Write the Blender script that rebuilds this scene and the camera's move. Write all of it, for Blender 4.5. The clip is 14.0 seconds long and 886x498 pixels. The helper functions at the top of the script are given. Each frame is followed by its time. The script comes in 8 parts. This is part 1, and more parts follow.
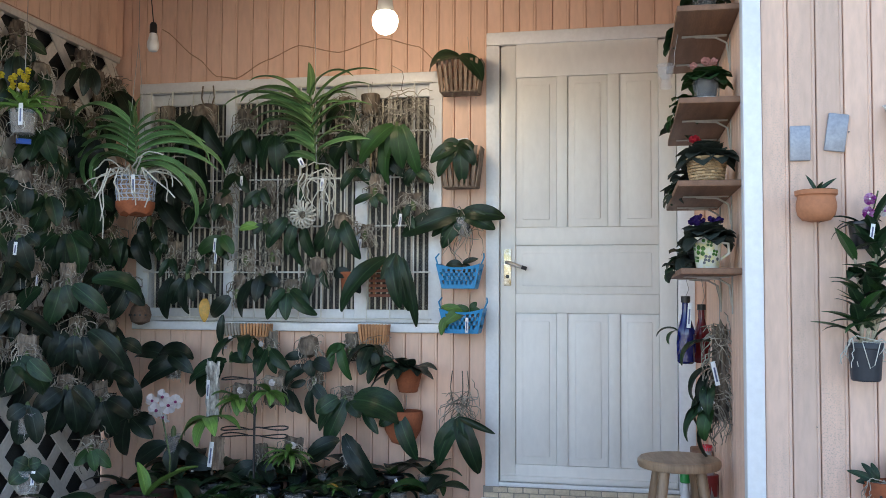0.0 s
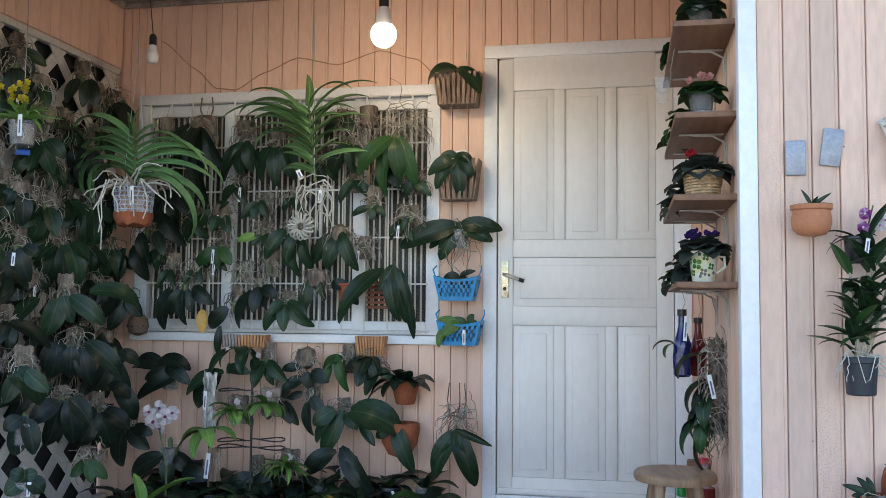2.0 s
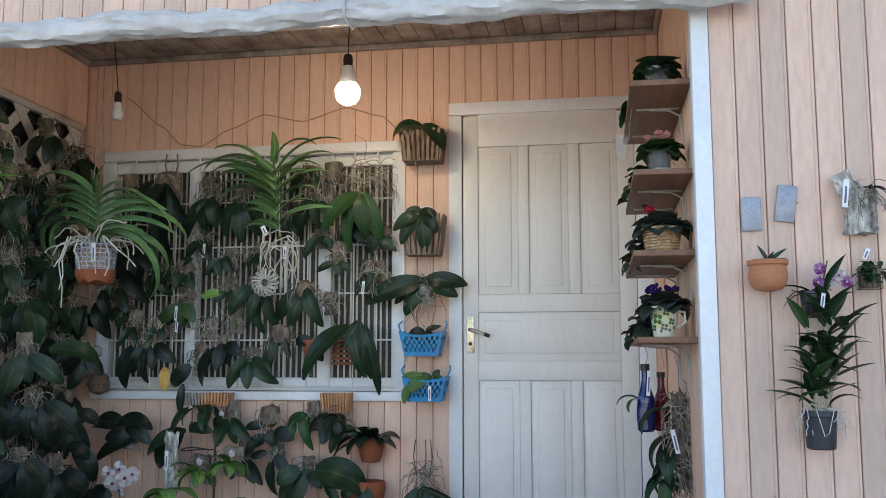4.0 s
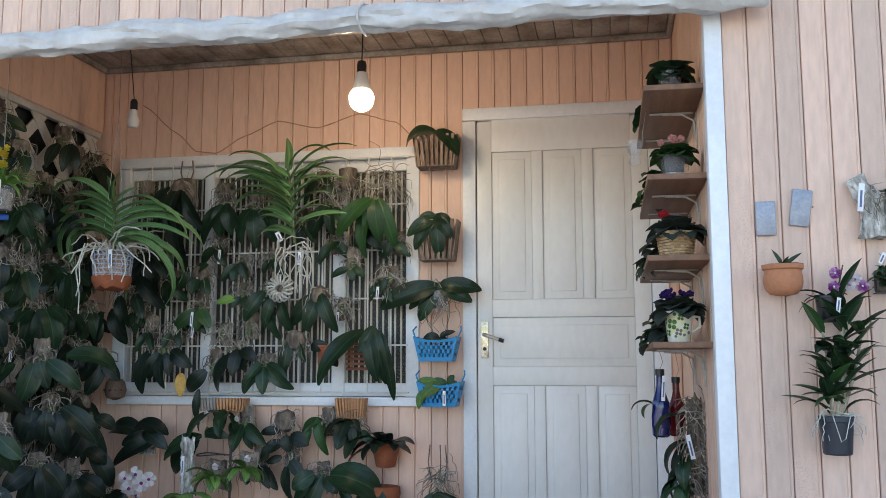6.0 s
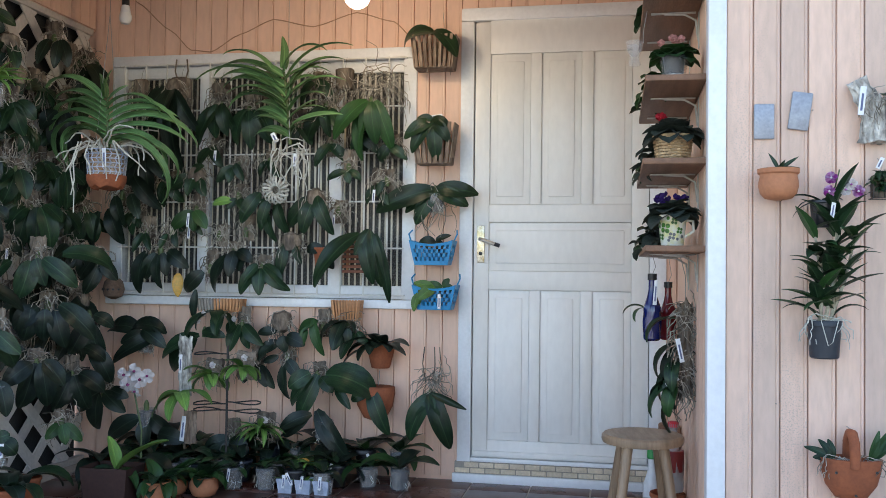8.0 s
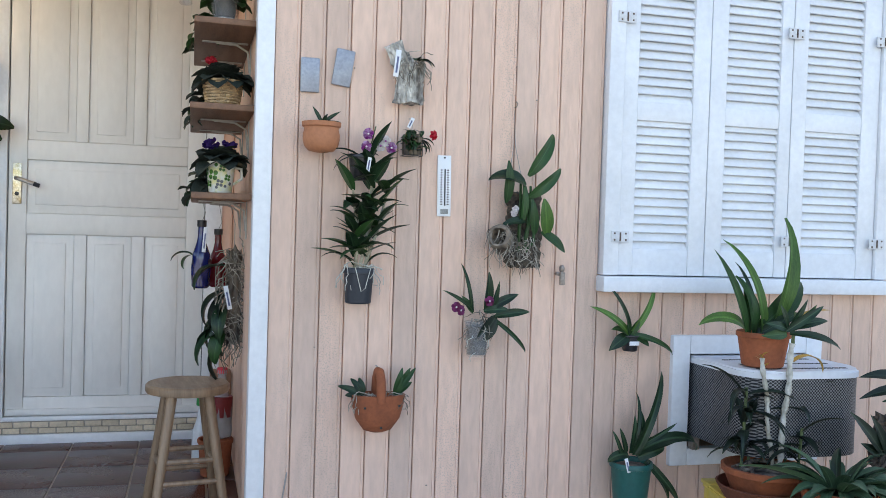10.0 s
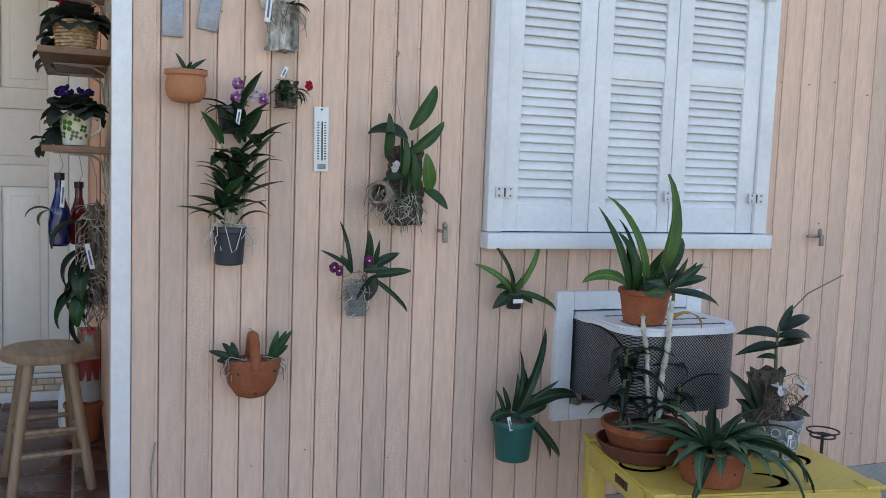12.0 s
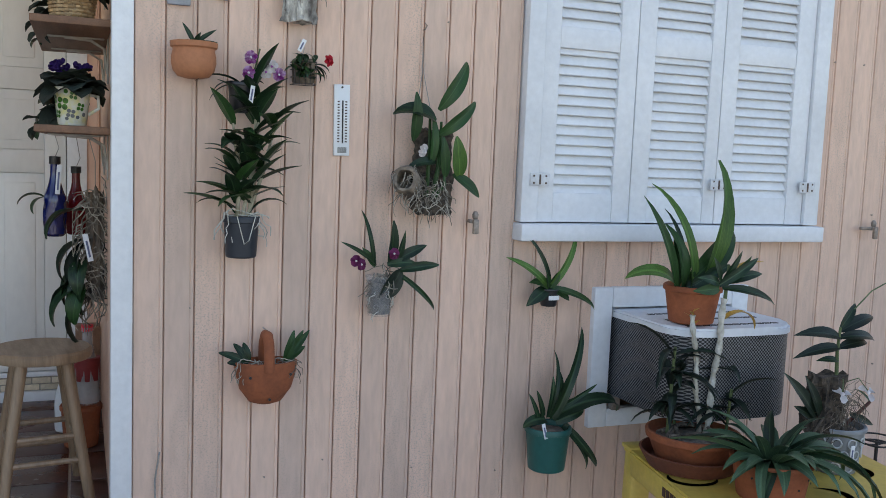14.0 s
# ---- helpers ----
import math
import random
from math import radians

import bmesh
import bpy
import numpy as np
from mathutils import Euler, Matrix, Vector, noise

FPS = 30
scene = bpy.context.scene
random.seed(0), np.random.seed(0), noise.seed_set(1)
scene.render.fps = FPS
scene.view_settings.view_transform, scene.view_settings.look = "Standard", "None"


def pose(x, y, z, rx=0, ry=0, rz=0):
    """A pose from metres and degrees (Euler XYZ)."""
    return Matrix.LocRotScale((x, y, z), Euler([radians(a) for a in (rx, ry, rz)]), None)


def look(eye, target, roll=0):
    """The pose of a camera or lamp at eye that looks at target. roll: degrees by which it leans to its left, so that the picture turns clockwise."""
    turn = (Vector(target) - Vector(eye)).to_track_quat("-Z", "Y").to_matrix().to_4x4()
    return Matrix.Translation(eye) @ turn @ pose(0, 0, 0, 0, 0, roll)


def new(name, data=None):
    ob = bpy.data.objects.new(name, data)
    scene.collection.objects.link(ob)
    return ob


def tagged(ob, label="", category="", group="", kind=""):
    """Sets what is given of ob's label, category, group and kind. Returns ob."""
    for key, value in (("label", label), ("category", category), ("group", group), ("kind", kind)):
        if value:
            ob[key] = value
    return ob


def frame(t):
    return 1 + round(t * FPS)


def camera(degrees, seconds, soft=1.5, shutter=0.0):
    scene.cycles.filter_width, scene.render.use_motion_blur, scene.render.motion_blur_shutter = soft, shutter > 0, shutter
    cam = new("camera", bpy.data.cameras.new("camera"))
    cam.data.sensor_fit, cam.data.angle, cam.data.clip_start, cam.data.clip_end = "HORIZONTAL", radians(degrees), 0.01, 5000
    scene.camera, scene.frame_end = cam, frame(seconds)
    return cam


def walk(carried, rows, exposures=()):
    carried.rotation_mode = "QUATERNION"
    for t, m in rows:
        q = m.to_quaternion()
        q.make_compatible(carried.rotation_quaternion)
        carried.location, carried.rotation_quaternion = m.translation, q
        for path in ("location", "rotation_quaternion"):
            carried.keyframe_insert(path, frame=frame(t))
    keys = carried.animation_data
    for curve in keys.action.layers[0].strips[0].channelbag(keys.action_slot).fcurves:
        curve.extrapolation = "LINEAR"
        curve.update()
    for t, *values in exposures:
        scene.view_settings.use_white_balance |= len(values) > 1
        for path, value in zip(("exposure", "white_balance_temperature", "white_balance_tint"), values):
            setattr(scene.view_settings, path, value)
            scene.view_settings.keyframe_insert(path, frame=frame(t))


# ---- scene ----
cam = camera(51.9, 14.0, soft=0.5)
PATH = [
    (0, (-0.357, -2.931, 1.007), (-0.754, -0.973, 1.109), 0.3),
    (0.5, (-0.35, -2.917, 1.005), (-0.755, -0.96, 1.103), 0.3),
    (1, (-0.349, -2.921, 1.003), (-0.753, -0.965, 1.099), 0.5),
    (1.5, (-0.361, -2.939, 1.01), (-0.756, -0.981, 1.117), 0.5),
    (2, (-0.348, -2.938, 1.014), (-0.743, -0.981, 1.139), 0.5),
    (2.5, (-0.347, -2.938, 1.026), (-0.731, -0.981, 1.165), 0.2),
    (3, (-0.347, -2.948, 1.026), (-0.714, -0.989, 1.194), -0.0),
    (3.5, (-0.334, -2.951, 1.029), (-0.688, -0.993, 1.235), -0.1),
    (4, (-0.317, -2.94, 1.029), (-0.649, -0.982, 1.268), 0.0),
    (4.2, (-0.313, -2.947, 1.028), (-0.64, -0.99, 1.278), -0.0),
    (5.2, (-0.313, -2.946, 1.032), (-0.629, -0.998, 1.355), 0.0),
    (6.3, (-0.314, -2.946, 1.028), (-0.695, -0.992, 1.227), -0.0),
    (6.5, (-0.318, -2.94, 1.02), (-0.705, -0.984, 1.185), 0.1),
    (7, (-0.314, -2.928, 1.01), (-0.716, -0.972, 1.12), 0.3),
    (7.5, (-0.298, -2.923, 1.005), (-0.71, -0.968, 1.087), 0.5),
    (8, (-0.278, -2.917, 1.0), (-0.653, -0.954, 1.054), 0.7),
    (8.5, (-0.241, -2.91, 0.997), (-0.382, -0.915, 1.023), 1.0),
    (9, (-0.196, -2.876, 1.008), (-0.082, -0.879, 1.009), 1.4),
    (9.2, (-0.206, -2.916, 1.004), (0.023, -0.929, 0.997), 1.4),
    (11.3, (-0.122, -2.828, 1.093), (0.572, -0.957, 0.953), 2.4),
    (11.5, (-0.116, -2.823, 1.107), (0.595, -0.96, 0.953), 2.3),
    (12, (-0.092, -2.797, 1.082), (0.652, -0.95, 0.898), 2.1),
    (12.5, (-0.09, -2.767, 1.099), (0.684, -0.937, 0.869), 2.3),
    (13, (-0.073, -2.764, 1.095), (0.693, -0.933, 0.851), 2.4),
    (13.5, (-0.068, -2.698, 1.088), (0.676, -0.858, 0.844), 2.6),
    (14, (-0.081, -2.534, 1.059), (0.661, -0.689, 0.855), 2.3),
]
EXPO = [(0, 1.9, 6780, 12), (2.8, 1.9, 6780, 12), (4.1, 1.68, 6780, 12), (5.2, 1.67, 6780, 12), (6.6, 1.87, 6780, 12), (7.6, 1.94, 6780, 12), (8.5, 2.01, 6830, 12), (9.2, 2.0, 6980, 13), (11.3, 1.38, 7430, 13), (12.0, 1.39, 7430, 13), (12.6, 1.44, 7430, 13), (13.5, 1.41, 7480, 13), (14.0, 1.33, 7430, 13)]
walk(cam, [(t, look(eye, goal, roll)) for t, eye, goal, roll in PATH],
     exposures=EXPO)

# ---------------------------------------------------------------- world and light
world = bpy.data.worlds.new("sky")
scene.world = world
world.use_nodes = True
wn = world.node_tree
sky = wn.nodes.new("ShaderNodeTexSky")
sky.sky_type = 'NISHITA'
sky.sun_disc = False
sky.sun_elevation = radians(42)
sky.sun_rotation = radians(0)
wn.links.new(sky.outputs[0], wn.nodes["Background"].inputs[0])
wn.nodes["Background"].inputs[1].default_value = 0.15

sun = new("sun", bpy.data.lights.new("sun", 'SUN'))
sun.data.energy, sun.data.angle, sun.data.color = 2.0, radians(0.6), (1.0, 0.93, 0.82)
sun.matrix_world = look((0, 20, 18), (0, 0, 0))


# ---------------------------------------------------------------- materials
def mat(name, base, rough=0.6, var=0.15, scale=6.0, fine=70.0, bump=0.15, metal=0.0, second=None, spot=0.5,
        obj=0.0, coat=0.0, trans=0.0, alpha=1.0, stretch=(1, 1, 1), spec=0.5, isl=0.0, emit=0.0, chips=None, midrib=0.0):
    """A procedural surface: base colour with broad stains, fine grain, relief, and variation from piece to piece."""
    m = bpy.data.materials.new(name)
    m.use_nodes = True
    nt = m.node_tree
    N, L = nt.nodes, nt.links
    b = N["Principled BSDF"]
    tc = N.new("ShaderNodeTexCoord")
    info = N.new("ShaderNodeObjectInfo")
    add = N.new("ShaderNodeVectorMath")
    add.operation = 'MULTIPLY_ADD'
    vec = N.new("ShaderNodeCombineXYZ")
    sc = N.new("ShaderNodeMath")
    sc.operation = 'MULTIPLY'
    sc.inputs[1].default_value = 37.0
    L.new(info.outputs["Random"], sc.inputs[0])
    for i in range(3):
        L.new(sc.outputs[0], vec.inputs[i])
    add.inputs[1].default_value = stretch
    L.new(tc.outputs["Object"], add.inputs[0])
    L.new(vec.outputs[0], add.inputs[2])
    n1, n2 = N.new("ShaderNodeTexNoise"), N.new("ShaderNodeTexNoise")
    n1.inputs["Scale"].default_value, n1.inputs["Detail"].default_value = scale, 5
    n2.inputs["Scale"].default_value, n2.inputs["Detail"].default_value = fine, 4
    L.new(add.outputs[0], n1.inputs["Vector"])
    L.new(add.outputs[0], n2.inputs["Vector"])
    mix = N.new("ShaderNodeMix")
    mix.data_type = 'RGBA'
    ramp = N.new("ShaderNodeMapRange")
    ramp.inputs[1].default_value, ramp.inputs[2].default_value = spot - 0.12, spot + 0.15
    L.new(n1.outputs[0], ramp.inputs[0])
    L.new(ramp.outputs[0], mix.inputs["Factor"])
    two = second or tuple(c * (1 - var) for c in base)
    mix.inputs[6].default_value = (*base, 1)
    mix.inputs[7].default_value = (*two, 1)
    hsv = N.new("ShaderNodeHueSaturation")
    val = N.new("ShaderNodeMapRange")
    val.inputs[1].default_value, val.inputs[2].default_value = 0.3, 0.7
    val.inputs[3].default_value, val.inputs[4].default_value = 1 - var, 1 + var
    L.new(n2.outputs[0], val.inputs[0])
    last = val.outputs[0]
    for src, amount in ((info.outputs["Random"], obj), (None, isl)):
        if amount:
            if src is None:
                src = N.new("ShaderNodeNewGeometry").outputs["Random Per Island"]
            r = N.new("ShaderNodeMapRange")
            r.inputs[3].default_value, r.inputs[4].default_value = 1 - amount, 1 + amount
            L.new(src, r.inputs[0])
            mul = N.new("ShaderNodeMath")
            mul.operation = 'MULTIPLY'
            L.new(last, mul.inputs[0])
            L.new(r.outputs[0], mul.inputs[1])
            last = mul.outputs[0]
    L.new(last, hsv.inputs["Value"])
    col = mix.outputs[2]
    if chips:
        n3, n4 = N.new("ShaderNodeTexNoise"), N.new("ShaderNodeTexNoise")
        n3.inputs["Scale"].default_value, n3.inputs["Detail"].default_value = 190, 3
        n4.inputs["Scale"].default_value, n4.inputs["Detail"].default_value = 7.0, 4
        geo = N.new("ShaderNodeNewGeometry")
        L.new(geo.outputs["Position"], n3.inputs["Vector"])
        L.new(add.outputs[0], n4.inputs["Vector"])
        s1, s2, s3 = N.new("ShaderNodeMapRange"), N.new("ShaderNodeMapRange"), N.new("ShaderNodeMath")
        s1.inputs[1].default_value, s1.inputs[2].default_value = 0.50, 0.66
        s2.inputs[1].default_value, s2.inputs[2].default_value = 0.48, 0.70
        s3.operation = 'MULTIPLY'
        L.new(n3.outputs[0], s1.inputs[0])
        L.new(n4.outputs[0], s2.inputs[0])
        L.new(s1.outputs[0], s3.inputs[0])
        L.new(s2.outputs[0], s3.inputs[1])
        cm = N.new("ShaderNodeMix")
        cm.data_type = 'RGBA'
        L.new(s3.outputs[0], cm.inputs["Factor"])
        L.new(col, cm.inputs[6])
        cm.inputs[7].default_value = (*chips, 1)
        col = cm.outputs[2]
    if midrib:
        sep, ab, mr, lm = N.new("ShaderNodeSeparateXYZ"), N.new("ShaderNodeMath"), N.new("ShaderNodeMapRange"), N.new("ShaderNodeMix")
        L.new(tc.outputs["Object"], sep.inputs[0])
        ab.operation = 'ABSOLUTE'
        L.new(sep.outputs["Y"], ab.inputs[0])
        mr.inputs[1].default_value, mr.inputs[2].default_value = 0.003, 0.014
        mr.inputs[3].default_value, mr.inputs[4].default_value = 1.0, 0.0
        L.new(ab.outputs[0], mr.inputs[0])
        lm.data_type = 'RGBA'
        L.new(mr.outputs[0], lm.inputs["Factor"])
        L.new(col, lm.inputs[6])
        lm.inputs[7].default_value = (*[min(1, c * (1 + midrib) + 0.006) for c in base], 1)
        col = lm.outputs[2]
        veins = N.new("ShaderNodeTexNoise")
        veins.inputs["Scale"].default_value = 1.0
        vm = N.new("ShaderNodeVectorMath")
        vm.operation = 'MULTIPLY'
        vm.inputs[1].default_value = (3, 110, 1)
        L.new(tc.outputs["Object"], vm.inputs[0])
        L.new(vm.outputs[0], veins.inputs["Vector"])
        vr = N.new("ShaderNodeMapRange")
        vr.inputs[1].default_value, vr.inputs[2].default_value, vr.inputs[3].default_value, vr.inputs[4].default_value = 0.3, 0.7, 0.8, 1.25
        L.new(veins.outputs[0], vr.inputs[0])
        vmul = N.new("ShaderNodeMath")
        vmul.operation = 'MULTIPLY'
        L.new(last, vmul.inputs[0])
        L.new(vr.outputs[0], vmul.inputs[1])
        L.new(vmul.outputs[0], hsv.inputs["Value"])
    L.new(col, hsv.inputs["Color"])
    L.new(hsv.outputs[0], b.inputs["Base Color"])
    rr = N.new("ShaderNodeMapRange")
    rr.inputs[3].default_value, rr.inputs[4].default_value = max(0.03, rough - 0.1), min(1, rough + 0.1)
    L.new(n1.outputs[0], rr.inputs[0])
    L.new(rr.outputs[0], b.inputs["Roughness"])
    b.inputs["Metallic"].default_value = metal
    b.inputs["Specular IOR Level"].default_value = spec
    b.inputs["Coat Weight"].default_value = coat
    b.inputs["Transmission Weight"].default_value = trans
    b.inputs["Alpha"].default_value = alpha
    if emit:
        b.inputs["Emission Color"].default_value = (*base, 1)
        b.inputs["Emission Strength"].default_value = emit
    if bump:
        bp = N.new("ShaderNodeBump")
        bp.inputs["Strength"].default_value, bp.inputs["Distance"].default_value = bump, 0.004
        L.new(n2.outputs[0], bp.inputs["Height"])
        L.new(bp.outputs[0], b.inputs["Normal"])
    return m


PEACH = mat("peach_paint", (0.80, 0.535, 0.395), 0.6, 0.05, 3.0, 45, 0.25, second=(0.75, 0.495, 0.365), obj=0.03, stretch=(1, 1, 0.3))
PEACH_WORN = mat("weathered_peach_paint", (0.77, 0.53, 0.405), 0.72, 0.07, 2.2, 60, 0.5, second=(0.63, 0.455, 0.36), obj=0.06, stretch=(1, 1, 0.22), chips=(0.52, 0.40, 0.325))
WHITE = mat("white_gloss_paint", (0.80, 0.81, 0.81), 0.42, 0.04, 3.0, 55, 0.2, second=(0.74, 0.75, 0.75))
CREAM = mat("cream_door_paint", (0.78, 0.765, 0.72), 0.40, 0.03, 2.0, 40, 0.15, second=(0.74, 0.725, 0.68), stretch=(1, 1, 0.4))
CEIL = mat("old_ceiling_paint", (0.37, 0.325, 0.28), 0.75, 0.2, 7.0, 60, 0.4, second=(0.17, 0.135, 0.105), spot=0.54)
CONCRETE = mat("concrete", (0.40, 0.39, 0.37), 0.9, 0.12, 3.0, 80, 0.6, second=(0.28, 0.27, 0.25))
GROUND = mat("ground_paving", (0.42, 0.39, 0.345), 0.95, 0.12, 0.6, 30, 0.6, second=(0.35, 0.325, 0.285))
TILE = mat("red_brown_floor_tile", (0.105, 0.038, 0.028), 0.28, 0.15, 3.0, 60, 0.1, second=(0.085, 0.045, 0.036), obj=0.12)
GROUT = mat("pale_grout", (0.52, 0.45, 0.38), 0.9, 0.1, 5, 80, 0.3)
# near-black colour that stands for the shade of unlit rooms
DARK = mat("unlit_room_black", (0.05, 0.045, 0.04), 0.9, 0.1, 3, 30, 0)
INSIDE = mat("interior_wall", (0.30, 0.27, 0.23), 0.9, 0.1, 3, 30, 0)
WOOD = mat("stained_shelf_wood", (0.22, 0.108, 0.058), 0.6, 0.14, 5.0, 60, 0.3, second=(0.16, 0.08, 0.045), stretch=(6, 0.6, 6))
STOOLWOOD = mat("varnished_pine", (0.31, 0.205, 0.125), 0.4, 0.12, 6.0, 40, 0.2, second=(0.21, 0.135, 0.08), stretch=(8, 1, 1), obj=0.05)
ROOFM = mat("roof_tile_clay", (0.30, 0.14, 0.09), 0.9, 0.15, 3, 30, 0.3)
TARP = mat("white_tarpaulin", (0.60, 0.59, 0.56), 0.38, 0.06, 9, 40, 0.6, second=(0.50, 0.48, 0.45))
LATT = mat("cream_lattice_paint", (0.62, 0.59, 0.54), 0.6, 0.08, 5, 60, 0.3, obj=0.05)
# near-black that stands for the dark gaps behind the lattice
SHADE = mat("dark_gap_sheet", (0.035, 0.037, 0.036), 0.95, 0.2, 10, 200, 0.3)
BULB = mat("lit_bulb", (1.0, 0.90, 0.72), 0.3, 0.0, 1, 1, 0, emit=8)
CLEARBULB = mat("unlit_frosted_bulb", (0.80, 0.79, 0.74), 0.3, 0.03, 4, 30, 0)
BLACK = mat("black_plastic", (0.02, 0.02, 0.022), 0.35, 0.1, 8, 60, 0.1)
METAL = mat("chrome_metal", (0.50, 0.49, 0.46), 0.45, 0.1, 12, 90, 0.1, metal=1.0)


# ---------------------------------------------------------------- building helpers
def box(bm, x0, x1, y0, y1, z0, z1, bev=0.0):
    r = bmesh.ops.create_cube(bm, size=1.0)
    vs = r["verts"]
    for v in vs:
        v.co = ((x0 + x1) / 2 + v.co.x * (x1 - x0), (y0 + y1) / 2 + v.co.y * (y1 - y0), (z0 + z1) / 2 + v.co.z * (z1 - z0))
    if bev:
        es = list({e for v in vs for e in v.link_edges})
        bmesh.ops.bevel(bm, geom=es, offset=bev, segments=2, affect='EDGES', profile=0.5)


def lathe(bm, profile, segs=20, at=(0, 0, 0), squash=1.0):
    """A turned body round the z axis from (radius, height) pairs."""
    rings = []
    for r, z in profile:
        ring = []
        for i in range(segs):
            a = 2 * math.pi * i / segs
            ring.append(bm.verts.new((at[0] + r * math.cos(a), at[1] + r * squash * math.sin(a), at[2] + z)))
        rings.append(ring)
    for a, b in zip(rings, rings[1:]):
        for i in range(segs):
            j = (i + 1) % segs
            bm.faces.new((a[i], a[j], b[j], b[i]))
    for ring, flip in ((rings[0], True), (rings[-1], False)):
        bm.faces.new(list(reversed(ring)) if flip else ring)


def tube(bm, pts, r, segs=6, r1=None):
    """A round bar along a line of points; r1: the radius at its end."""
    pts = [Vector(p) for p in pts]
    rings = []
    n = len(pts)
    side = None
    for i, p in enumerate(pts):
        d = (pts[min(i + 1, n - 1)] - pts[max(i - 1, 0)])
        d = d.normalized() if d.length > 1e-9 else Vector((0, 0, 1))
        if side is None:
            side = d.orthogonal().normalized()
        side = (side - d * side.dot(d))
        side = side.normalized() if side.length > 1e-6 else d.orthogonal().normalized()
        up = d.cross(side)
        rad = r if r1 is None else r + (r1 - r) * i / max(1, n - 1)
        rings.append([bm.verts.new(p + (side * math.cos(2 * math.pi * k / segs) + up * math.sin(2 * math.pi * k / segs)) * rad)
                      for k in range(segs)])
    for a, b in zip(rings, rings[1:]):
        for k in range(segs):
            j = (k + 1) % segs
            bm.faces.new((a[k], a[j], b[j], b[k]))
    bm.faces.new(list(reversed(rings[0])))
    bm.faces.new(rings[-1])


def mesh_of(name, bm, material, smooth=True):
    me = bpy.data.meshes.new(name)
    bmesh.ops.recalc_face_normals(bm, faces=bm.faces[:])
    bm.to_mesh(me)
    bm.free()
    for p in me.polygons:
        p.use_smooth = smooth
    if smooth:
        me.set_sharp_from_angle(angle=radians(40))
    me.materials.append(material)
    return me


def part(name, bm, material, parent=None, label="", smooth=True):
    ob = new(name, mesh_of(name, bm, material, smooth))
    ob.parent = parent
    return tagged(ob, label)


def piece(name, me, parent, m=None, label=""):
    """One more object on shared mesh data, under a parent."""
    ob = new(name, me)
    ob.parent = parent
    if m is not None:
        ob.matrix_basis = m
    return tagged(ob, label)


def thing(name, label, category, m=None, group="", kind=""):
    ob = new(name)
    ob.empty_display_size = 0.05
    if m is not None:
        ob.matrix_basis = m
    return tagged(ob, label, category, group, kind)


def boxpart(name, dims, material, parent=None, bev=0.003, label=""):
    bm = bmesh.new()
    box(bm, *dims, bev)
    return part(name, bm, material, parent, label)


def structure(name, bm, material, label, category):
    return tagged(part(name, bm, material), label, category, kind="structure")


# ---------------------------------------------------------------- siding planks
PITCH = 0.0802
planks = {}


def plank_mesh(h, w, material):
    key = (round(h, 3), round(w, 3), material.name)
    if key not in planks:
        e = min(1.0, w / PITCH)
        prof = [(0.0011, 0.014), (0.0013, 0.0035), (0.0030, 0.0), (w - 0.0135 * e, 0.0), (w - 0.0122 * e, 0.0018), (w - 0.0112 * e, 0.0018), (w - 0.0100 * e, 0.0),
                (w - 0.0030, 0.0), (w - 0.0013, 0.0035), (w - 0.0011, 0.014)]
        vs = [(x, y, z) for z in (0, h) for x, y in prof]
        n = len(prof)
        fs = [(i, i + 1, n + i + 1, n + i) for i in range(n - 1)] + [tuple(range(n))[::-1], tuple(range(n, 2 * n))]
        me = bpy.data.meshes.new("plank")
        me.from_pydata(vs, [], fs)
        me.materials.append(material)
        planks[key] = me
    return planks[key]


def board_edges(first, *runs):
    """Board edges along a wall: the first one, then runs of (number, width)."""
    edges = [first]
    for number, width in runs:
        for _ in range(number):
            edges.append(edges[-1] + width)
    return edges


def siding(parent, x0, x1, z0, z1, holes, place, material, edges=None):
    """Upright planks from x0 to x1 along a wall, cut out round its openings (x0, x1, z0, z1)."""
    edges = edges or board_edges(x0, (int((x1 - x0) / PITCH) + 2, PITCH))
    for a, b in zip(edges, edges[1:]):
        a, b = max(x0, a), min(x1, b)
        if b - a < 0.012:
            continue
        mid = (a + b) / 2
        spans = [(z0, z1)]
        for hx0, hx1, hz0, hz1 in holes:
            if hx0 < mid < hx1:
                cut = []
                for s0, s1 in spans:
                    if hz0 > s0:
                        cut.append((s0, min(s1, hz0)))
                    if hz1 < s1:
                        cut.append((max(s0, hz1), s1))
                spans = cut
        for s0, s1 in spans:
            if s1 - s0 > 0.01:
                piece("plank", plank_mesh(s1 - s0, b - a, material), parent, place @ Matrix.Translation((a, 0, s0)))


# ---------------------------------------------------------------- the shell
YB = 1.45          # face of the recessed wall
XL = -3.0          # face of the side wall of the porch
ZC = 2.625         # porch ceiling
ZG = -0.55         # ground
WIN = (-2.85, -1.285, 0.86, 2.085)
DOOR = (-0.975, -0.115, 0.10, 2.235)
SHUT = (1.20, 2.33, 0.83, 2.08)
ACH = (1.535, 2.01, 0.25, 0.585)

bm = bmesh.new()
bmesh.ops.create_grid(bm, x_segments=2, y_segments=2, size=600)
for v in bm.verts:
    v.co.z = ZG
structure("ground", bm, GROUND, "pale worn paving of the yard before the house", "ground")


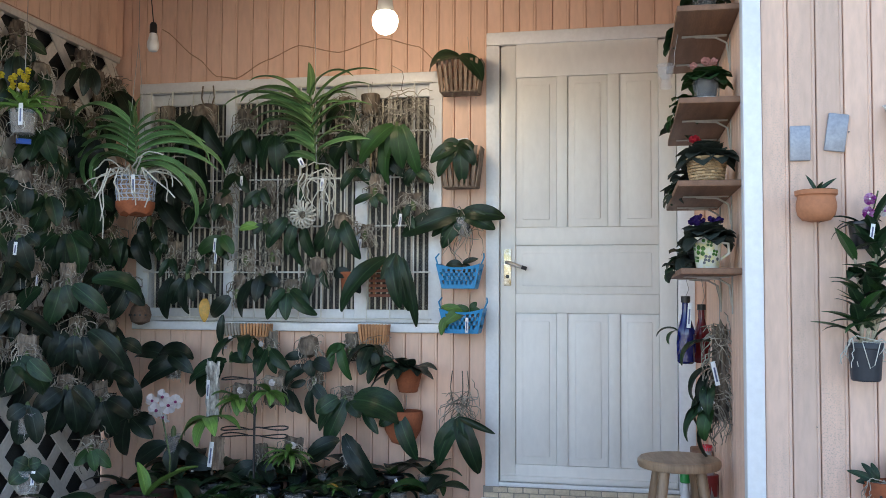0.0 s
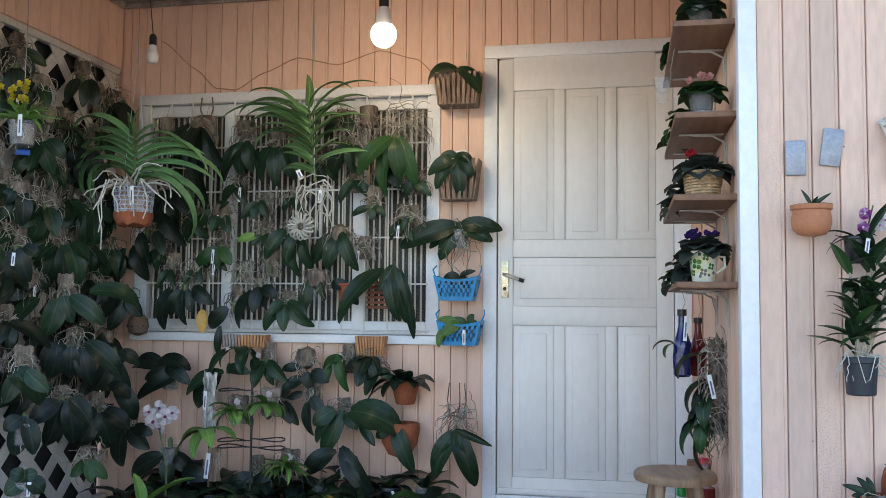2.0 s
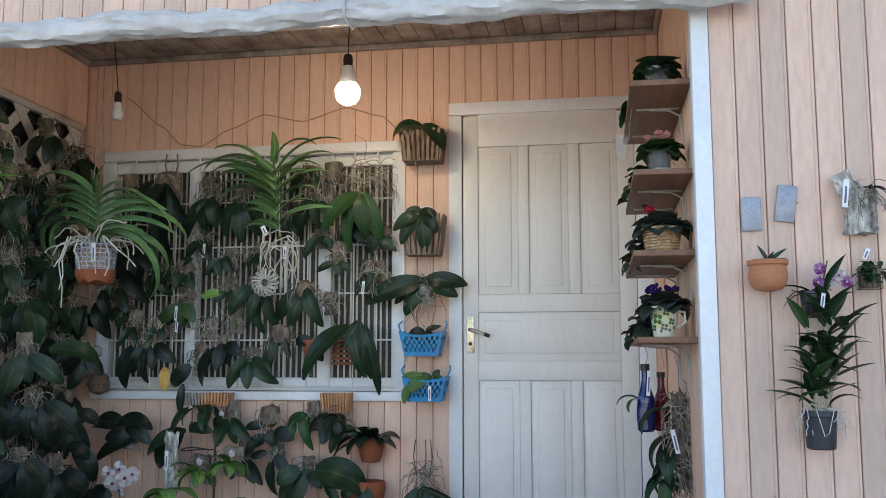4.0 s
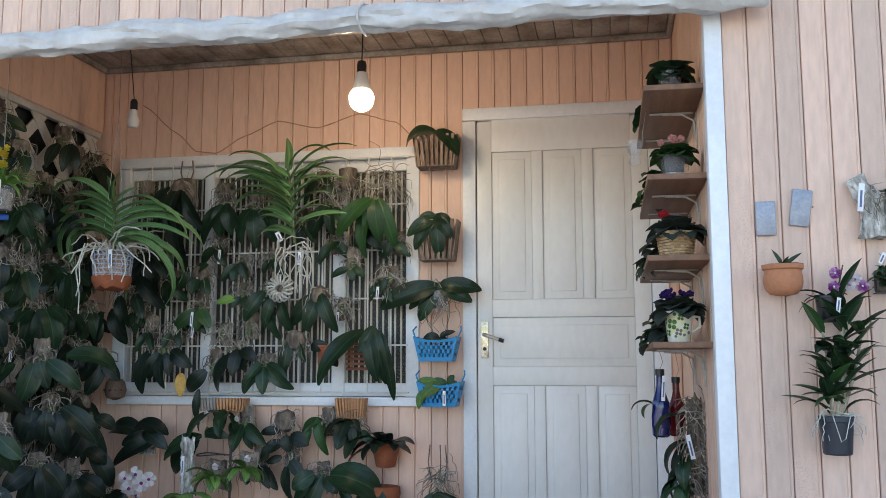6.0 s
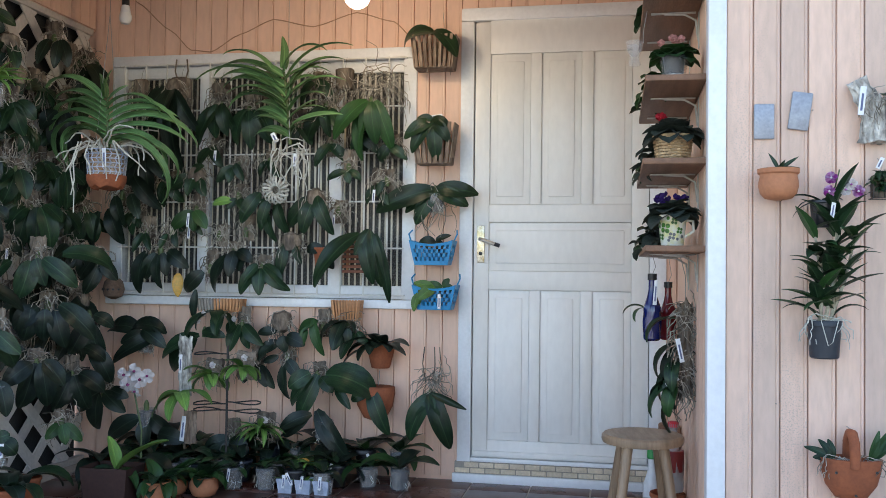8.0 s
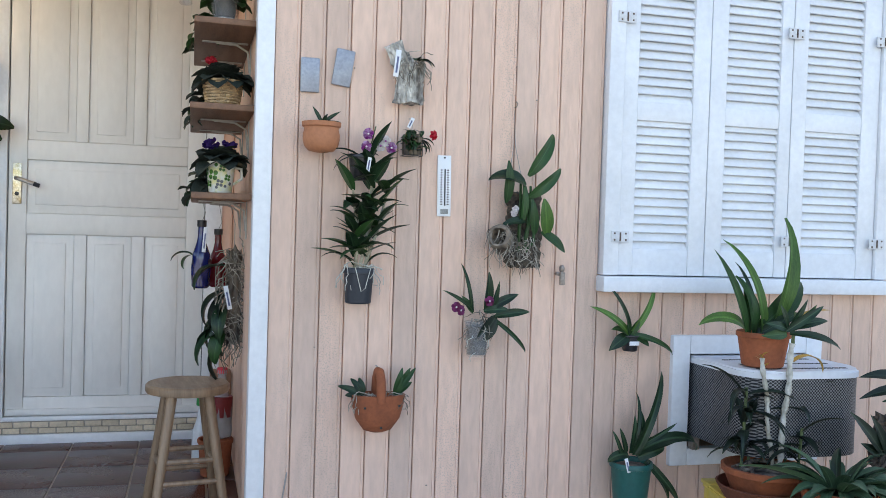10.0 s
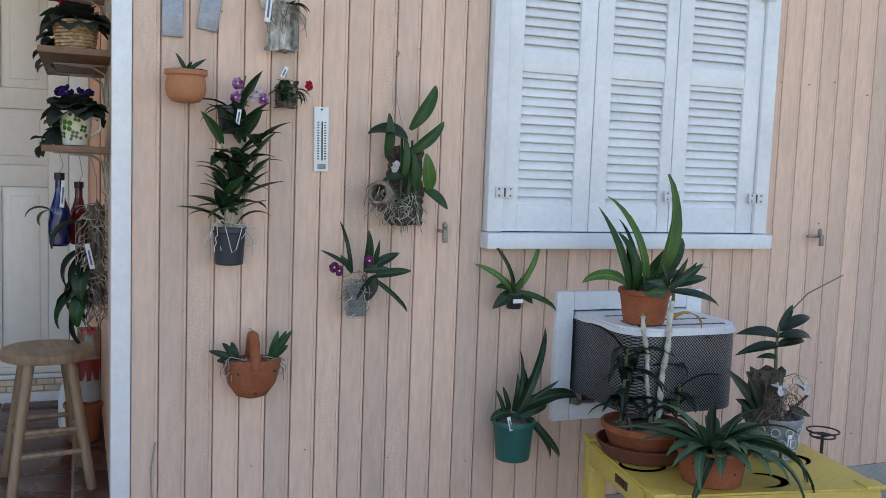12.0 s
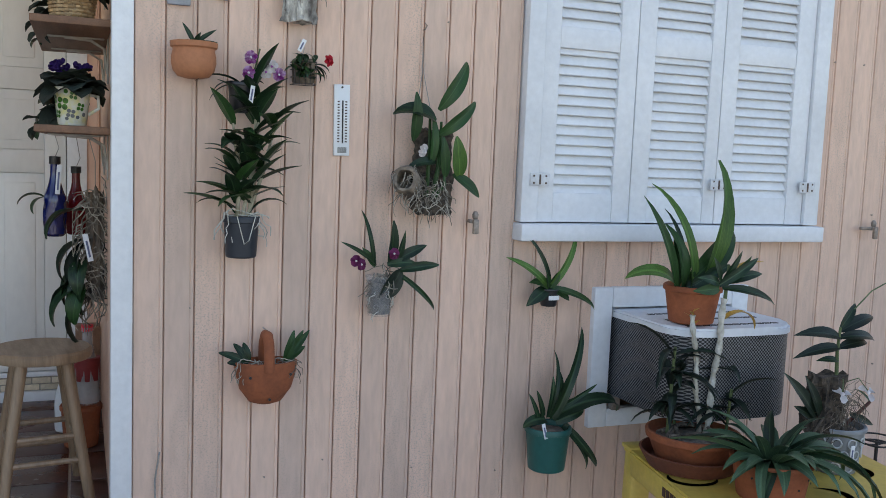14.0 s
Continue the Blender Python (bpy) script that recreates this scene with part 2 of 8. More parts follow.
def holed(x0, x1, z0, z1, y0, y1, holes):
    """A wall slab in boxes round its openings."""
    bm = bmesh.new()
    xs = sorted({x0, x1, *[h[0] for h in holes], *[h[1] for h in holes]})
    for a, b in zip(xs, xs[1:]):
        mid = (a + b) / 2
        spans = [(z0, z1)]
        for h in holes:
            if h[0] < mid < h[1]:
                spans = [s for p, q in spans for s in ((p, min(q, h[2])), (max(p, h[3]), q)) if s[1] - s[0] > 0.001]
        for p, q in spans:
            box(bm, a, b, y0, y1, p, q)
    return bm


wall_north = structure("wall_north", holed(XL - 0.1, 0.12, 0.0, ZC + 0.1, YB + 0.012, YB + 0.12, [WIN, DOOR]), PEACH,
                       "peach painted board wall behind the porch", "wall")
wall_front = structure("wall_front", holed(0.012, 6.0, -0.10, 3.2, 0.012, 0.12, [SHUT, ACH]), PEACH_WORN,
                       "weathered peach painted board wall of the house", "wall")
bm = bmesh.new()
box(bm, 0.012, 0.12, 0.12, YB + 0.012, 0.0, 3.2)
wall_east = structure("wall_east", bm, PEACH, "peach painted board side wall of the porch recess", "wall")
bm = bmesh.new()
box(bm, XL - 0.10, XL - 0.012, 0.0, YB + 0.012, 2.26, ZC + 0.1)
wall_west = structure("wall_west", bm, PEACH, "peach painted board wall above the lattice", "wall")
bm = bmesh.new()
box(bm, -5.0, 0.012, 0.012, 0.12, 2.215, 3.2)
wall_gable = structure("wall_gable", bm, PEACH_WORN, "peach painted boards above the porch opening", "wall")

# planks, set flush on each wall
UP = Matrix.Identity(4)
siding(wall_north, XL, -0.002, 0.02, ZC - 0.03, [(WIN[0] - 0.03, WIN[1] + 0.03, WIN[2] - 0.03, WIN[3] + 0.03), (DOOR[0] - 0.06, DOOR[1] + 0.065, -1, DOOR[3] + 0.055)],
       Matrix.Translation((0, YB, 0)), PEACH, board_edges(-3.036, (10, 0.0862), (8, 0.0826), (20, 0.0806)))
siding(wall_front, 0.052, 5.4, -0.11, 3.1, [(SHUT[0] - 0.02, SHUT[1] + 0.02, SHUT[2] - 0.02, SHUT[3] + 0.02), (ACH[0] - 0.06, ACH[1] + 0.06, ACH[2] - 0.05, ACH[3] + 0.06)],
       UP, PEACH_WORN, board_edges(0.0508, (15, 0.0802), (6, 0.086), (24, 0.0912)))
siding(wall_east, 0.06, YB - 0.002, 0.01, ZC - 0.002, [], Matrix(((0, 1, 0, 0), (1, 0, 0, 0), (0, 0, 1, 0), (0, 0, 0, 1))), PEACH)
siding(wall_west, 0.02, YB - 0.002, 2.27, ZC - 0.03, [], Matrix(((0, -1, 0, XL), (1, 0, 0, 0), (0, 0, 1, 0), (0, 0, 0, 1))), PEACH)
siding(wall_gable, -4.0, 0.0, 2.22, 3.1, [], UP, PEACH_WORN)

# house body behind the walls: dark rooms, roof
bm = bmesh.new()
box(bm, XL - 0.1, 6.0, 4.5, 4.6, -0.1, 3.2)
box(bm, XL - 0.2, XL - 0.1, YB + 0.12, 4.6, -0.1, 3.2)
box(bm, 6.0, 6.1, 0.012, 4.6, -0.1, 3.2)
box(bm, 0.12, 0.2, YB + 0.13, 4.5, -0.1, 3.2)
structure("wall_interior", bm, INSIDE, "plain inner walls of the house", "wall")
bm = bmesh.new()
box(bm, XL - 0.1, 6.0, YB + 0.12, 4.5, -0.1, 0.0)
structure("floor_inside", bm, DARK, "unseen room floor, coloured near black as unlit", "floor")
# unseen roof, added to close the house and keep the front in shade
bm = bmesh.new()
box(bm, XL - 0.7, 6.6, -0.35, 5.0, 3.2, 3.32)
structure("roof", bm, ROOFM, "unseen clay-coloured roof added over the house for shade", "roof")
bm = bmesh.new()
box(bm, 0.0, 6.0, -0.002, 0.12, ZG - 0.05, -0.112)
structure("footing", bm, CONCRETE, "rough concrete footing under the board wall", "footing")
bm = bmesh.new()
box(bm, XL - 0.15, 0.0, -0.02, YB + 0.1, ZG - 0.05, -0.012)
structure("porch_slab", bm, CONCRETE, "raised concrete slab of the porch", "slab")

# plain unseen walls added to close the place, block low sky, bounce light
YARD = mat("unseen_wall_plaster", (0.46, 0.465, 0.46), 0.9, 0.12, 2, 30, 0.3, second=(0.38, 0.39, 0.38))
bm = bmesh.new()
box(bm, -9.0, 10.0, -8.2, -8.0, ZG, 1.3)
box(bm, -9.2, -9.0, -8.2, 5.0, ZG, 1.3)
box(bm, 10.0, 10.2, -8.2, 5.0, ZG, 1.3)
structure("yard_wall", bm, YARD, "unseen plain wall added round the yard to shape light", "wall")

# porch ceiling, boards in one mesh
bm = bmesh.new()
x = XL - 0.02
while x < 0.0:
    box(bm, x + 0.0015, min(x + 0.0865, 0.01), 0.125, YB + 0.01, ZC, ZC + 0.018, 0.002)
    x += 0.088
box(bm, XL - 0.1, 0.05, 0.12, YB + 0.1, ZC + 0.02, ZC + 0.06)
structure("ceiling", bm, CEIL, "old grey-beige board ceiling of the porch", "ceiling")
bm = bmesh.new()
box(bm, XL, -0.001, YB - 0.028, YB - 0.002, ZC - 0.03, ZC - 0.001, 0.006)
box(bm, XL + 0.001, XL + 0.026, 0.125, YB - 0.029, ZC - 0.03, ZC - 0.001, 0.006)
box(bm, -0.026, -0.001, 0.125, YB - 0.029, ZC - 0.03, ZC - 0.001, 0.006)
structure("trim", bm, CEIL, "narrow painted trim round the porch ceiling", "trim")

# corner post
bm = bmesh.new()
box(bm, -0.004, 0.051, -0.014, 0.058, -0.02, 2.16, 0.004)
structure("corner_post", bm, WHITE, "white painted corner board of the house", "trim")

# floor tiles
bm = bmesh.new()
box(bm, XL - 0.1, 0.01, 0.0, YB + 0.01, -0.012, -0.004)
floor = structure("floor", bm, GROUT, "red-brown tiled porch floor with pale joints", "floor")
TS = 0.28
tb = bmesh.new()
box(tb, 0.004, TS - 0.004, 0.004, TS - 0.004, 0, 0.008, 0.0015)
tile_me = mesh_of("tile", tb, TILE)
for i in range(12):
    for j in range(5):
        px, py = 0.17 - (i + 1) * TS, 1.56 - (j + 1) * TS
        if px > -3.15 and py > 0.1:
            piece("tile", tile_me, floor, Matrix.Translation((px, py, -0.0065)))

bm = bmesh.new()
box(bm, XL - 0.1, -0.006, -0.024, 0.155, -0.05, 0.004, 0.006)
structure("kerb", bm, mat("chipped_white_kerb", (0.66, 0.66, 0.64), 0.7, 0.12, 6, 50, 0.5, second=(0.36, 0.34, 0.31), spot=0.60), "chipped white painted kerb along the porch edge", "kerb")

# door step: white skirting, thin bricks
bm = bmesh.new()
box(bm, -1.05, -0.002, YB - 0.03, YB + 0.012, -0.004, 0.042, 0.004)
structure("baseboard", bm, WHITE, "chipped white painted kerb below the door", "baseboard")

# ---------------------------------------------------------------- door
door_1 = thing("door_1", "white painted panelled wooden door, closed", "door", kind="structure")
bm = bmesh.new()
box(bm, -0.962, -0.130, YB + 0.022, YB + 0.048, 0.118, 2.236)
for a, b in ((-0.962, -0.888), (-0.210, -0.130)):
    box(bm, a, b, YB + 0.006, YB + 0.022, 0.118, 2.225, 0.003)
for a, b in ((0.118, 0.202), (0.925, 1.016), (1.252, 1.338), (2.072, 2.236)):
    box(bm, -0.888, -0.210, YB + 0.006, YB + 0.022, a, b, 0.003)
for a, b in ((-0.690, -0.638), (-0.447, -0.392)):
    for c, d in ((0.202, 0.925), (1.338, 2.072)):
        box(bm, a, b, YB + 0.006, YB + 0.022, c, d, 0.003)
part("leaf", bm, CREAM, door_1)
PANELS = [(a, b, c, d) for a, b in ((-0.888, -0.690), (-0.638, -0.447), (-0.392, -0.210)) for c, d in ((0.202, 0.925), (1.338, 2.072))] + [(-0.888, -0.210, 1.016, 1.252)]
for a, b, c, d in PANELS:
    bm = bmesh.new()
    box(bm, a + 0.002, b - 0.002, YB + 0.0155, YB + 0.024, c + 0.002, d - 0.002, 0.001)
    box(bm, a + 0.034, b - 0.034, YB + 0.010, YB + 0.018, c + 0.038, d - 0.038, 0.004)
    part("panel", bm, CREAM, door_1)
boxpart("weather_bar", (-0.955, -0.135, YB - 0.008, YB + 0.008, 0.122, 0.15), CREAM, door_1, 0.004)
for dims in ((-1.031, -0.966, YB - 0.012, YB + 0.05, 0.085, 2.232), (-0.127, -0.050, YB - 0.012, YB + 0.05, 0.085, 2.232), (-1.031, -0.050, YB - 0.012, YB + 0.05, 2.235, 2.297)):
    boxpart("casing", dims, WHITE, door_1, 0.004)
BRASS = mat("worn_brass", (0.55, 0.42, 0.22), 0.35, 0.2, 30, 120, 0.1, metal=1.0, second=(0.75, 0.70, 0.58))
boxpart("threshold", (-0.966, -0.127, YB - 0.012, YB + 0.06, 0.098, 0.117), WHITE, door_1, 0.003)
plate = boxpart("lock_plate", (-0.945, -0.908, YB - 0.002, YB + 0.006, 1.055, 1.235), BRASS, door_1, 0.003, "worn brass lock plate")
bm = bmesh.new()
tube(bm, [(-0.926, YB + 0.012, 1.168), (-0.926, YB - 0.035, 1.168), (-0.915, YB - 0.045, 1.166), (-0.835, YB - 0.047, 1.138)], 0.009, 8)
part("handle", bm, METAL, door_1, "chrome lever handle")
bm = bmesh.new()
tube(bm, [(-0.852, YB - 0.047, 1.144), (-0.828, YB - 0.047, 1.136)], 0.0098, 8)
part("handle_tip", bm, BLACK, door_1, "black handle tip")
bm = bmesh.new()
lathe(bm, [(0.009, 0), (0.009, 0.006), (0.004, 0.008)], 10)
bmesh.ops.rotate(bm, verts=bm.verts, matrix=Euler((radians(90), 0, 0)).to_matrix())
bmesh.ops.translate(bm, verts=bm.verts, vec=(-0.926, YB - 0.002, 1.10))
part("keyhole", bm, BLACK, door_1)

# thin bricks under the door
step = tagged(boxpart("door_step", (-1.04, -0.004, YB - 0.016, YB + 0.05, 0.043, 0.097), mat("lime_mortar", (0.34, 0.30, 0.25), 0.95, 0.1, 9, 90, 0.4), bev=0.001),
              "low step of cream painted bricks under the door", "door step", kind="structure")
BRICK = mat("cream_painted_brick", (0.66, 0.55, 0.40), 0.8, 0.12, 9, 80, 0.4, obj=0.12)
tb = bmesh.new()
box(tb, 0, 0.068, 0, 0.03, 0, 0.0225, 0.003)
brick_me = mesh_of("brick", tb, BRICK)
for r in range(2):
    for i in range(14):
        bx = -1.036 + i * 0.0735 - (0.03 if r else 0)
        if -1.04 <= bx < -0.075:
            piece("brick", brick_me, step, Matrix.Translation((bx, YB - 0.021, 0.0455 + r * 0.0265)))

# ---------------------------------------------------------------- recessed window
window_1 = thing("window_1", "white framed window with half-open pale vertical blind slats", "window", kind="structure")
for dims in ((-2.885, -2.82, YB - 0.02, YB + 0.06, 0.87, 2.06), (-1.315, -1.25, YB - 0.02, YB + 0.06, 0.87, 2.06), (-2.885, -1.25, YB - 0.02, YB + 0.06, 2.062, 2.117)):
    boxpart("window_frame", dims, WHITE, window_1, 0.004)
boxpart("window_sill", (-2.895, -1.24, YB - 0.035, YB + 0.06, 0.824, 0.868), WHITE, window_1, 0.006)
for a, b in ((-2.405, -2.345), (-1.70, -1.635)):
    boxpart("mullion", (a, b, YB + 0.004, YB + 0.05, 0.87, 2.06), WHITE, window_1, 0.004)
boxpart("rail", (-2.82, -1.315, YB + 0.012, YB + 0.04, 0.87, 0.935), WHITE, window_1, 0.004)
boxpart("rail", (-2.82, -1.315, YB + 0.012, YB + 0.04, 2.0, 2.06), WHITE, window_1, 0.004)
GLASS = mat("window_glass", (0.5, 0.53, 0.52), 0.1, 0.0, 1, 1, 0, alpha=0.05, spec=0.3)
for a, b in ((-2.82, -2.405), (-2.345, -1.70), (-1.635, -1.315)):
    p = boxpart("pane", (a, b, YB + 0.024, YB + 0.028, 0.936, 1.999), GLASS, window_1, 0)
    p.visible_shadow = False
SLATM = mat("cream_blind_slat", (0.70, 0.64, 0.50), 0.6, 0.06, 5, 40, 0.1, obj=0.08)
tb = bmesh.new()
box(tb, -0.0050, 0.0050, -0.001, 0.001, 0, 1.10)
slat_me = mesh_of("slat", tb, SLATM)
sx = -2.81
while sx < -1.32:
    piece("slat", slat_me, window_1, pose(sx, YB + 0.046, 0.93, 0, 0, random.uniform(-14, 14)))
    sx += 0.031
# near-black sheet put in for the unlit room behind the slats
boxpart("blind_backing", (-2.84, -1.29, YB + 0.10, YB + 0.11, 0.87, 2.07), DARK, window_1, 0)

GRILLE = mat("white_painted_steel", (0.72, 0.71, 0.66), 0.45, 0.08, 10, 80, 0.15)
grille = thing("window_grille", "white painted steel bar grille before the window", "grille")
gx = -2.80
while gx < -1.27:
    bm = bmesh.new()
    tube(bm, [(gx, YB - 0.045, 0.885), (gx, YB - 0.045, 2.065)], 0.0042, 6)
    part("bar", bm, GRILLE, grille)
    gx += 0.118
for gz in (0.89, 1.12, 1.35, 1.59, 1.82, 2.06):
    bm = bmesh.new()
    tube(bm, [(-2.83, YB - 0.041, gz), (-1.30, YB - 0.041, gz)], 0.0042, 6)
    part("bar", bm, GRILLE, grille)
for gx in (-2.83, -1.30):
    for gz in (0.89, 2.06):
        bm = bmesh.new()
        tube(bm, [(gx, YB - 0.045, gz), (gx, YB + 0.0, gz)], 0.004, 6)
        part("stay", bm, GRILLE, grille)

# ---------------------------------------------------------------- louvred shutters
SHW = mat("white_shutter_paint", (0.78, 0.80, 0.82), 0.5, 0.04, 4, 50, 0.25, second=(0.70, 0.72, 0.74))
window_2 = thing("window_2", "closed white louvred wooden shutters", "window", kind="structure")
for dims in ((1.176, 1.233, -0.034, 0.05, 0.865, 2.04), (2.288, 2.350, -0.034, 0.05, 0.865, 2.04), (1.176, 2.350, -0.034, 0.05, 2.042, 2.11)):
    boxpart("window_frame", dims, SHW, window_2, 0.004)
boxpart("window_sill", (1.168, 2.358, -0.062, 0.05, 0.808, 0.862), SHW, window_2, 0.006)
for p0, l0, l1, p1 in ((1.236, 1.292, 1.506, 1.570), (1.573, 1.638, 1.858, 1.906), (1.909, 1.970, 2.212, 2.285)):
    sh = thing("shutter", "", "", None)
    sh.parent = window_2
    for a, b in ((p0, l0), (l1, p1)):
        boxpart("stile", (a, b, -0.022, 0.012, 0.866, 2.038), SHW, sh, 0.003)
    for c, d in ((0.866, 0.958), (1.404, 1.470), (1.96, 2.038)):
        boxpart("rail", (l0, l1, -0.020, 0.010, c, d), SHW, sh, 0.003)
    tb = bmesh.new()
    box(tb, l0 - 0.003, l1 + 0.003, -0.0215, 0.0215, -0.0035, 0.0035, 0.0025)
    lm = mesh_of("louvre", tb, SHW)
    for z0, n in ((0.972, 15), (1.484, 17)):
        for i in range(n):
            piece("louvre", lm, sh, Matrix.Translation((0, -0.002, z0 + i * 0.0308)) @ Euler((radians(60 + random.uniform(-2, 2)), 0, 0)).to_matrix().to_4x4())
# near-black sheet that stands for darkness behind the louvres
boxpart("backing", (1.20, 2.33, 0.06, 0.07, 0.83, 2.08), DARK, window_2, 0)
HINGE = mat("painted_zinc", (0.66, 0.67, 0.68), 0.5, 0.1, 20, 90, 0.1)
RUSTPIN = mat("rusty_pin", (0.12, 0.08, 0.06), 0.7, 0.2, 40, 90, 0.1)
for hx in (1.234, 1.907, 2.287):
    for hz in (0.998, 1.75):
        h = boxpart("hinge", (hx - 0.033, hx + 0.033, -0.040, -0.0345, hz - 0.019, hz + 0.019), HINGE, window_2, 0.001, "white-painted steel hinge")
        bm = bmesh.new()
        tube(bm, [(hx, -0.041, hz - 0.015), (hx, -0.041, hz + 0.015)], 0.003, 8)
        part("pin", bm, RUSTPIN, h)
        for sx in (-0.021, 0.021):
            for sz in (-0.011, 0.011):
                boxpart("screw", (hx + sx - 0.003, hx + sx + 0.003, -0.0415, -0.0395, hz + sz - 0.003, hz + sz + 0.003), RUSTPIN, h, 0.0008)

# shutter catches
RUST = mat("bare_iron", (0.34, 0.29, 0.25), 0.55, 0.2, 40, 120, 0.3, metal=0.6)
for cx, cz, s in ((1.02, 0.865, 1), (2.61, 0.855, -1)):
    c = thing("shutter_catch", "small unpainted iron shutter catch on the board wall", "catch", pose(cx, 0, cz), "shutter catches")
    bm = bmesh.new()
    tube(bm, [(0, 0.004, 0), (0, -0.035, 0), (s * 0.004, -0.045, 0.004)], 0.006, 7)
    part("stem", bm, RUST, c)
    bm = bmesh.new()
    box(bm, -0.008, 0.010, -0.055, -0.043, -0.036, 0.008, 0.003)
    part("tongue", bm, RUST, c)
    bm = bmesh.new()
    box(bm, -0.016 if s > 0 else -0.058, 0.008, -0.04, -0.028, -0.004, 0.007, 0.003)
    lathe(bm, [(0.004, 0.0), (0.009, 0.008), (0.010, 0.018), (0.006, 0.026), (0.002, 0.028)], 10, (0.004, -0.036, 0.004))
    part("arm", bm, RUST, c)

# ---------------------------------------------------------------- air conditioner in the wall
ac = thing("air_conditioner", "grey perforated-steel box air conditioner with white top, set in the wall", "air conditioner")


def perforated():
    m = mat("perforated_steel", (0.24, 0.25, 0.265), 0.45, 0.14, 5, 60, 0.0, metal=0.3, second=(0.18, 0.19, 0.20))
    nt = m.node_tree
    N, L = nt.nodes, nt.links
    b = N["Principled BSDF"]
    tc = N.new("ShaderNodeTexCoord")
    v = N.new("ShaderNodeTexVoronoi")
    v.voronoi_dimensions = '2D'
    v.inputs["Scale"].default_value, v.inputs["Randomness"].default_value = 92, 0.0
    xyz, along, up, down, flat = N.new("ShaderNodeSeparateXYZ"), N.new("ShaderNodeMath"), N.new("ShaderNodeMath"), N.new("ShaderNodeMath"), N.new("ShaderNodeCombineXYZ")
    down.operation = 'SUBTRACT'
    L.new(tc.outputs["Object"], xyz.inputs[0])
    L.new(xyz.outputs["X"], along.inputs[0])
    L.new(xyz.outputs["Y"], along.inputs[1])
    for node in (up, down):
        L.new(along.outputs[0], node.inputs[0])
        L.new(xyz.outputs["Z"], node.inputs[1])
    L.new(up.outputs[0], flat.inputs[0])
    L.new(down.outputs[0], flat.inputs[1])
    L.new(flat.outputs[0], v.inputs["Vector"])
    r = N.new("ShaderNodeMapRange")
    r.inputs[1].default_value, r.inputs[2].default_value = 0.40, 0.47
    L.new(v.outputs["Distance"], r.inputs[0])
    mx = N.new("ShaderNodeMix")
    mx.data_type = 'RGBA'
    mx.inputs[6].default_value = (0.010, 0.011, 0.013, 1)
    old = b.inputs["Base Color"].links[0].from_socket
    L.new(r.outputs[0], mx.inputs["Factor"])
    L.new(old, mx.inputs[7])
    L.new(mx.outputs[2], b.inputs["Base Color"])
    return m


def rounded_plan(bm, x0, x1, y0, y1, r, z0, z1):
    """An upright body with rounded front corners; y0 is the front."""
    pts = [(x0, y1)]
    for cx, a0 in ((x0 + r, 180), (x1 - r, 270)):
        for i in range(9):
            a = radians(a0 + 90 * i / 8)
            pts.append((cx + r * math.cos(a), y0 + r + r * math.sin(a)))
    pts.append((x1, y1))
    lo = [bm.verts.new((x, y, z0)) for x, y in pts]
    hi = [bm.verts.new((x, y, z1)) for x, y in pts]
    n = len(pts)
    for i in range(n):
        j = (i + 1) % n
        bm.faces.new((lo[i], lo[j], hi[j], hi[i]))
    bm.faces.new(lo[::-1])
    bm.faces.new(hi)


bm = bmesh.new()
rounded_plan(bm, 1.545, 2.0, -0.375, 0.05, 0.11, 0.300, 0.556)
part("casing", bm, perforated(), ac, "perforated grey steel casing")
bm = bmesh.new()
rounded_plan(bm, 1.541, 2.004, -0.380, 0.05, 0.112, 0.557, 0.582)
es = [e for e in bm.edges if all(abs(v.co.z - 0.582) < 1e-4 for v in e.verts)]
bmesh.ops.bevel(bm, geom=es, offset=0.008, segments=2, affect='EDGES')
part("lid", bm, SHW, ac, "white painted steel lid")
for sy in (-0.10, -0.20, -0.30):
    for i in range(12):
        boxpart("slot", (1.60 + i * 0.029, 1.622 + i * 0.029, sy - 0.03, sy + 0.03 - 0.045, 0.5818, 0.5835), BLACK, ac, 0)
for dims in ((1.464, 1.533, -0.022, 0.02, 0.19, 0.655), (2.012, 2.080, -0.022, 0.02, 0.19, 0.655), (1.5335, 2.0115, -0.022, 0.02, 0.588, 0.655), (1.5335, 2.0115, -0.022, 0.02, 0.19, 0.25)):
    boxpart("frame", dims, SHW, ac, 0.004)
bm = bmesh.new()
box(bm, 1.536, 1.566, -0.05, -0.02, 0.252, 0.298, 0.004)
part("bracket", bm, RUST, ac)

# ---------------------------------------------------------------- tarpaulin roll over the porch opening
bm = bmesh.new()
segs, n = 28, 260
rings = []
for i in range(n + 1):
    x = -3.7 + 3.89 * i / n
    cz = 2.197 - 0.014 * i / n + 0.006 * math.sin(i * 0.12) + 0.004 * math.sin(i * 0.45)
    ring = []
    for k in range(segs):
        a = 2 * math.pi * k / segs
        r = 0.043 + 0.012 * noise.noise(Vector((x * 7 + math.sin(a) * 1.5, math.cos(a) * 2, math.sin(a) * 2))) + 0.007 * abs(noise.noise(Vector((x * 16 + a * 1.2, math.cos(a) * 3, math.sin(a) * 3)))) + 0.003 * noise.noise(Vector((x * 45, math.cos(a) * 4, 3 + math.sin(a) * 4)))
        if i in (0, n):
            r *= 0.8
        ring.append(bm.verts.new((x, -0.075 + r * math.cos(a), cz + r * math.sin(a))))
    rings.append(ring)
for a, b in zip(rings, rings[1:]):
    for k in range(segs):
        j = (k + 1) % segs
        bm.faces.new((a[k], a[j], b[j], b[k]))
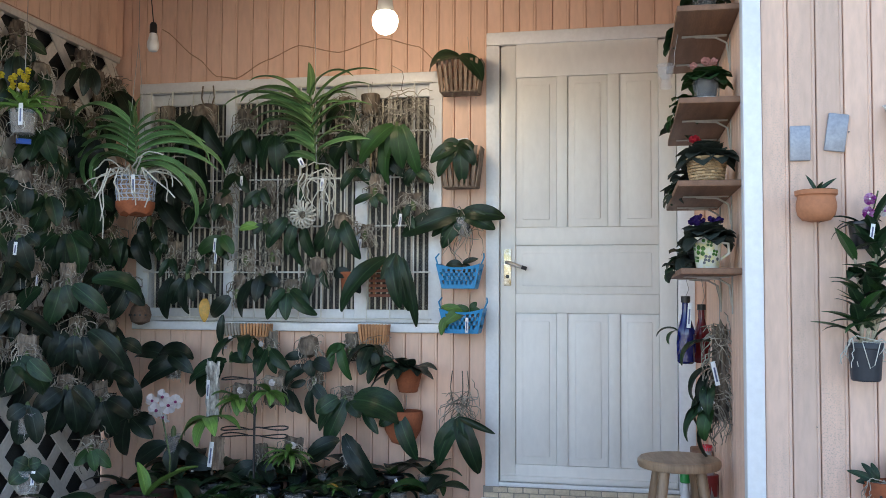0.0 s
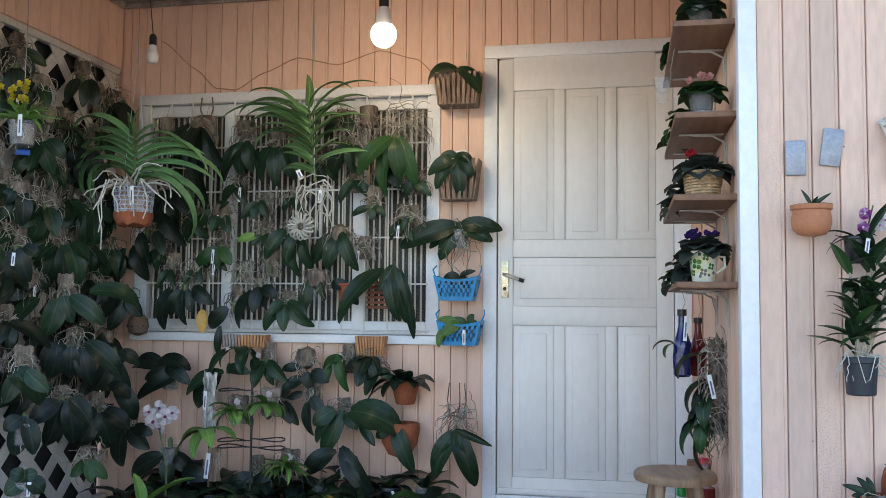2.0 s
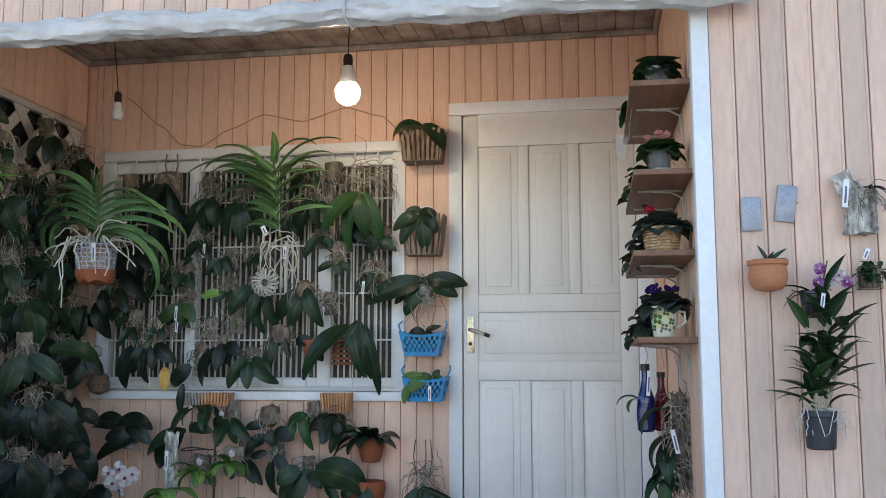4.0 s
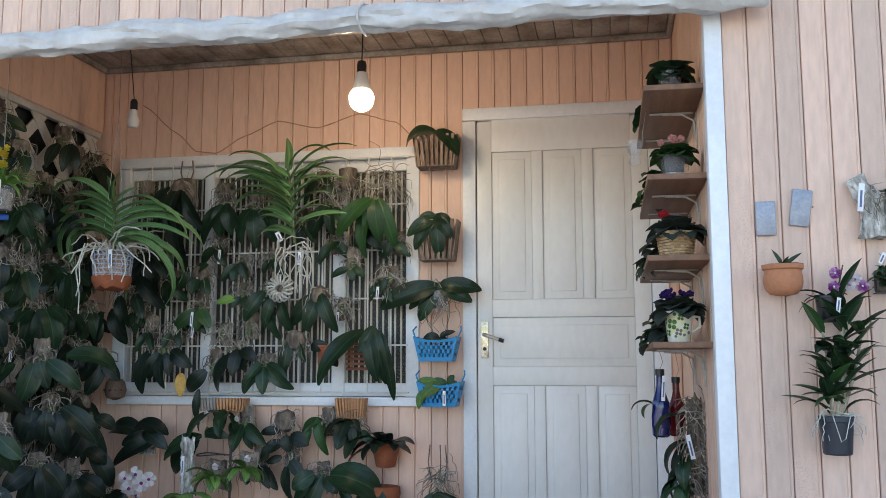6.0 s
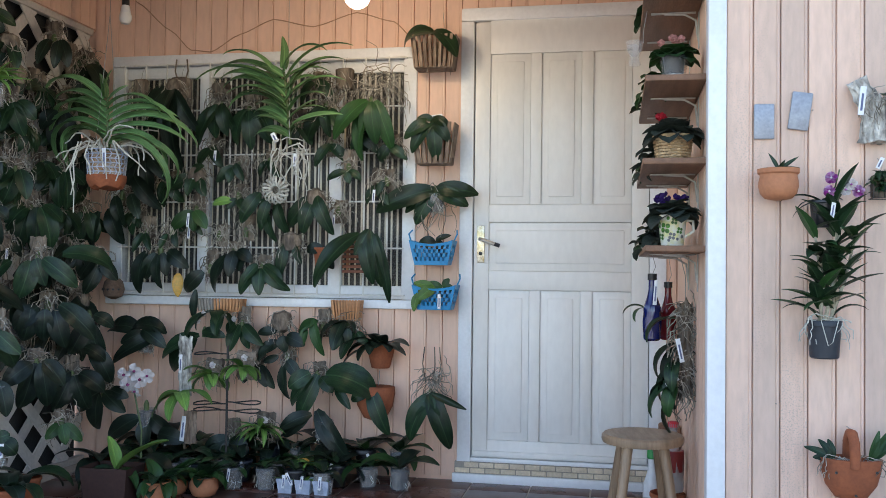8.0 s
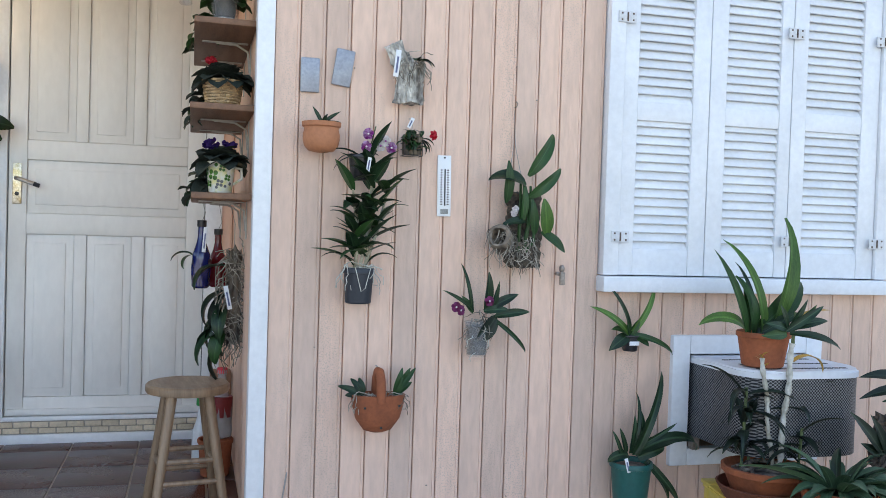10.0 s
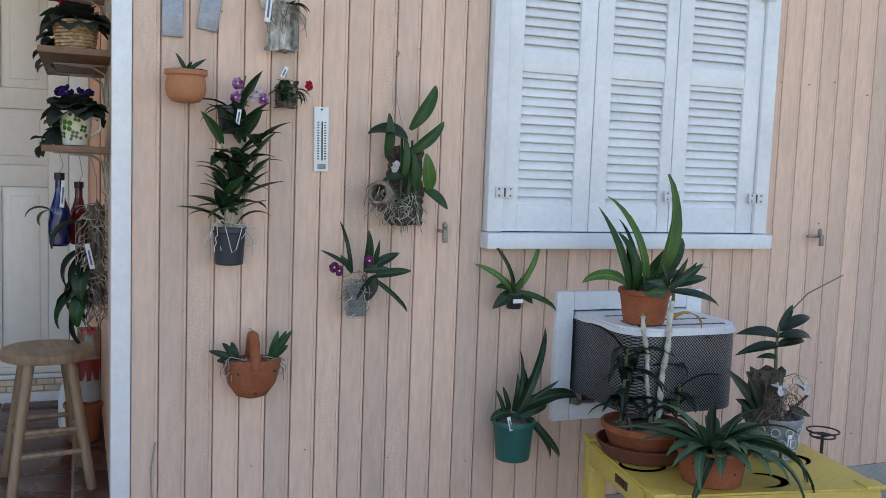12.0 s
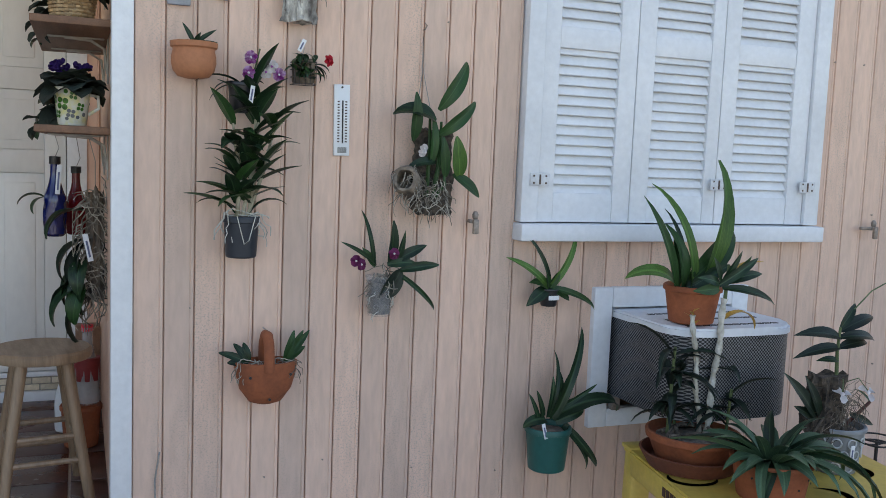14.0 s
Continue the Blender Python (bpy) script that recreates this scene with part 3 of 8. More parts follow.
bm.faces.new(rings[0][::-1])
bm.faces.new(rings[-1])
roll = tagged(part("tarpaulin_roll", bm, TARP), "rolled-up white tarpaulin blind under the eave", "blind")
for tx in (-2.6, -1.12, 0.05):
    bm = bmesh.new()
    tube(bm, [(tx + 0.01 * math.sin(k), -0.075 + 0.053 * math.cos(k * 0.7), 2.19 + 0.055 * math.sin(k * 0.7)) for k in range(10)], 0.004, 6)
    part("tie_rope", bm, TARP, roll, "thin tie rope")

# ---------------------------------------------------------------- lamps
lamp = thing("pendant_bulb", "lit white globe bulb hanging in a black socket", "lamp", pose(-1.345, 0.70, 2.15))
bm = bmesh.new()
lathe(bm, [(0.003, -0.055), (0.018, -0.052), (0.032, -0.045), (0.044, -0.033), (0.051, -0.018), (0.054, 0.0), (0.0535, 0.012), (0.049, 0.026), (0.040, 0.038)], 36)
globe = part("globe", bm, BULB, lamp, "glowing globe")
bm = bmesh.new()
lathe(bm, [(0.040, 0.038), (0.035, 0.055), (0.028, 0.10), (0.024, 0.115)], 24)
part("neck", bm, CLEARBULB, lamp, "white bulb neck")
bm = bmesh.new()
lathe(bm, [(0.020, 0.115), (0.021, 0.15), (0.017, 0.165), (0.006, 0.17)], 16)
part("socket", bm, BLACK, lamp, "black socket")
bm = bmesh.new()
tube(bm, [(0, 0, 0.168), (0.004, 0, 0.30), (0, 0, ZC - 2.15)], 0.003, 6)
part("cord", bm, BLACK, lamp)
pl = new("bulb_light", bpy.data.lights.new("bulb_light", 'POINT'))
pl.data.energy, pl.data.color, pl.data.shadow_soft_size = 1.15, (1.0, 0.66, 0.34), 0.056
pl.location = (-1.345, 0.70, 2.15)
globe.visible_shadow = False

lamp2 = thing("spare_bulb", "unlit white bulb hanging in a black socket", "lamp", pose(-2.64, 1.12, 2.23))
bm = bmesh.new()
lathe(bm, [(0.004, -0.035), (0.02, -0.03), (0.029, -0.012), (0.030, 0.004), (0.026, 0.02)], 18)
part("globe", bm, CLEARBULB, lamp2)
bm = bmesh.new()
lathe(bm, [(0.025, 0.021), (0.02, 0.05), (0.017, 0.058)], 18)
part("neck", bm, mat("white_plastic", (0.78, 0.78, 0.76), 0.4, 0.03, 6, 40, 0.05), lamp2)
bm = bmesh.new()
lathe(bm, [(0.018, 0.058), (0.018, 0.10), (0.012, 0.112), (0.004, 0.115)], 16)
part("socket", bm, BLACK, lamp2)
bm = bmesh.new()
tube(bm, [(0, 0, 0.113), (-0.01, 0, 0.2), (-0.06, 0.05, ZC - 2.23)], 0.0025, 6)
part("cord", bm, BLACK, lamp2)

WIRE = mat("thin_orange_wire", (0.45, 0.26, 0.16), 0.6, 0.1, 20, 80, 0)
bm = bmesh.new()
knots = ((-2.769, 2.410), (-2.566, 2.246), (-2.454, 2.143), (-2.343, 2.129), (-2.188, 2.213), (-2.004, 2.285), (-1.789, 2.238), (-1.564, 2.301), (-1.372, 2.247), (-1.269, 2.155), (-1.226, 2.081))
wp = []
for (xa, za), (xb, zb) in zip(knots, knots[1:]):
    for q in range(5):
        u = q / 5
        e = u * u * (3 - 2 * u)
        wp.append((xa + (xb - xa) * u, YB - 0.006, za + (zb - za) * (0.5 * u + 0.5 * e)))
tube(bm, wp, 0.0028, 5)
tagged(part("wall_wire", bm, WIRE), "thin wavy electric wire along the board wall", "wire")

# ---------------------------------------------------------------- shelves on the side wall
BRK = mat("dull_white_bracket", (0.48, 0.46, 0.42), 0.6, 0.1, 12, 80, 0.2)
for zt, dx in ((1.945, 0.0), (1.645, 0.004), (1.378, -0.003), (1.098, 0.006)):
    sh = thing("wall_shelf", "brown stained wooden shelf on white angle brackets", "shelf", pose(0, 0, zt), "shelves by the door")
    bm = bmesh.new()
    box(bm, -0.196 + dx, -0.001, 0.055, 0.90, -0.02, 0.0, 0.003)
    for v in bm.verts:
        v.co.z += 0.0025 * noise.noise(v.co * 9)
    part("board", bm, WOOD, sh)
    for by in (0.34, 0.74):
        b = bmesh.new()
        box(b, -0.165, -0.012, by, by + 0.018, -0.0245, -0.0205, 0.001)
        box(b, -0.0045, -0.0005, by, by + 0.018, -0.15, -0.0205, 0.001)
        tube(b, [(-0.12, by + 0.009, -0.0245), (-0.05, by + 0.009, -0.028), (-0.012, by + 0.009, -0.05), (-0.004, by + 0.009, -0.12)], 0.004, 6)
        part("bracket", b, BRK, sh, "pale steel angle bracket")

# ---------------------------------------------------------------- stool
stool = thing("stool", "round-topped varnished wooden stool with turned legs", "stool", pose(-0.185, 0.36, 0.0, 0, 0, 8))
bm = bmesh.new()
lathe(bm, [(0.120, 0.415), (0.138, 0.419), (0.142, 0.428), (0.141, 0.442), (0.134, 0.449), (0.06, 0.447), (0.02, 0.446)], 40)
part("seat", bm, STOOLWOOD, stool)
legs = []
for k in range(4):
    a = radians(45 + 90 * k)
    top, foot = Vector((0.085 * math.cos(a), 0.085 * math.sin(a), 0.418)), Vector((0.168 * math.cos(a), 0.168 * math.sin(a), 0.0))
    legs.append((top, foot))
    bm = bmesh.new()
    tube(bm, [foot + (top - foot) * u for u in (0, 0.25, 0.5, 0.75, 1)], 0.0155, 12, 0.0185)
    part("leg", bm, STOOLWOOD, stool)
for k, h in ((0, 0.30), (1, 0.42), (2, 0.30), (3, 0.42)):
    a, b = legs[k], legs[(k + 1) % 4]
    for hh in ((h, h + 0.17) if k % 2 == 0 else (h,)):
        bm = bmesh.new()
        tube(bm, [a[1] + (a[0] - a[1]) * hh, b[1] + (b[0] - b[1]) * hh], 0.009, 8)
        part("rung", bm, STOOLWOOD, stool)

# ---------------------------------------------------------------- lattice on the open side of the porch
lattice = thing("lattice_screen", "cream painted diagonal wooden lattice before an added dark sheet", "lattice", kind="structure")
tb = bmesh.new()
box(tb, -0.004, 0.004, -0.027, 0.027, -0.5, 0.5)
lat_me = mesh_of("strip", tb, LATT)
Y0, Y1, Z0, Z1 = 0.02, 1.43, 0.02, 2.25
for s, xo in ((1, 0.0), (-1, 0.0085)):
    c = -2.3
    while c < 3.8:
        # the line z = s * (y - Y0) + c, cut to the screen
        pts = []
        for y in (Y0, Y1):
            z = s * (y - Y0) + c
            if Z0 <= z <= Z1:
                pts.append((y, z))
        for z in (Z0, Z1):
            y = s * (z - c) + Y0
            if Y0 < y < Y1:
                pts.append((y, z))
        if len(pts) >= 2:
            pts.sort()
            (ya, za), (yb, zb) = pts[0], pts[-1]
            ln = math.hypot(yb - ya, zb - za)
            if ln > 0.05:
                ang = math.atan2(zb - za, yb - ya)
                m = Matrix.Translation((XL - 0.03 + xo, (ya + yb) / 2, (za + zb) / 2)) @ Matrix.Rotation(ang - math.pi / 2, 4, 'X') @ Matrix.Diagonal((1, 1, ln, 1))
                piece("strip", lat_me, lattice, m)
        c += 0.225
boxpart("top_rail", (XL - 0.045, XL - 0.008, 0.0, 1.44, 2.235, 2.268), LATT, lattice, 0.004)
boxpart("end_post", (XL - 0.05, XL - 0.006, -0.03, 0.02, -0.01, 2.27), LATT, lattice, 0.004)
boxpart("bottom_rail", (XL - 0.045, XL - 0.008, 0.02, 1.44, -0.003, 0.03), LATT, lattice, 0.004)
# sheet added only to make the lattice openings read as dark
boxpart("shade_cloth", (XL - 0.08, XL - 0.076, 0.0, 1.45, -0.01, 2.26), SHADE, lattice, 0, "added near-black sheet standing for the dark behind the lattice")

# ---------------------------------------------------------------- yellow table
YELLOW = mat("yellow_plastic", (0.70, 0.51, 0.10), 0.40, 0.07, 4, 60, 0.12, second=(0.63, 0.45, 0.11))
PRINT = mat("dark_red_print", (0.06, 0.025, 0.02), 0.5, 0.1, 9, 60, 0)
ZT = 0.175
table = thing("plastic_table", "yellow moulded plastic table with dark printed marks", "table", pose(1.828, -0.502, ZG, 0, 0, -10.5))
hx, hy, ht = 0.374, 0.295, ZT - ZG


def octagon(bm, hx, hy, c, z0, z1):
    pts = [(-hx + c, -hy), (hx - c, -hy), (hx - c * 0.5, -hy + c * 0.5), (hx, -hy + c), (hx, hy - c), (hx - c * 0.5, hy - c * 0.5), (hx - c, hy), (-hx + c, hy), (-hx + c * 0.5, hy - c * 0.5), (-hx, hy - c), (-hx, -hy + c), (-hx + c * 0.5, -hy + c * 0.5)]
    lo = [bm.verts.new((x, y, z0)) for x, y in pts]
    hi = [bm.verts.new((x, y, z1)) for x, y in pts]
    n = len(pts)
    for i in range(n):
        bm.faces.new((lo[i], lo[(i + 1) % n], hi[(i + 1) % n], hi[i]))
    bm.faces.new(lo[::-1])
    bm.faces.new(hi)


bm = bmesh.new()
octagon(bm, hx, hy, 0.03, ht - 0.012, ht)
es = [e for e in bm.edges if all(abs(v.co.z - ht) < 1e-4 for v in e.verts)]
bmesh.ops.bevel(bm, geom=es, offset=0.006, segments=2, affect='EDGES')
part("tabletop", bm, YELLOW, table)
for dims in ((-hx + 0.075, hx - 0.075, -hy + 0.002, -hy + 0.012), (-hx + 0.075, hx - 0.075, hy - 0.012, hy - 0.002)):
    boxpart("apron", (*dims, ht - 0.075, ht - 0.011), YELLOW, table, 0.002)
for dims in ((-hx + 0.002, -hx + 0.012, -hy + 0.075, hy - 0.075), (hx - 0.012, hx - 0.002, -hy + 0.075, hy - 0.075)):
    boxpart("apron", (*dims, ht - 0.075, ht - 0.011), YELLOW, table, 0.002)
for sx in (-1, 1):
    for sy in (-1, 1):
        bm = bmesh.new()
        cx, cy = sx * (hx - 0.045), sy * (hy - 0.045)
        box(bm, cx - 0.036, cx + 0.036, cy - 0.036, cy + 0.036, 0.0, ht - 0.013, 0.012)
        for v in bm.verts:
            if v.co.z < 0.1:
                v.co.x += sx * 0.02 - (v.co.x - cx) * 0.3
                v.co.y += sy * 0.02 - (v.co.y - cy) * 0.3
        part("leg", bm, YELLOW, table)
for cx, cy, w, rot in ((0.02, -hy + 0.0005, 0.085, 0), (-hx + 0.0005, -0.06, 0.085, 90)):
    for i in range(4):
        o = -w / 2 + i * w / 3.4
        if rot:
            boxpart("printed_mark", (cx - 0.001, cx + 0.002, cy - o - 0.018, cy - o, ht - 0.052, ht - 0.026), PRINT, table, 0)
        else:
            boxpart("printed_mark", (cx + o, cx + o + 0.018, cy - 0.001, cy + 0.002, ht - 0.052, ht - 0.026), PRINT, table, 0)
for cx, cy, r, a0 in ((0.012, -0.195, 0.075, -110), (-0.29, -0.03, 0.07, 150), (0.205, -0.02, 0.075, -60)):
    bm = bmesh.new()
    inner, outer = [], []
    for i in range(17):
        a = radians(a0 + i * 12)
        w = 0.012 * math.sin(math.pi * (i + 1) / 18)
        inner.append(bm.verts.new((cx + (r - w) * math.cos(a), cy + (r - w) * 0.8 * math.sin(a), ht + 0.0012)))
        outer.append(bm.verts.new((cx + (r + w) * math.cos(a), cy + (r + w) * 0.8 * math.sin(a), ht + 0.0012)))
    for i in range(16):
        bm.faces.new((inner[i], inner[i + 1], outer[i + 1], outer[i]))
    bmesh.ops.solidify(bm, geom=bm.faces[:], thickness=0.001)
    part("printed_mark", bm, PRINT, table)

for sx in (-1, 1):
    for sy in (-1, 1):
        cx, cy = sx * (hx - 0.036), sy * (hy - 0.036)
        boxpart("corner_pad", (cx - 0.034, cx + 0.034, cy - 0.034, cy + 0.034, ht - 0.008, ht + 0.006), YELLOW, table, 0.004)

# ---------------------------------------------------------------- wall thermometer, metal number bars
th = thing("thermometer", "long white wall thermometer with a dark scale column", "thermometer", pose(0.610, -0.002, 1.147, 0, -1.0, 0))
boxpart("board", (-0.023, 0.023, -0.008, 0, -0.1, 0.1), mat("white_enamel", (0.78, 0.80, 0.80), 0.35, 0.02, 5, 50, 0), th, 0.002)
bm = bmesh.new()
tube(bm, [(0.002, -0.0095, -0.065), (0.002, -0.0095, 0.055)], 0.0022, 8)
part("tube", bm, BLACK, th, "dark liquid column")
for i in range(15):
    for sx in (-0.013, 0.009):
        boxpart("mark", (sx, sx + 0.006, -0.009, -0.0075, -0.062 + i * 0.008, -0.0585 + i * 0.008), PRINT, th, 0)
boxpart("label_block", (-0.012, 0.014, -0.009, -0.0075, -0.092, -0.076), mat("grey_print", (0.3, 0.3, 0.28), 0.6, 0.3, 90, 200, 0), th, 0)
bm = bmesh.new()
tube(bm, [(0, 0.002, 0.092), (0, -0.012, 0.092)], 0.003, 8)
part("nail", bm, BLACK, th)

NUM = mat("brushed_grey_metal", (0.32, 0.34, 0.38), 0.45, 0.14, 30, 120, 0.1, metal=0.3)
for nx, nz, r, hgt in ((0.162, 1.477, 0, 0.108), (0.267, 1.507, 8, 0.116)):
    nb = thing("metal_plaque", "plain grey metal bar plaque on the board wall", "plaque", pose(nx, -0.001, nz, 0, r, 0), "metal plaques")
    bm = bmesh.new()
    box(bm, -0.030, 0.030, -0.012, 0, -hgt / 2, hgt / 2, 0.004)
    part("bar", bm, NUM, nb)

# ---------------------------------------------------------------- plants: materials and leaves
LEAF = mat("dark_orchid_leaf", (0.018, 0.041, 0.017), 0.34, 0.16, 7, 60, 0.12, second=(0.009, 0.023, 0.012), obj=0.30, stretch=(0.4, 2.2, 1), spec=0.27, midrib=0.6)
# darker version of the orchid leaf colour
LEAFD = mat("darker_orchid_leaf", (0.014, 0.025, 0.015), 0.34, 0.16, 7, 60, 0.12, second=(0.007, 0.013, 0.009), obj=0.30, stretch=(0.4, 2.2, 1), spec=0.27, midrib=0.6)
LEAFM = mat("mid_green_leaf", (0.024, 0.066, 0.018), 0.38, 0.15, 6, 60, 0.12, second=(0.020, 0.052, 0.017), obj=0.22, stretch=(0.4, 2, 1), spec=0.26, midrib=0.35)
LEAFB = mat("bright_green_leaf", (0.14, 0.26, 0.055), 0.42, 0.15, 6, 60, 0.12, second=(0.10, 0.20, 0.05), obj=0.2, stretch=(0.4, 2, 1), spec=0.26, midrib=0.35)
LEAFO = mat("olive_green_leaf", (0.072, 0.150, 0.030), 0.42, 0.18, 6, 60, 0.12, second=(0.055, 0.115, 0.028), obj=0.15, stretch=(0.4, 2, 1), spec=0.26, midrib=0.35)
LEAFV = mat("vanda_leaf", (0.105, 0.205, 0.080), 0.42, 0.16, 6, 60, 0.12, second=(0.060, 0.130, 0.048), obj=0.18, stretch=(0.4, 2, 1), spec=0.26, midrib=0.35)
LEAFP = mat("grey_green_downy_leaf", (0.026, 0.040, 0.028), 0.75, 0.18, 30, 140, 0.4, second=(0.017, 0.028, 0.020), obj=0.25)
LEAFS = mat("dusty_green_leaf", (0.060, 0.115, 0.058), 0.45, 0.15, 6, 60, 0.12, second=(0.048, 0.090, 0.050), obj=0.2, stretch=(0.4, 2, 1), spec=0.3, midrib=0.35)
LEAFY = mat("yellowed_leaf", (0.62, 0.33, 0.05), 0.45, 0.15, 9, 60, 0.12, second=(0.45, 0.28, 0.05))
ROOT = mat("silvery_aerial_root", (0.36, 0.33, 0.275), 0.85, 0.2, 20, 120, 0.4, second=(0.12, 0.10, 0.075), isl=0.6)
ROOTW = mat("pale_aerial_root", (0.58, 0.57, 0.51), 0.8, 0.15, 20, 120, 0.3, second=(0.40, 0.39, 0.33), isl=0.2)
BARK = mat("rough_bark", (0.23, 0.185, 0.14), 0.95, 0.35, 22, 80, 1.0, second=(0.065, 0.050, 0.040), obj=0.25, stretch=(1, 1, 0.35))
BARKD = mat("damp_dark_bark", (0.095, 0.072, 0.052), 0.95, 0.35, 60, 140, 1.0, second=(0.035, 0.028, 0.022))
BARKG = mat("grey_lichen_bark", (0.62, 0.60, 0.54), 0.95, 0.32, 34, 110, 1.0, second=(0.13, 0.115, 0.10), stretch=(1, 1, 0.4))
SLATW = mat("brown_basket_slat", (0.27, 0.20, 0.145), 0.8, 0.25, 14, 70, 0.4, second=(0.13, 0.085, 0.06), obj=0.2, stretch=(4, 4, 0.6))
SLATO = mat("orange_basket_slat", (0.52, 0.25, 0.11), 0.7, 0.15, 9, 70, 0.3, obj=0.15)
SLATG = mat("grey_basket_slat", (0.36, 0.32, 0.27), 0.8, 0.2, 9, 70, 0.4, obj=0.2)
TERRA = mat("terracotta", (0.34, 0.098, 0.038), 0.85, 0.12, 14, 90, 0.25, second=(0.26, 0.078, 0.033), obj=0.10)
TERRAD = mat("damp_terracotta", (0.19, 0.058, 0.028), 0.8, 0.12, 9, 90, 0.25, second=(0.14, 0.045, 0.024))
TERRAL = mat("pale_terracotta", (0.45, 0.18, 0.085), 0.8, 0.08, 7, 90, 0.2, second=(0.40, 0.16, 0.075))
CLEAR = mat("clear_pot_plastic", (0.55, 0.58, 0.60), 0.10, 0.05, 12, 80, 0.05, alpha=0.13, coat=0.4)
BLUEP = mat("bright_blue_plastic", (0.010, 0.24, 0.50), 0.35, 0.06, 8, 60, 0.05)
PALEBLUE = mat("pale_blue_plastic", (0.46, 0.50, 0.58), 0.35, 0.10, 30, 90, 0.05, second=(0.33, 0.37, 0.46))
SLATEP = mat("dark_slate_plastic", (0.020, 0.026, 0.036), 0.45, 0.12, 8, 60, 0.1)
GREENP = mat("teal_green_plastic", (0.008, 0.10, 0.085), 0.42, 0.1, 8, 60, 0.1)
TAG = mat("white_plastic_tag", (0.78, 0.79, 0.80), 0.4, 0.05, 30, 150, 0)
TAGINK = mat("tag_ink", (0.12, 0.14, 0.25), 0.6, 0.1, 30, 150, 0)
WHITEFL = mat("white_petal", (0.80, 0.76, 0.74), 0.6, 0.06, 30, 90, 0.1, second=(0.76, 0.70, 0.70))
PINKFL = mat("magenta_petal", (0.34, 0.035, 0.30), 0.6, 0.15, 60, 90, 0.1, second=(0.66, 0.46, 0.66))
WINEFL = mat("wine_red_petal", (0.16, 0.008, 0.07), 0.55, 0.2, 30, 90, 0.1, second=(0.34, 0.05, 0.2))
REDFL = mat("red_petal", (0.60, 0.02, 0.04), 0.6, 0.15, 30, 90, 0.1)
PURPFL = mat("violet_petal", (0.04, 0.010, 0.17), 0.6, 0.15, 30, 90, 0.1)
SALMON = mat("pale_pink_petal", (0.70, 0.36, 0.32), 0.6, 0.15, 30, 90, 0.1)
YELFL = mat("yellow_petal", (0.70, 0.55, 0.03), 0.6, 0.15, 30, 90, 0.1)
STEM = mat("green_stem", (0.10, 0.14, 0.05), 0.6, 0.2, 15, 80, 0.2)
CANE = mat("papery_cane", (0.42, 0.38, 0.28), 0.8, 0.2, 18, 90, 0.4, second=(0.24, 0.20, 0.12))
WIREG = mat("galvanised_wire", (0.35, 0.34, 0.32), 0.5, 0.1, 30, 90, 0, metal=0.5)
WIREB = mat("dark_iron_wire", (0.035, 0.030, 0.028), 0.6, 0.2, 30, 90, 0.1)
WICKER = mat("woven_wicker", (0.52, 0.36, 0.20), 0.7, 0.2, 20, 90, 0.4, second=(0.34, 0.22, 0.11), isl=0.25)

rng = random.Random(7)


def blade(name, outline, bend, fold, thick, material, n=9, wave=0.0, start=0.0, ar=0.4):
    """A leaf of length 1 and width ar that leaves the origin along x and curves down; a closed thin body with a folded midrib."""
    bm = bmesh.new()
    x = z = 0.0
    rings = []
    across = (-1.0, -0.55, 0.0, 0.55, 1.0)
    for i in range(n + 1):
        s = i / n
        a = radians(start - bend * s ** 1.25)
        if i:
            x += math.cos(a) / n
            z += math.sin(a) / n
        w = max(0.02, outline(s)) / 2 * ar
        nx, nz = -math.sin(a), math.cos(a)
        ring = []
        for u in across:
            up = fold * abs(u) * w + wave * math.sin(s * 9 + u * 2) * w
            ring.append((x + nx * up, u * w, z + nz * up))
        for u in (0.55, 0.0, -0.55):
            up = fold * abs(u) * w - thick * (1 - u * u)
            ring.append((x + nx * up, u * w, z + nz * up))
        rings.append([bm.verts.new(c) for c in ring])
    for a, b in zip(rings, rings[1:]):
        for k in range(8):
            j = (k + 1) % 8
            bm.faces.new((a[k], a[j], b[j], b[k]))
    bm.faces.new(rings[0][::-1])
    bm.faces.new(rings[-1])
    return mesh_of(name, bm, material), ar


def broad(s):
    return math.sin(math.pi * min(1, 0.05 + 0.93 * s ** 0.86)) ** 0.72


def strap(s):
    return (1 - s ** 3.2) ** 0.8 * (0.75 + 0.25 * min(1, s * 5))


def lance(s):
    return math.sin(math.pi * (0.12 + 0.88 * s ** 0.9)) ** 0.9


def ovate(s):
    return (math.sin(math.pi * min(1, (s * 0.96 + 0.04)) ** 0.85)) ** 0.6


KIT = {}
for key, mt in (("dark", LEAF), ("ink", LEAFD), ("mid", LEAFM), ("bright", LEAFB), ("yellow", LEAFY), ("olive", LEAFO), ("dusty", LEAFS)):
    KIT["broad", key] = [blade("leaf", broad, b, f, 0.012, mt, 9, wv) for b, f, wv in ((35, 0.28, 0.03), (65, 0.20, 0.06), (95, 0.30, 0.04), (120, 0.16, 0.08))]
    KIT["lance", key] = [blade("leaf", lance, b, 0.35, 0.006, mt, 7, ar=0.2) for b in (20, 55, 90)]
    KIT["strap", key] = [blade("leaf", strap, b, 0.45, 0.006, mt, 10, ar=0.1) for b in (25, 70, 115)]
KIT["strap", "vanda"] = [blade("leaf", strap, b, 0.42, 0.005, LEAFV, 11, ar=0.12) for b in (35, 75, 115, 150)]
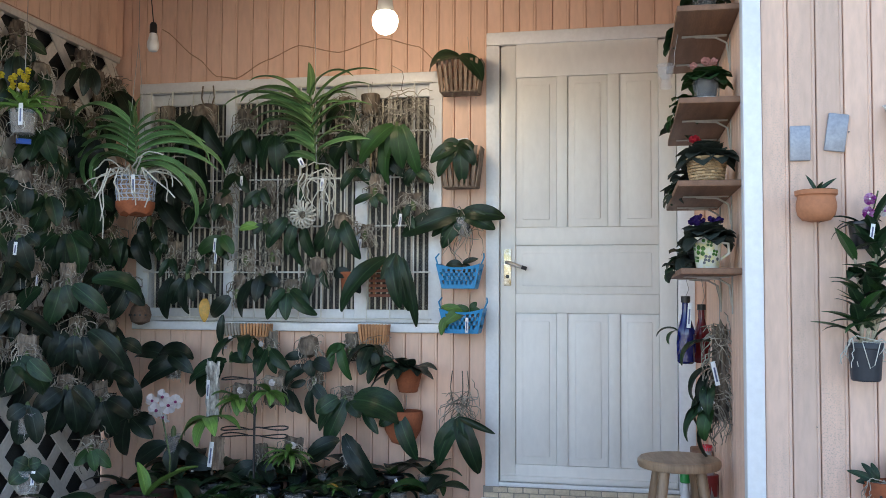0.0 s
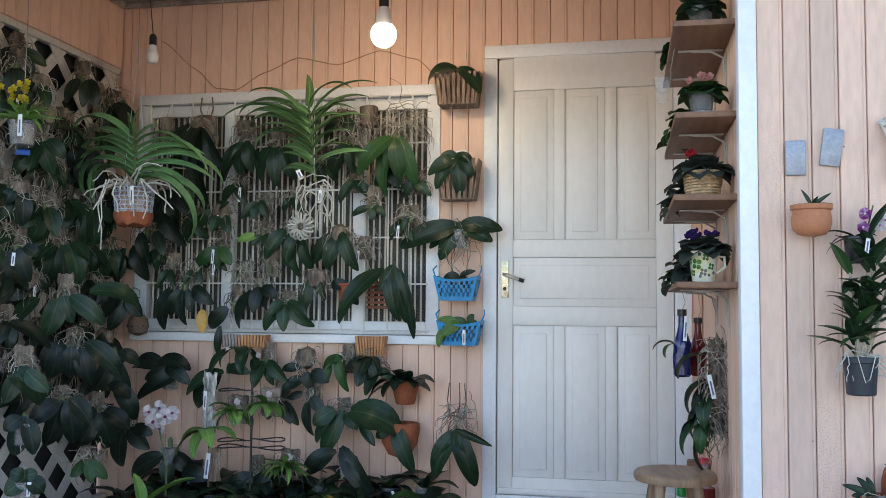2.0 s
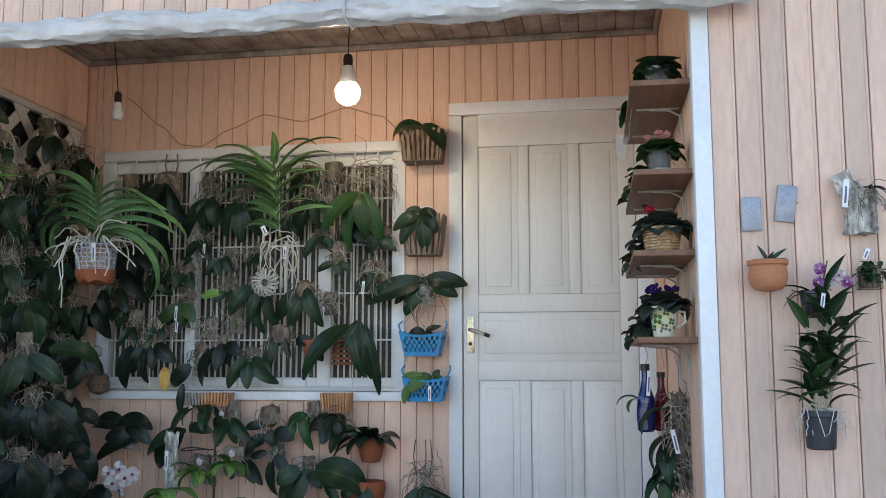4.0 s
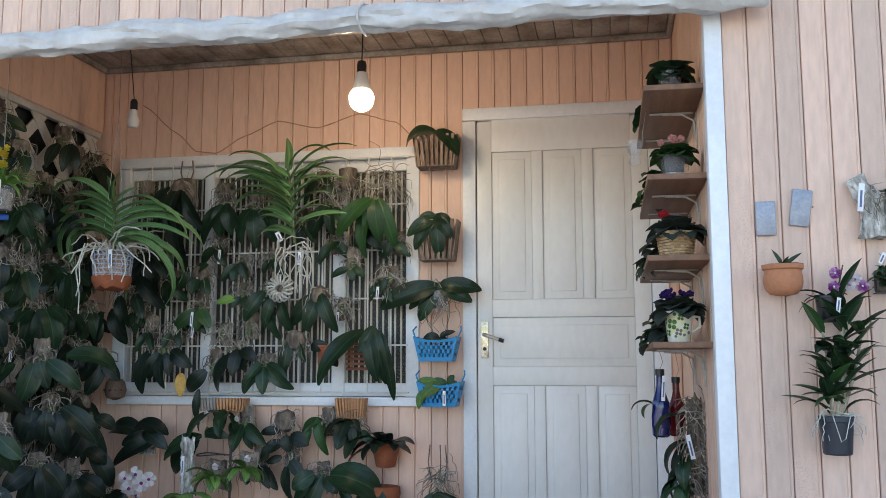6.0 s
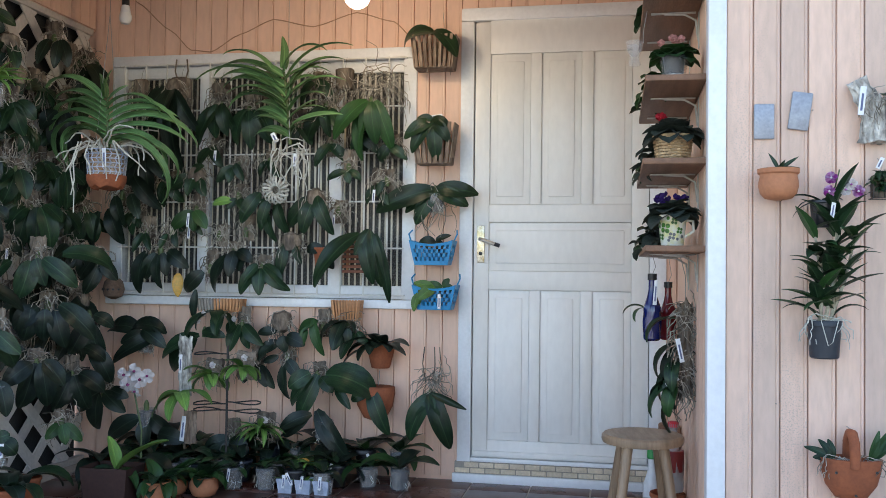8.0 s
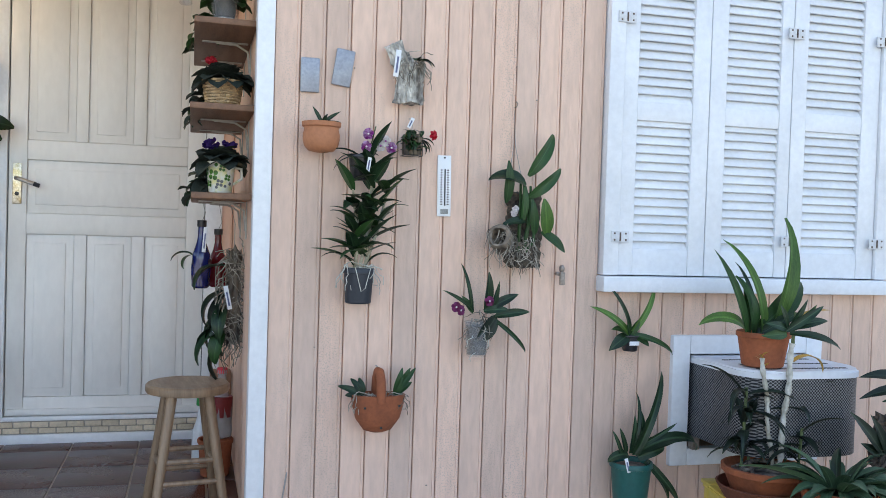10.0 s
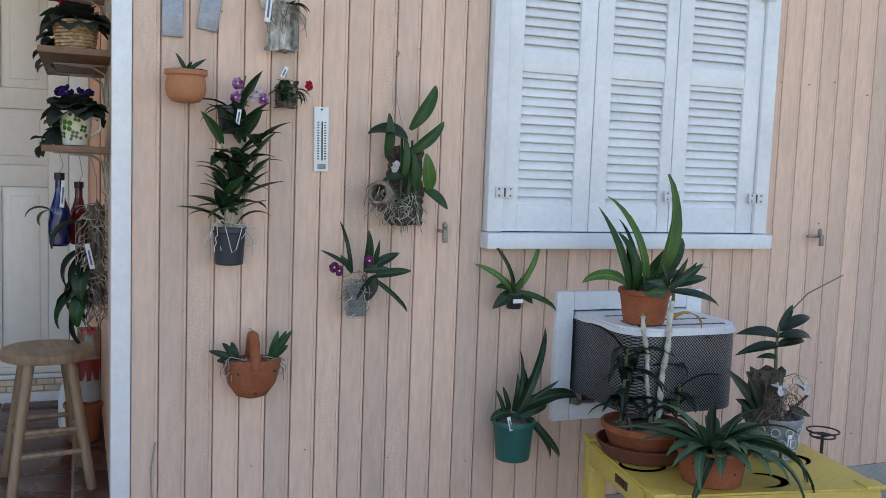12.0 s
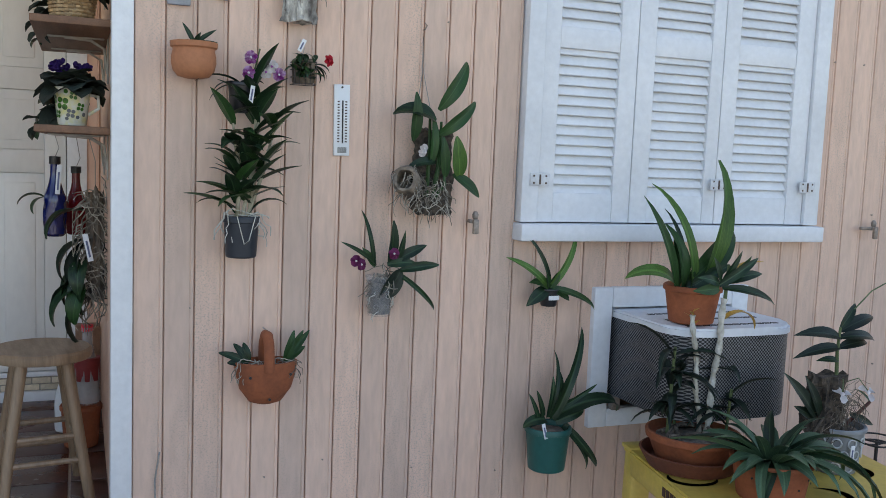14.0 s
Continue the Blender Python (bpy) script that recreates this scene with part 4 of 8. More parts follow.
KIT["ovate", "downy"] = [blade("leaf", ovate, b, 0.25, 0.02, LEAFP, 6, 0.10, ar=0.8) for b in (40, 70, 100)]
KIT["ovate", "mid"] = [blade("leaf", ovate, b, 0.25, 0.02, LEAFM, 6, 0.10, ar=0.8) for b in (40, 70, 100)]
KIT["ovate", "dark"] = [blade("leaf", ovate, b, 0.25, 0.02, LEAF, 6, 0.10, ar=0.8) for b in (40, 70, 100)]


def add_leaf(parent, p, az, el, length, width, kind="broad", tone="dark", v=None, roll=None, label=""):
    """One leaf at p; az: its heading on plan (0 along +x, -90 out of the wall), el: how steeply it starts."""
    kit = KIT[kind, tone]
    me, ar = kit[(rng.randrange(len(kit)) if v is None else v) % len(kit)]
    r = rng.uniform(-14, 14) if roll is None else roll
    m = Matrix.Translation(p) @ Matrix.Rotation(radians(az), 4, 'Z') @ Matrix.Rotation(radians(-el), 4, 'Y') @ Matrix.Rotation(radians(r), 4, 'X') @ Matrix.Diagonal((length, width / ar, length, 1))
    return piece("leaf", me, parent, m, label)


def hang_leaf(parent, p, phi, length, width, kind="broad", tone="dark", v=None, out=25.0, lift=0.45, roll=0.0):
    """A leaf against a wall, its upper face turned out: phi is its way in the wall's plane (0 right, -90 down), out how far it starts off the wall."""
    kit = KIT[kind, tone]
    me, ar = kit[(rng.randrange(len(kit)) if v is None else v) % len(kit)]
    f, o = radians(phi), radians(out)
    d = Vector((math.cos(f) * math.cos(o), -math.sin(o), math.sin(f) * math.cos(o)))
    n = Vector((0, -1, lift))
    n = (n - d * n.dot(d)).normalized()
    y = n.cross(d)
    m = Matrix.Translation(p) @ Matrix(((d.x, y.x, n.x, 0), (d.y, y.y, n.y, 0), (d.z, y.z, n.z, 0), (0, 0, 0, 1))) @ Matrix.Rotation(radians(roll), 4, 'X') @ Matrix.Diagonal((length, width / ar, length, 1))
    return piece("leaf", me, parent, m)


def hang(parent, p, specs, tone="dark", lift=0.35):
    """Leaves told one by one: (way in the wall's plane, length, width, start off the wall)."""
    for phi, ln, w, out in specs:
        hang_leaf(parent, (p[0] + rng.uniform(-0.006, 0.006), p[1], p[2] + rng.uniform(-0.006, 0.006)), phi, ln, w, "broad", tone, 1 if out > 20 else 0, out, lift, rng.uniform(-10, 10))


def root_tangle(bm, n, spread, drop, r=0.0028, seed=0, up=0.3):
    """Curly aerial roots that start near the origin and wander."""
    g = random.Random(seed)
    for _ in range(n):
        p = Vector((g.uniform(-1, 1) * spread[0], g.uniform(-1, 1) * spread[1], g.uniform(-0.6, 1) * spread[2]))
        d = Vector((g.uniform(-1, 1), g.uniform(-1, 0.4), g.uniform(-1, up))).normalized()
        step = drop / 7
        pts = [p.copy()]
        for k in range(7):
            d = (d + Vector((g.uniform(-1, 1), g.uniform(-0.7, 0.7), g.uniform(-0.9, 0.5))) * 0.75).normalized()
            d.y *= 0.6
            p = p + d * step
            p.x = max(-spread[0] * 1.7, min(spread[0] * 1.7, p.x))
            p.y = max(-spread[1] * 1.5, min(spread[1] * 1.5, p.y))
            pts.append(p.copy())
        tube(bm, pts, r * g.uniform(0.7, 1.2), 4, r * 0.5)


TANGLES = {}


def tangle(parent, p, size=(0.05, 0.03, 0.05), n=28, drop=0.14, mt=None, seed=0, label="", r=0.0028):
    key = (size, n, drop, seed % 4, (mt or ROOT).name)
    if key not in TANGLES:
        bm = bmesh.new()
        root_tangle(bm, n, size, drop, r, seed % 4)
        TANGLES[key] = mesh_of("root_tangle", bm, mt or ROOT)
    return tagged(piece("root_tangle", TANGLES[key], parent, Matrix.Translation(p), label), kind="stuff")


def tag_on(parent, p, h=0.06, w=0.014, tilt=4.0):
    bm = bmesh.new()
    box(bm, -w / 2, w / 2, -0.001, 0.001, -h, 0, 0.0006)
    t = part("name_tag", bm, TAG, parent, "white plastic plant tag")
    t.matrix_basis = Matrix.Translation(p) @ Matrix.Rotation(radians(tilt), 4, 'Y')
    b = boxpart("ink_bar", (-w * 0.18, w * 0.18, -0.0018, -0.0009, -h * 0.85, -h * 0.25), TAGINK, t, 0)
    return t


def wire_hook(parent, a, b, r=0.0012):
    bm = bmesh.new()
    tube(bm, [a, ((a[0] + b[0]) / 2 + 0.006, a[1], (a[2] + b[2]) / 2), b], r, 5)
    return part("hanging_wire", bm, WIREG, parent)


def bark_slab(parent, p, w, h, t=0.03, mt=None, seed=0, name="bark_mount"):
    """A rough split piece of wood."""
    bm = bmesh.new()
    g = random.Random(seed)
    rows, cols = 18, 24
    ph = g.uniform(0, 60)
    rings = []
    for i in range(rows + 1):
        z = -h / 2 + h * i / rows
        ring = []
        for k in range(cols):
            a = 2 * math.pi * k / cols
            q = 1 + 0.16 * math.sin(k * 2.4 + ph + i * 0.25) + 0.26 * noise.noise(Vector((math.cos(a) * 2 + ph, math.sin(a) * 2, z * 24))) + 0.16 * noise.noise(Vector((math.cos(a) * 7 + ph, math.sin(a) * 7, z * 70)))
            ring.append(bm.verts.new((math.cos(a) * w / 2 * q, math.sin(a) * t / 2 * q, z + (0.13 * h * noise.noise(Vector((k * 0.7 + ph, i * 0.5, 1.3))) if i in (0, rows) else g.uniform(-1, 1) * h * 0.02))))
        rings.append(ring)
    for a, b in zip(rings, rings[1:]):
        for k in range(cols):
            bm.faces.new((a[k], a[(k + 1) % cols], b[(k + 1) % cols], b[k]))
    bm.faces.new(rings[0][::-1])
    bm.faces.new(rings[-1])
    ob = part(name, bm, mt or BARK, parent, smooth=False)
    ob.matrix_basis = Matrix.Translation(p)
    return ob


def pot(parent, p, r, h, mt, taper=0.75, rim=0.12, segs=22, name="pot", label=""):
    """A flower pot with a thick rim, hollow at the top; p is the middle of its base."""
    bm = bmesh.new()
    rb = r * taper
    hr = h * (1 - rim)
    lathe(bm, [(rb * 0.9, 0.0), (rb, 0.004), (r * 0.93, hr), (r, hr + 0.002), (r, h - 0.003), (r * 0.97, h), (r * 0.88, h - 0.002), (r * 0.84, h * 0.82), (r * 0.5, h * 0.80)], segs, p)
    return part(name, bm, mt, parent, label)


def soil(parent, p, r, mt=None):
    bm = bmesh.new()
    lathe(bm, [(r, 0), (r * 0.9, 0.006), (r * 0.5, 0.012), (r * 0.1, 0.012)], 14, p)
    for v in bm.verts:
        v.co += Vector((0, 0, 0.004 * noise.noise(v.co * 90)))
    return part("bark_filling", bm, mt or BARK, parent)


def clear_pot(parent, p, r, h):
    """A clear orchid pot, roots and bark showing through it."""
    bm = bmesh.new()
    lathe(bm, [(r * 0.72, 0.006), (r * 0.8, h * 0.4), (r * 0.88, h * 0.86), (r * 0.3, h * 0.9)], 14, p)
    for v in bm.verts:
        v.co += 0.004 * noise.noise_vector(v.co * 60)
    part("bark_filling", bm, BARK, parent)
    tangle(parent, (p[0], p[1], p[2] + h * 0.5), (r * 0.56, r * 0.56, h * 0.34), 22, 0.07, ROOTW, seed=rng.randrange(4), r=0.0022)
    bm = bmesh.new()
    lathe(bm, [(r * 0.78, 0.0), (r * 0.8, 0.003), (r * 0.98, h - 0.006), (r * 1.04, h - 0.004), (r * 1.04, h), (r * 0.97, h), (r * 0.95, h - 0.01), (r * 0.77, 0.006)], 20, p)
    part("pot", bm, CLEAR, parent, "clear plastic pot")


def phal(pos, label, mount="bark", n=4, size=0.19, tone="dark", spread=75, toward=-90, el=(-25, 20), seed=None, tag=False, group="orchids on the wall", name="orchid_plant",
         leaves=None, wall=None, wide=0.40):
    """A moth orchid hung against a wall, its leaves hanging over the mount; leaves: (heading, rise, length, bend) where they are told apart."""
    th = thing(name, label, "orchid", Matrix.Translation(pos), group)
    s = rng.randrange(1000) if seed is None else seed
    g = random.Random(s)
    if mount == "bark":
        bark_slab(th, (0, 0.03, 0.02), 0.062, 0.13, 0.035, seed=s)
        tangle(th, (0, 0.0, 0.02), (0.034, 0.016, 0.04), 18, 0.10, seed=s)
    elif mount == "roots":
        bark_slab(th, (0, 0.04, 0.0), 0.06, 0.11, 0.025, seed=s)
        tangle(th, (0, 0.005, 0.015), (0.05, 0.025, 0.04), 28, 0.13, seed=s)
    elif mount == "clear":
        clear_pot(th, (0, 0.0, -0.11), 0.048, 0.09)
    elif mount == "moss":
        bm = bmesh.new()
        lathe(bm, [(0.01, -0.055), (0.04, -0.04), (0.05, 0.0), (0.042, 0.035), (0.012, 0.05)], 12)
        for v in bm.verts:
            v.co += 0.012 * noise.noise_vector(v.co * 40 + Vector((s, 0, 0)))
        part("moss_ball", bm, BARK, th)
        tangle(th, (0, 0, 0), (0.045, 0.035, 0.04), 34, 0.13, seed=s)
    if leaves is None:
        leaves = []
        for i in range(n):
            a = toward + (i - (n - 1) / 2) * (2 * spread / max(1, n - 1)) + g.uniform(-12, 12)
            leaves.append((a, g.uniform(*el), size * g.uniform(0.75, 1.12), g.randrange(4)))
    for a, e, ln, v in leaves:
        ra = radians(a)
        phi = math.degrees(math.atan2(-abs(math.sin(ra)) * 1.1 + 0.55 * math.sin(radians(e)) - 0.40, math.cos(ra)))
        hang_leaf(th, (g.uniform(-0.008, 0.008), -0.012, g.uniform(-0.005, 0.012)), phi + g.uniform(-6, 6), ln * 1.06, ln * 1.06 * wide * g.uniform(0.9, 1.1), "broad", tone,
                  (1, 1, 2, 2)[v % 4] if abs(math.cos(ra)) < 0.7 else (0, 1, 1, 2)[v % 4], g.uniform(18, 46), g.uniform(0.2, 0.7), g.uniform(-14, 14))
    bm = bmesh.new()
    lathe(bm, [(0.012, -0.03), (0.014, 0.0), (0.008, 0.018), (0.002, 0.024)], 8)
    part("crown", bm, STEM, th)
    if tag:
        tag_on(th, (g.uniform(-0.03, 0.03), -0.045, -0.02), g.uniform(0.05, 0.075))
    return th


def leaf_to(parent, b, tip, w, arch, tone, y=-0.02, kind="broad"):
    """One leaf from b to tip in the wall's plane (x, z); arch 0: nearly flat, 1: rounded over, 2: rising and then drooping."""
    dx, dz = tip[0] - b[0], tip[1] - b[1]
    ln, phi = math.hypot(dx, dz), math.degrees(math.atan2(dz, dx))
    p = (b[0], y, b[1])
    if arch == 2:
        side = 1 if dx > 0 else -1
        hang_leaf(parent, p, phi + side * 30, ln * 1.16, w * 1.0, kind, tone, 2, 24, 1.3, side * rng.uniform(0, 14))
    elif arch == 1:
        hang_leaf(parent, p, phi, ln * 1.08, w * 0.80, kind, tone, 1, rng.uniform(26, 36), rng.uniform(0.3, 0.8), rng.uniform(-16, 16))
    else:
        hang_leaf(parent, p, phi, ln * 1.12, w * 0.72, kind, tone, 0 if ln < 0.14 else 1, rng.uniform(14, 30), rng.uniform(0.1, 0.4), rng.uniform(-20, 20))


def leafy(pos, label, mount, tone, *leaves, turn=0, tag=False, group="orchids on the wall"):
    """A moth orchid whose leaves are told one by one: (base x, base z, tip x, tip z, width, arch)."""
    th = phal(pos, label, mount, leaves=(), tag=tag, group=group)
    if turn:
        th.matrix_basis = Matrix.Translation(pos) @ Matrix.Rotation(radians(turn), 4, 'Z')
    for i, (bx, bz, tx, tz, w, arch) in enumerate(leaves):
        leaf_to(th, (bx, bz), (tx, tz), w, arch, tone, -0.016 - 0.007 * ((i * 2) % 5))
    return th


def flower(parent, p, r, mt, n=5, face=-90, tiltup=10, centre=None, name="flower"):
    """A five-petalled bloom that faces a heading."""
    bm = bmesh.new()
    for k in range(n):
        a = 2 * math.pi * k / n + 0.3
        ww = (0.62 if k % 2 else 0.44) if n == 5 else (0.46 if k % 2 else 0.38)
        c = [bm.verts.new((0, 0, 0))]
        pts = [(0.35, ww * 0.7), (0.7, ww), (0.95, ww * 0.55), (1.02, 0.0), (0.95, -ww * 0.55), (0.7, -ww), (0.35, -ww * 0.7)]
        for u, v in pts:
            c.append(bm.verts.new((r * (u * math.cos(a) - v * math.sin(a)), -r * (0.12 + 0.5 * u * (1 - u) - 0.22 * u * u + 0.25 * abs(v) * (k % 2)), r * (u * math.sin(a) + v * math.cos(a)))))
        for i in range(1, 7):
            bm.faces.new((c[0], c[i], c[i + 1]))
    bmesh.ops.solidify(bm, geom=bm.faces[:], thickness=r * 0.04)
    f = part(name, bm, mt, parent)
    f.matrix_basis = Matrix.Translation(p) @ Matrix.Rotation(radians(face + 90), 4, 'Z') @ Matrix.Rotation(radians(tiltup), 4, 'X')
    b2 = bmesh.new()
    lathe(b2, [(r * 0.05, -r * 0.1), (r * 0.2, 0.0), (r * 0.16, r * 0.2), (r * 0.03, r * 0.3)], 8)
    bmesh.ops.rotate(b2, verts=b2.verts, matrix=Euler((radians(90), 0, 0)).to_matrix())
    part("lip", b2, centre or mt, f)
    return f

# ---------------------------------------------------------------- hung on the recessed wall, beside the door
def slat_basket(th, w, d, h, mt, n=7, z0=0.0, wire=True, taper=0.85):
    """A hanging basket of upright slats round a base."""
    for face in range(4):
        m = n if face % 2 == 0 else max(3, int(n * d / w))
        for i in range(m):
            u = (i + 0.5) / m - 0.5
            bm = bmesh.new()
            sw = (w if face % 2 == 0 else d) / m * 0.62
            box(bm, -sw / 2, sw / 2, -0.0035, 0.0035, 0, h, 0.001)
            sl = part("slat", bm, mt, th)
            if face % 2 == 0:
                s = -1 if face == 0 else 1
                sl.matrix_basis = Matrix.Translation((u * w * 0.94, s * d / 2 * taper, z0)) @ Matrix.Rotation(radians(s * -7), 4, 'X') @ Matrix.Rotation(radians(u * 14), 4, 'Y')
            else:
                s = -1 if face == 1 else 1
                sl.matrix_basis = Matrix.Translation((s * w / 2 * 0.97, u * d * 0.9, z0)) @ Matrix.Rotation(radians(90), 4, 'Z') @ Matrix.Rotation(radians(s * 7), 4, 'X')
    boxpart("base", (-w / 2 * 0.96, w / 2 * 0.96, -d / 2 * 0.85, d / 2 * 0.85, z0 - 0.002, z0 + 0.006), mt, th, 0.001)


th = thing("orchid_basket", "dark moth orchid in a brown slatted wooden hanging basket", "orchid", pose(-1.144, 1.355, 1.982), "slatted orchid baskets")
slat_basket(th, 0.185, 0.13, 0.155, SLATW, 8)
tangle(th, (0, 0, 0.08), (0.05, 0.03, 0.05), 20, 0.12, seed=1)
leaf_to(th, (0.0, 0.165), (-0.15, 0.125), 0.115, 2, "dark", -0.05)
leaf_to(th, (0.01, 0.175), (0.155, 0.09), 0.115, 1, "dark", -0.06)
leaf_to(th, (0.0, 0.17), (-0.07, 0.2), 0.05, 1, "dark", -0.02)
wire_hook(th, (0.03, 0.06, 0.15), (0.02, 0.085, 0.30))
th = thing("orchid_basket", "moth orchid with drooping leaves in a tall slatted wooden basket", "orchid", pose(-1.14, 1.355, 1.524), "slatted orchid baskets")
slat_basket(th, 0.165, 0.12, 0.195, SLATW, 6)
hang(th, (0, -0.065, 0.205), ((-158, 0.17, 0.07, 30), (-128, 0.19, 0.07, 28), (-82, 0.205, 0.075, 24), (-48, 0.15, 0.06, 30), (-12, 0.10, 0.055, 30), (170, 0.08, 0.05, 20)))
tag_on(th, (0.045, -0.05, 0.225), 0.055, 0.016, 85)
tangle(th, (0, 0, 0.18), (0.06, 0.03, 0.03), 12, 0.10, seed=2)
th = phal((-1.135, 1.36, 1.40), "large dark moth orchid in a clear pot hung by the door", "clear",
          leaves=())
hang(th, (0, -0.02, 0.0), ((-167, 0.34, 0.105, 24), (-122, 0.20, 0.08, 25), (4, 0.22, 0.085, 22), (-18, 0.19, 0.08, 26), (-60, 0.08, 0.05, 30), (-150, 0.18, 0.07, 12)))
tangle(th, (0, 0, -0.06), (0.06, 0.035, 0.05), 16, 0.20, seed=3)


def blue_basket(pos, label):
    th = thing("plastic_basket", label, "basket", Matrix.Translation(pos), "blue plastic baskets")
    bm = bmesh.new()
    W0, W1, D0, D1, H = 0.080, 0.106, 0.05, 0.066, 0.118
    nx, nz, ny = 16, 6, 9
    for face in range(4):
        cols = nx if face % 2 == 0 else ny
        grid = []
        for j in range(nz + 1):
            v = j / nz
            w, d = W0 + (W1 - W0) * v, D0 + (D1 - D0) * v
            row = []
            for i in range(cols + 1):
                u = i / cols * 2 - 1
                dip = 0.018 * (1 - u * u) * (1 if face % 2 == 0 else 0) * v ** 4
                x, y = ((u * w, -d), (w, u * d), (-u * w, d), (-w, -u * d))[face]
                row.append(bm.verts.new((x, y, H * v - dip)))
            grid.append(row)
        for j in range(nz):
            for i in range(cols):
                if 0 < j < nz - 1 and (i + j) % 2 == 0 and 0 < i < cols - 1:
                    continue
                bm.faces.new((grid[j][i], grid[j][i + 1], grid[j + 1][i + 1], grid[j + 1][i]))
    lo = [bm.verts.new(c) for c in ((-W0, -D0, 0), (W0, -D0, 0), (W0, D0, 0), (-W0, D0, 0))]
    bm.faces.new(lo)
    bmesh.ops.remove_doubles(bm, verts=bm.verts, dist=0.0005)
    bmesh.ops.solidify(bm, geom=bm.faces[:], thickness=0.0025)
    part("body", bm, BLUEP, th)
    for s in (-1, 1):
        bm = bmesh.new()
        tube(bm, [(s * W1, -0.02, H), (s * (W1 + 0.012), -0.01, H + 0.03), (s * (W1 + 0.004), 0.03, H + 0.05)], 0.004, 6)
        part("handle", bm, BLUEP, th)
    soil(th, (0, 0, 0.085), 0.068)
    return th


th = blue_basket((-1.143, 1.36, 1.040), "bright blue pierced plastic basket holding a small orchid")
hang(th, (0.02, -0.03, 0.115), ((172, 0.085, 0.05, 25), (-150, 0.06, 0.04, 40), (-40, 0.07, 0.05, 40), (22, 0.08, 0.03, 20)), "ink")
th = blue_basket((-1.127, 1.36, 0.828), "bright blue pierced plastic basket with a green orchid and white tag")
hang(th, (0.0, -0.045, 0.105), ((-172, 0.12, 0.045, 25), (-150, 0.11, 0.06, 45), (160, 0.10, 0.045, 20)), "olive")
hang(th, (0.04, -0.03, 0.115), ((165, 0.09, 0.04, 30), (60, 0.05, 0.035, 30), (-10, 0.07, 0.035, 35)), "mid")
hang(th, (-0.075, -0.06, 0.075), ((-105, 0.09, 0.04, 20), (-80, 0.06, 0.035, 25)), "olive")
tag_on(th, (0.03, -0.072, 0.075), 0.07, 0.015, 0)

# ---------------------------------------------------------------- hung on the window grille
def log_mount(pos, r, h, label):
    th = thing("wood_log_mount", label, "mount", Matrix.Translation(pos), "log mounts on the grille")
    bm = bmesh.new()
    lathe(bm, [(r * 0.9, -h / 2), (r, -h / 2 + 0.004), (r * 0.96, 0), (r, h / 2 - 0.004), (r * 0.92, h / 2)], 14)
    for v in bm.verts:
        v.co += 0.006 * noise.noise_vector(v.co * 30)
    part("log", bm, BARK, th)
    tangle(th, (0, -0.01, -h * 0.4), (r * 0.9, r * 0.8, 0.06), 26, 0.14, ROOT, seed=3)
    wire_hook(th, (0, 0.0, h / 2), (0.0, 0.03, h / 2 + 0.07))
    return th


log_mount((-2.686, 1.365, 1.93), 0.036, 0.09, "short sawn log mount wired to the window grille")
th = log_mount((-2.461, 1.36, 1.905), 0.052, 0.14, "sawn log mount with bare orchid roots on the grille")
for s in (-1, 1):
    bm = bmesh.new()
    tube(bm, [(s * 0.02, 0, 0.06), (s * 0.035, 0, 0.11), (s * 0.028, 0.0, 0.17)], 0.004, 5)
    part("twig", bm, BARK, th)
log_mount((-2.25, 1.375, 1.91), 0.045, 0.07, "short pale log mount wired to the window grille")
log_mount((-1.60, 1.375, 1.95), 0.045, 0.10, "sawn log mount with tag on the window grille")

leafy((-2.224, 1.330, 1.828), "dark moth orchid on bark hung on the grille", "bark", "dark",
      (-0.01, -0.00, -0.15, -0.17, 0.108, 1), (-0.02, 0.00, -0.03, -0.16, 0.102, 0), (0.02, -0.00, 0.05, -0.15, 0.095, 0), (0.01, 0.00, 0.08, -0.14, 0.076, 0))
leafy((-2.078, 1.330, 1.803), "moth orchid hung behind the great strap-leaved orchid", "bark", "dark",
      (-0.01, 0.00, -0.10, -0.15, 0.132, 0), (0.01, -0.01, 0.04, -0.19, 0.100, 0), (0.04, -0.01, 0.11, -0.17, 0.081, 0), (0.06, -0.00, 0.17, -0.12, 0.081, 1))
leafy((-1.680, 1.330, 1.812), "dark moth orchid behind strap leaves on the grille", "roots", "dark",
      (-0.01, 0.00, -0.11, -0.16, 0.116, 0), (0.03, -0.02, 0.10, -0.13, 0.091, 0), (0.01, -0.01, 0.02, -0.15, 0.079, 0))
th = leafy((-1.447, 1.310, 1.826), "moth orchid with a thick crown of dry roots", "none", "mid",
      (-0.02, -0.02, -0.10, -0.26, 0.108, 0), (-0.01, -0.00, -0.20, -0.15, 0.120, 1), (0.01, -0.01, 0.04, -0.20, 0.111, 0), (0.03, -0.00, 0.12, -0.22, 0.108, 0),
      (-0.00, -0.02, -0.03, -0.15, 0.078, 0))
tangle(th, (0.03, 0.03, 0.09), (0.085, 0.04, 0.07), 60, 0.22, ROOT, seed=2)
leafy((-1.560, 1.330, 1.512), "small orchid on a cork piece", "bark", "dark",
      (-0.01, -0.02, -0.11, -0.05, 0.051, 1), (0.01, -0.02, 0.08, -0.05, 0.051, 1), (0.00, -0.03, 0.02, -0.08, 0.054, 0))
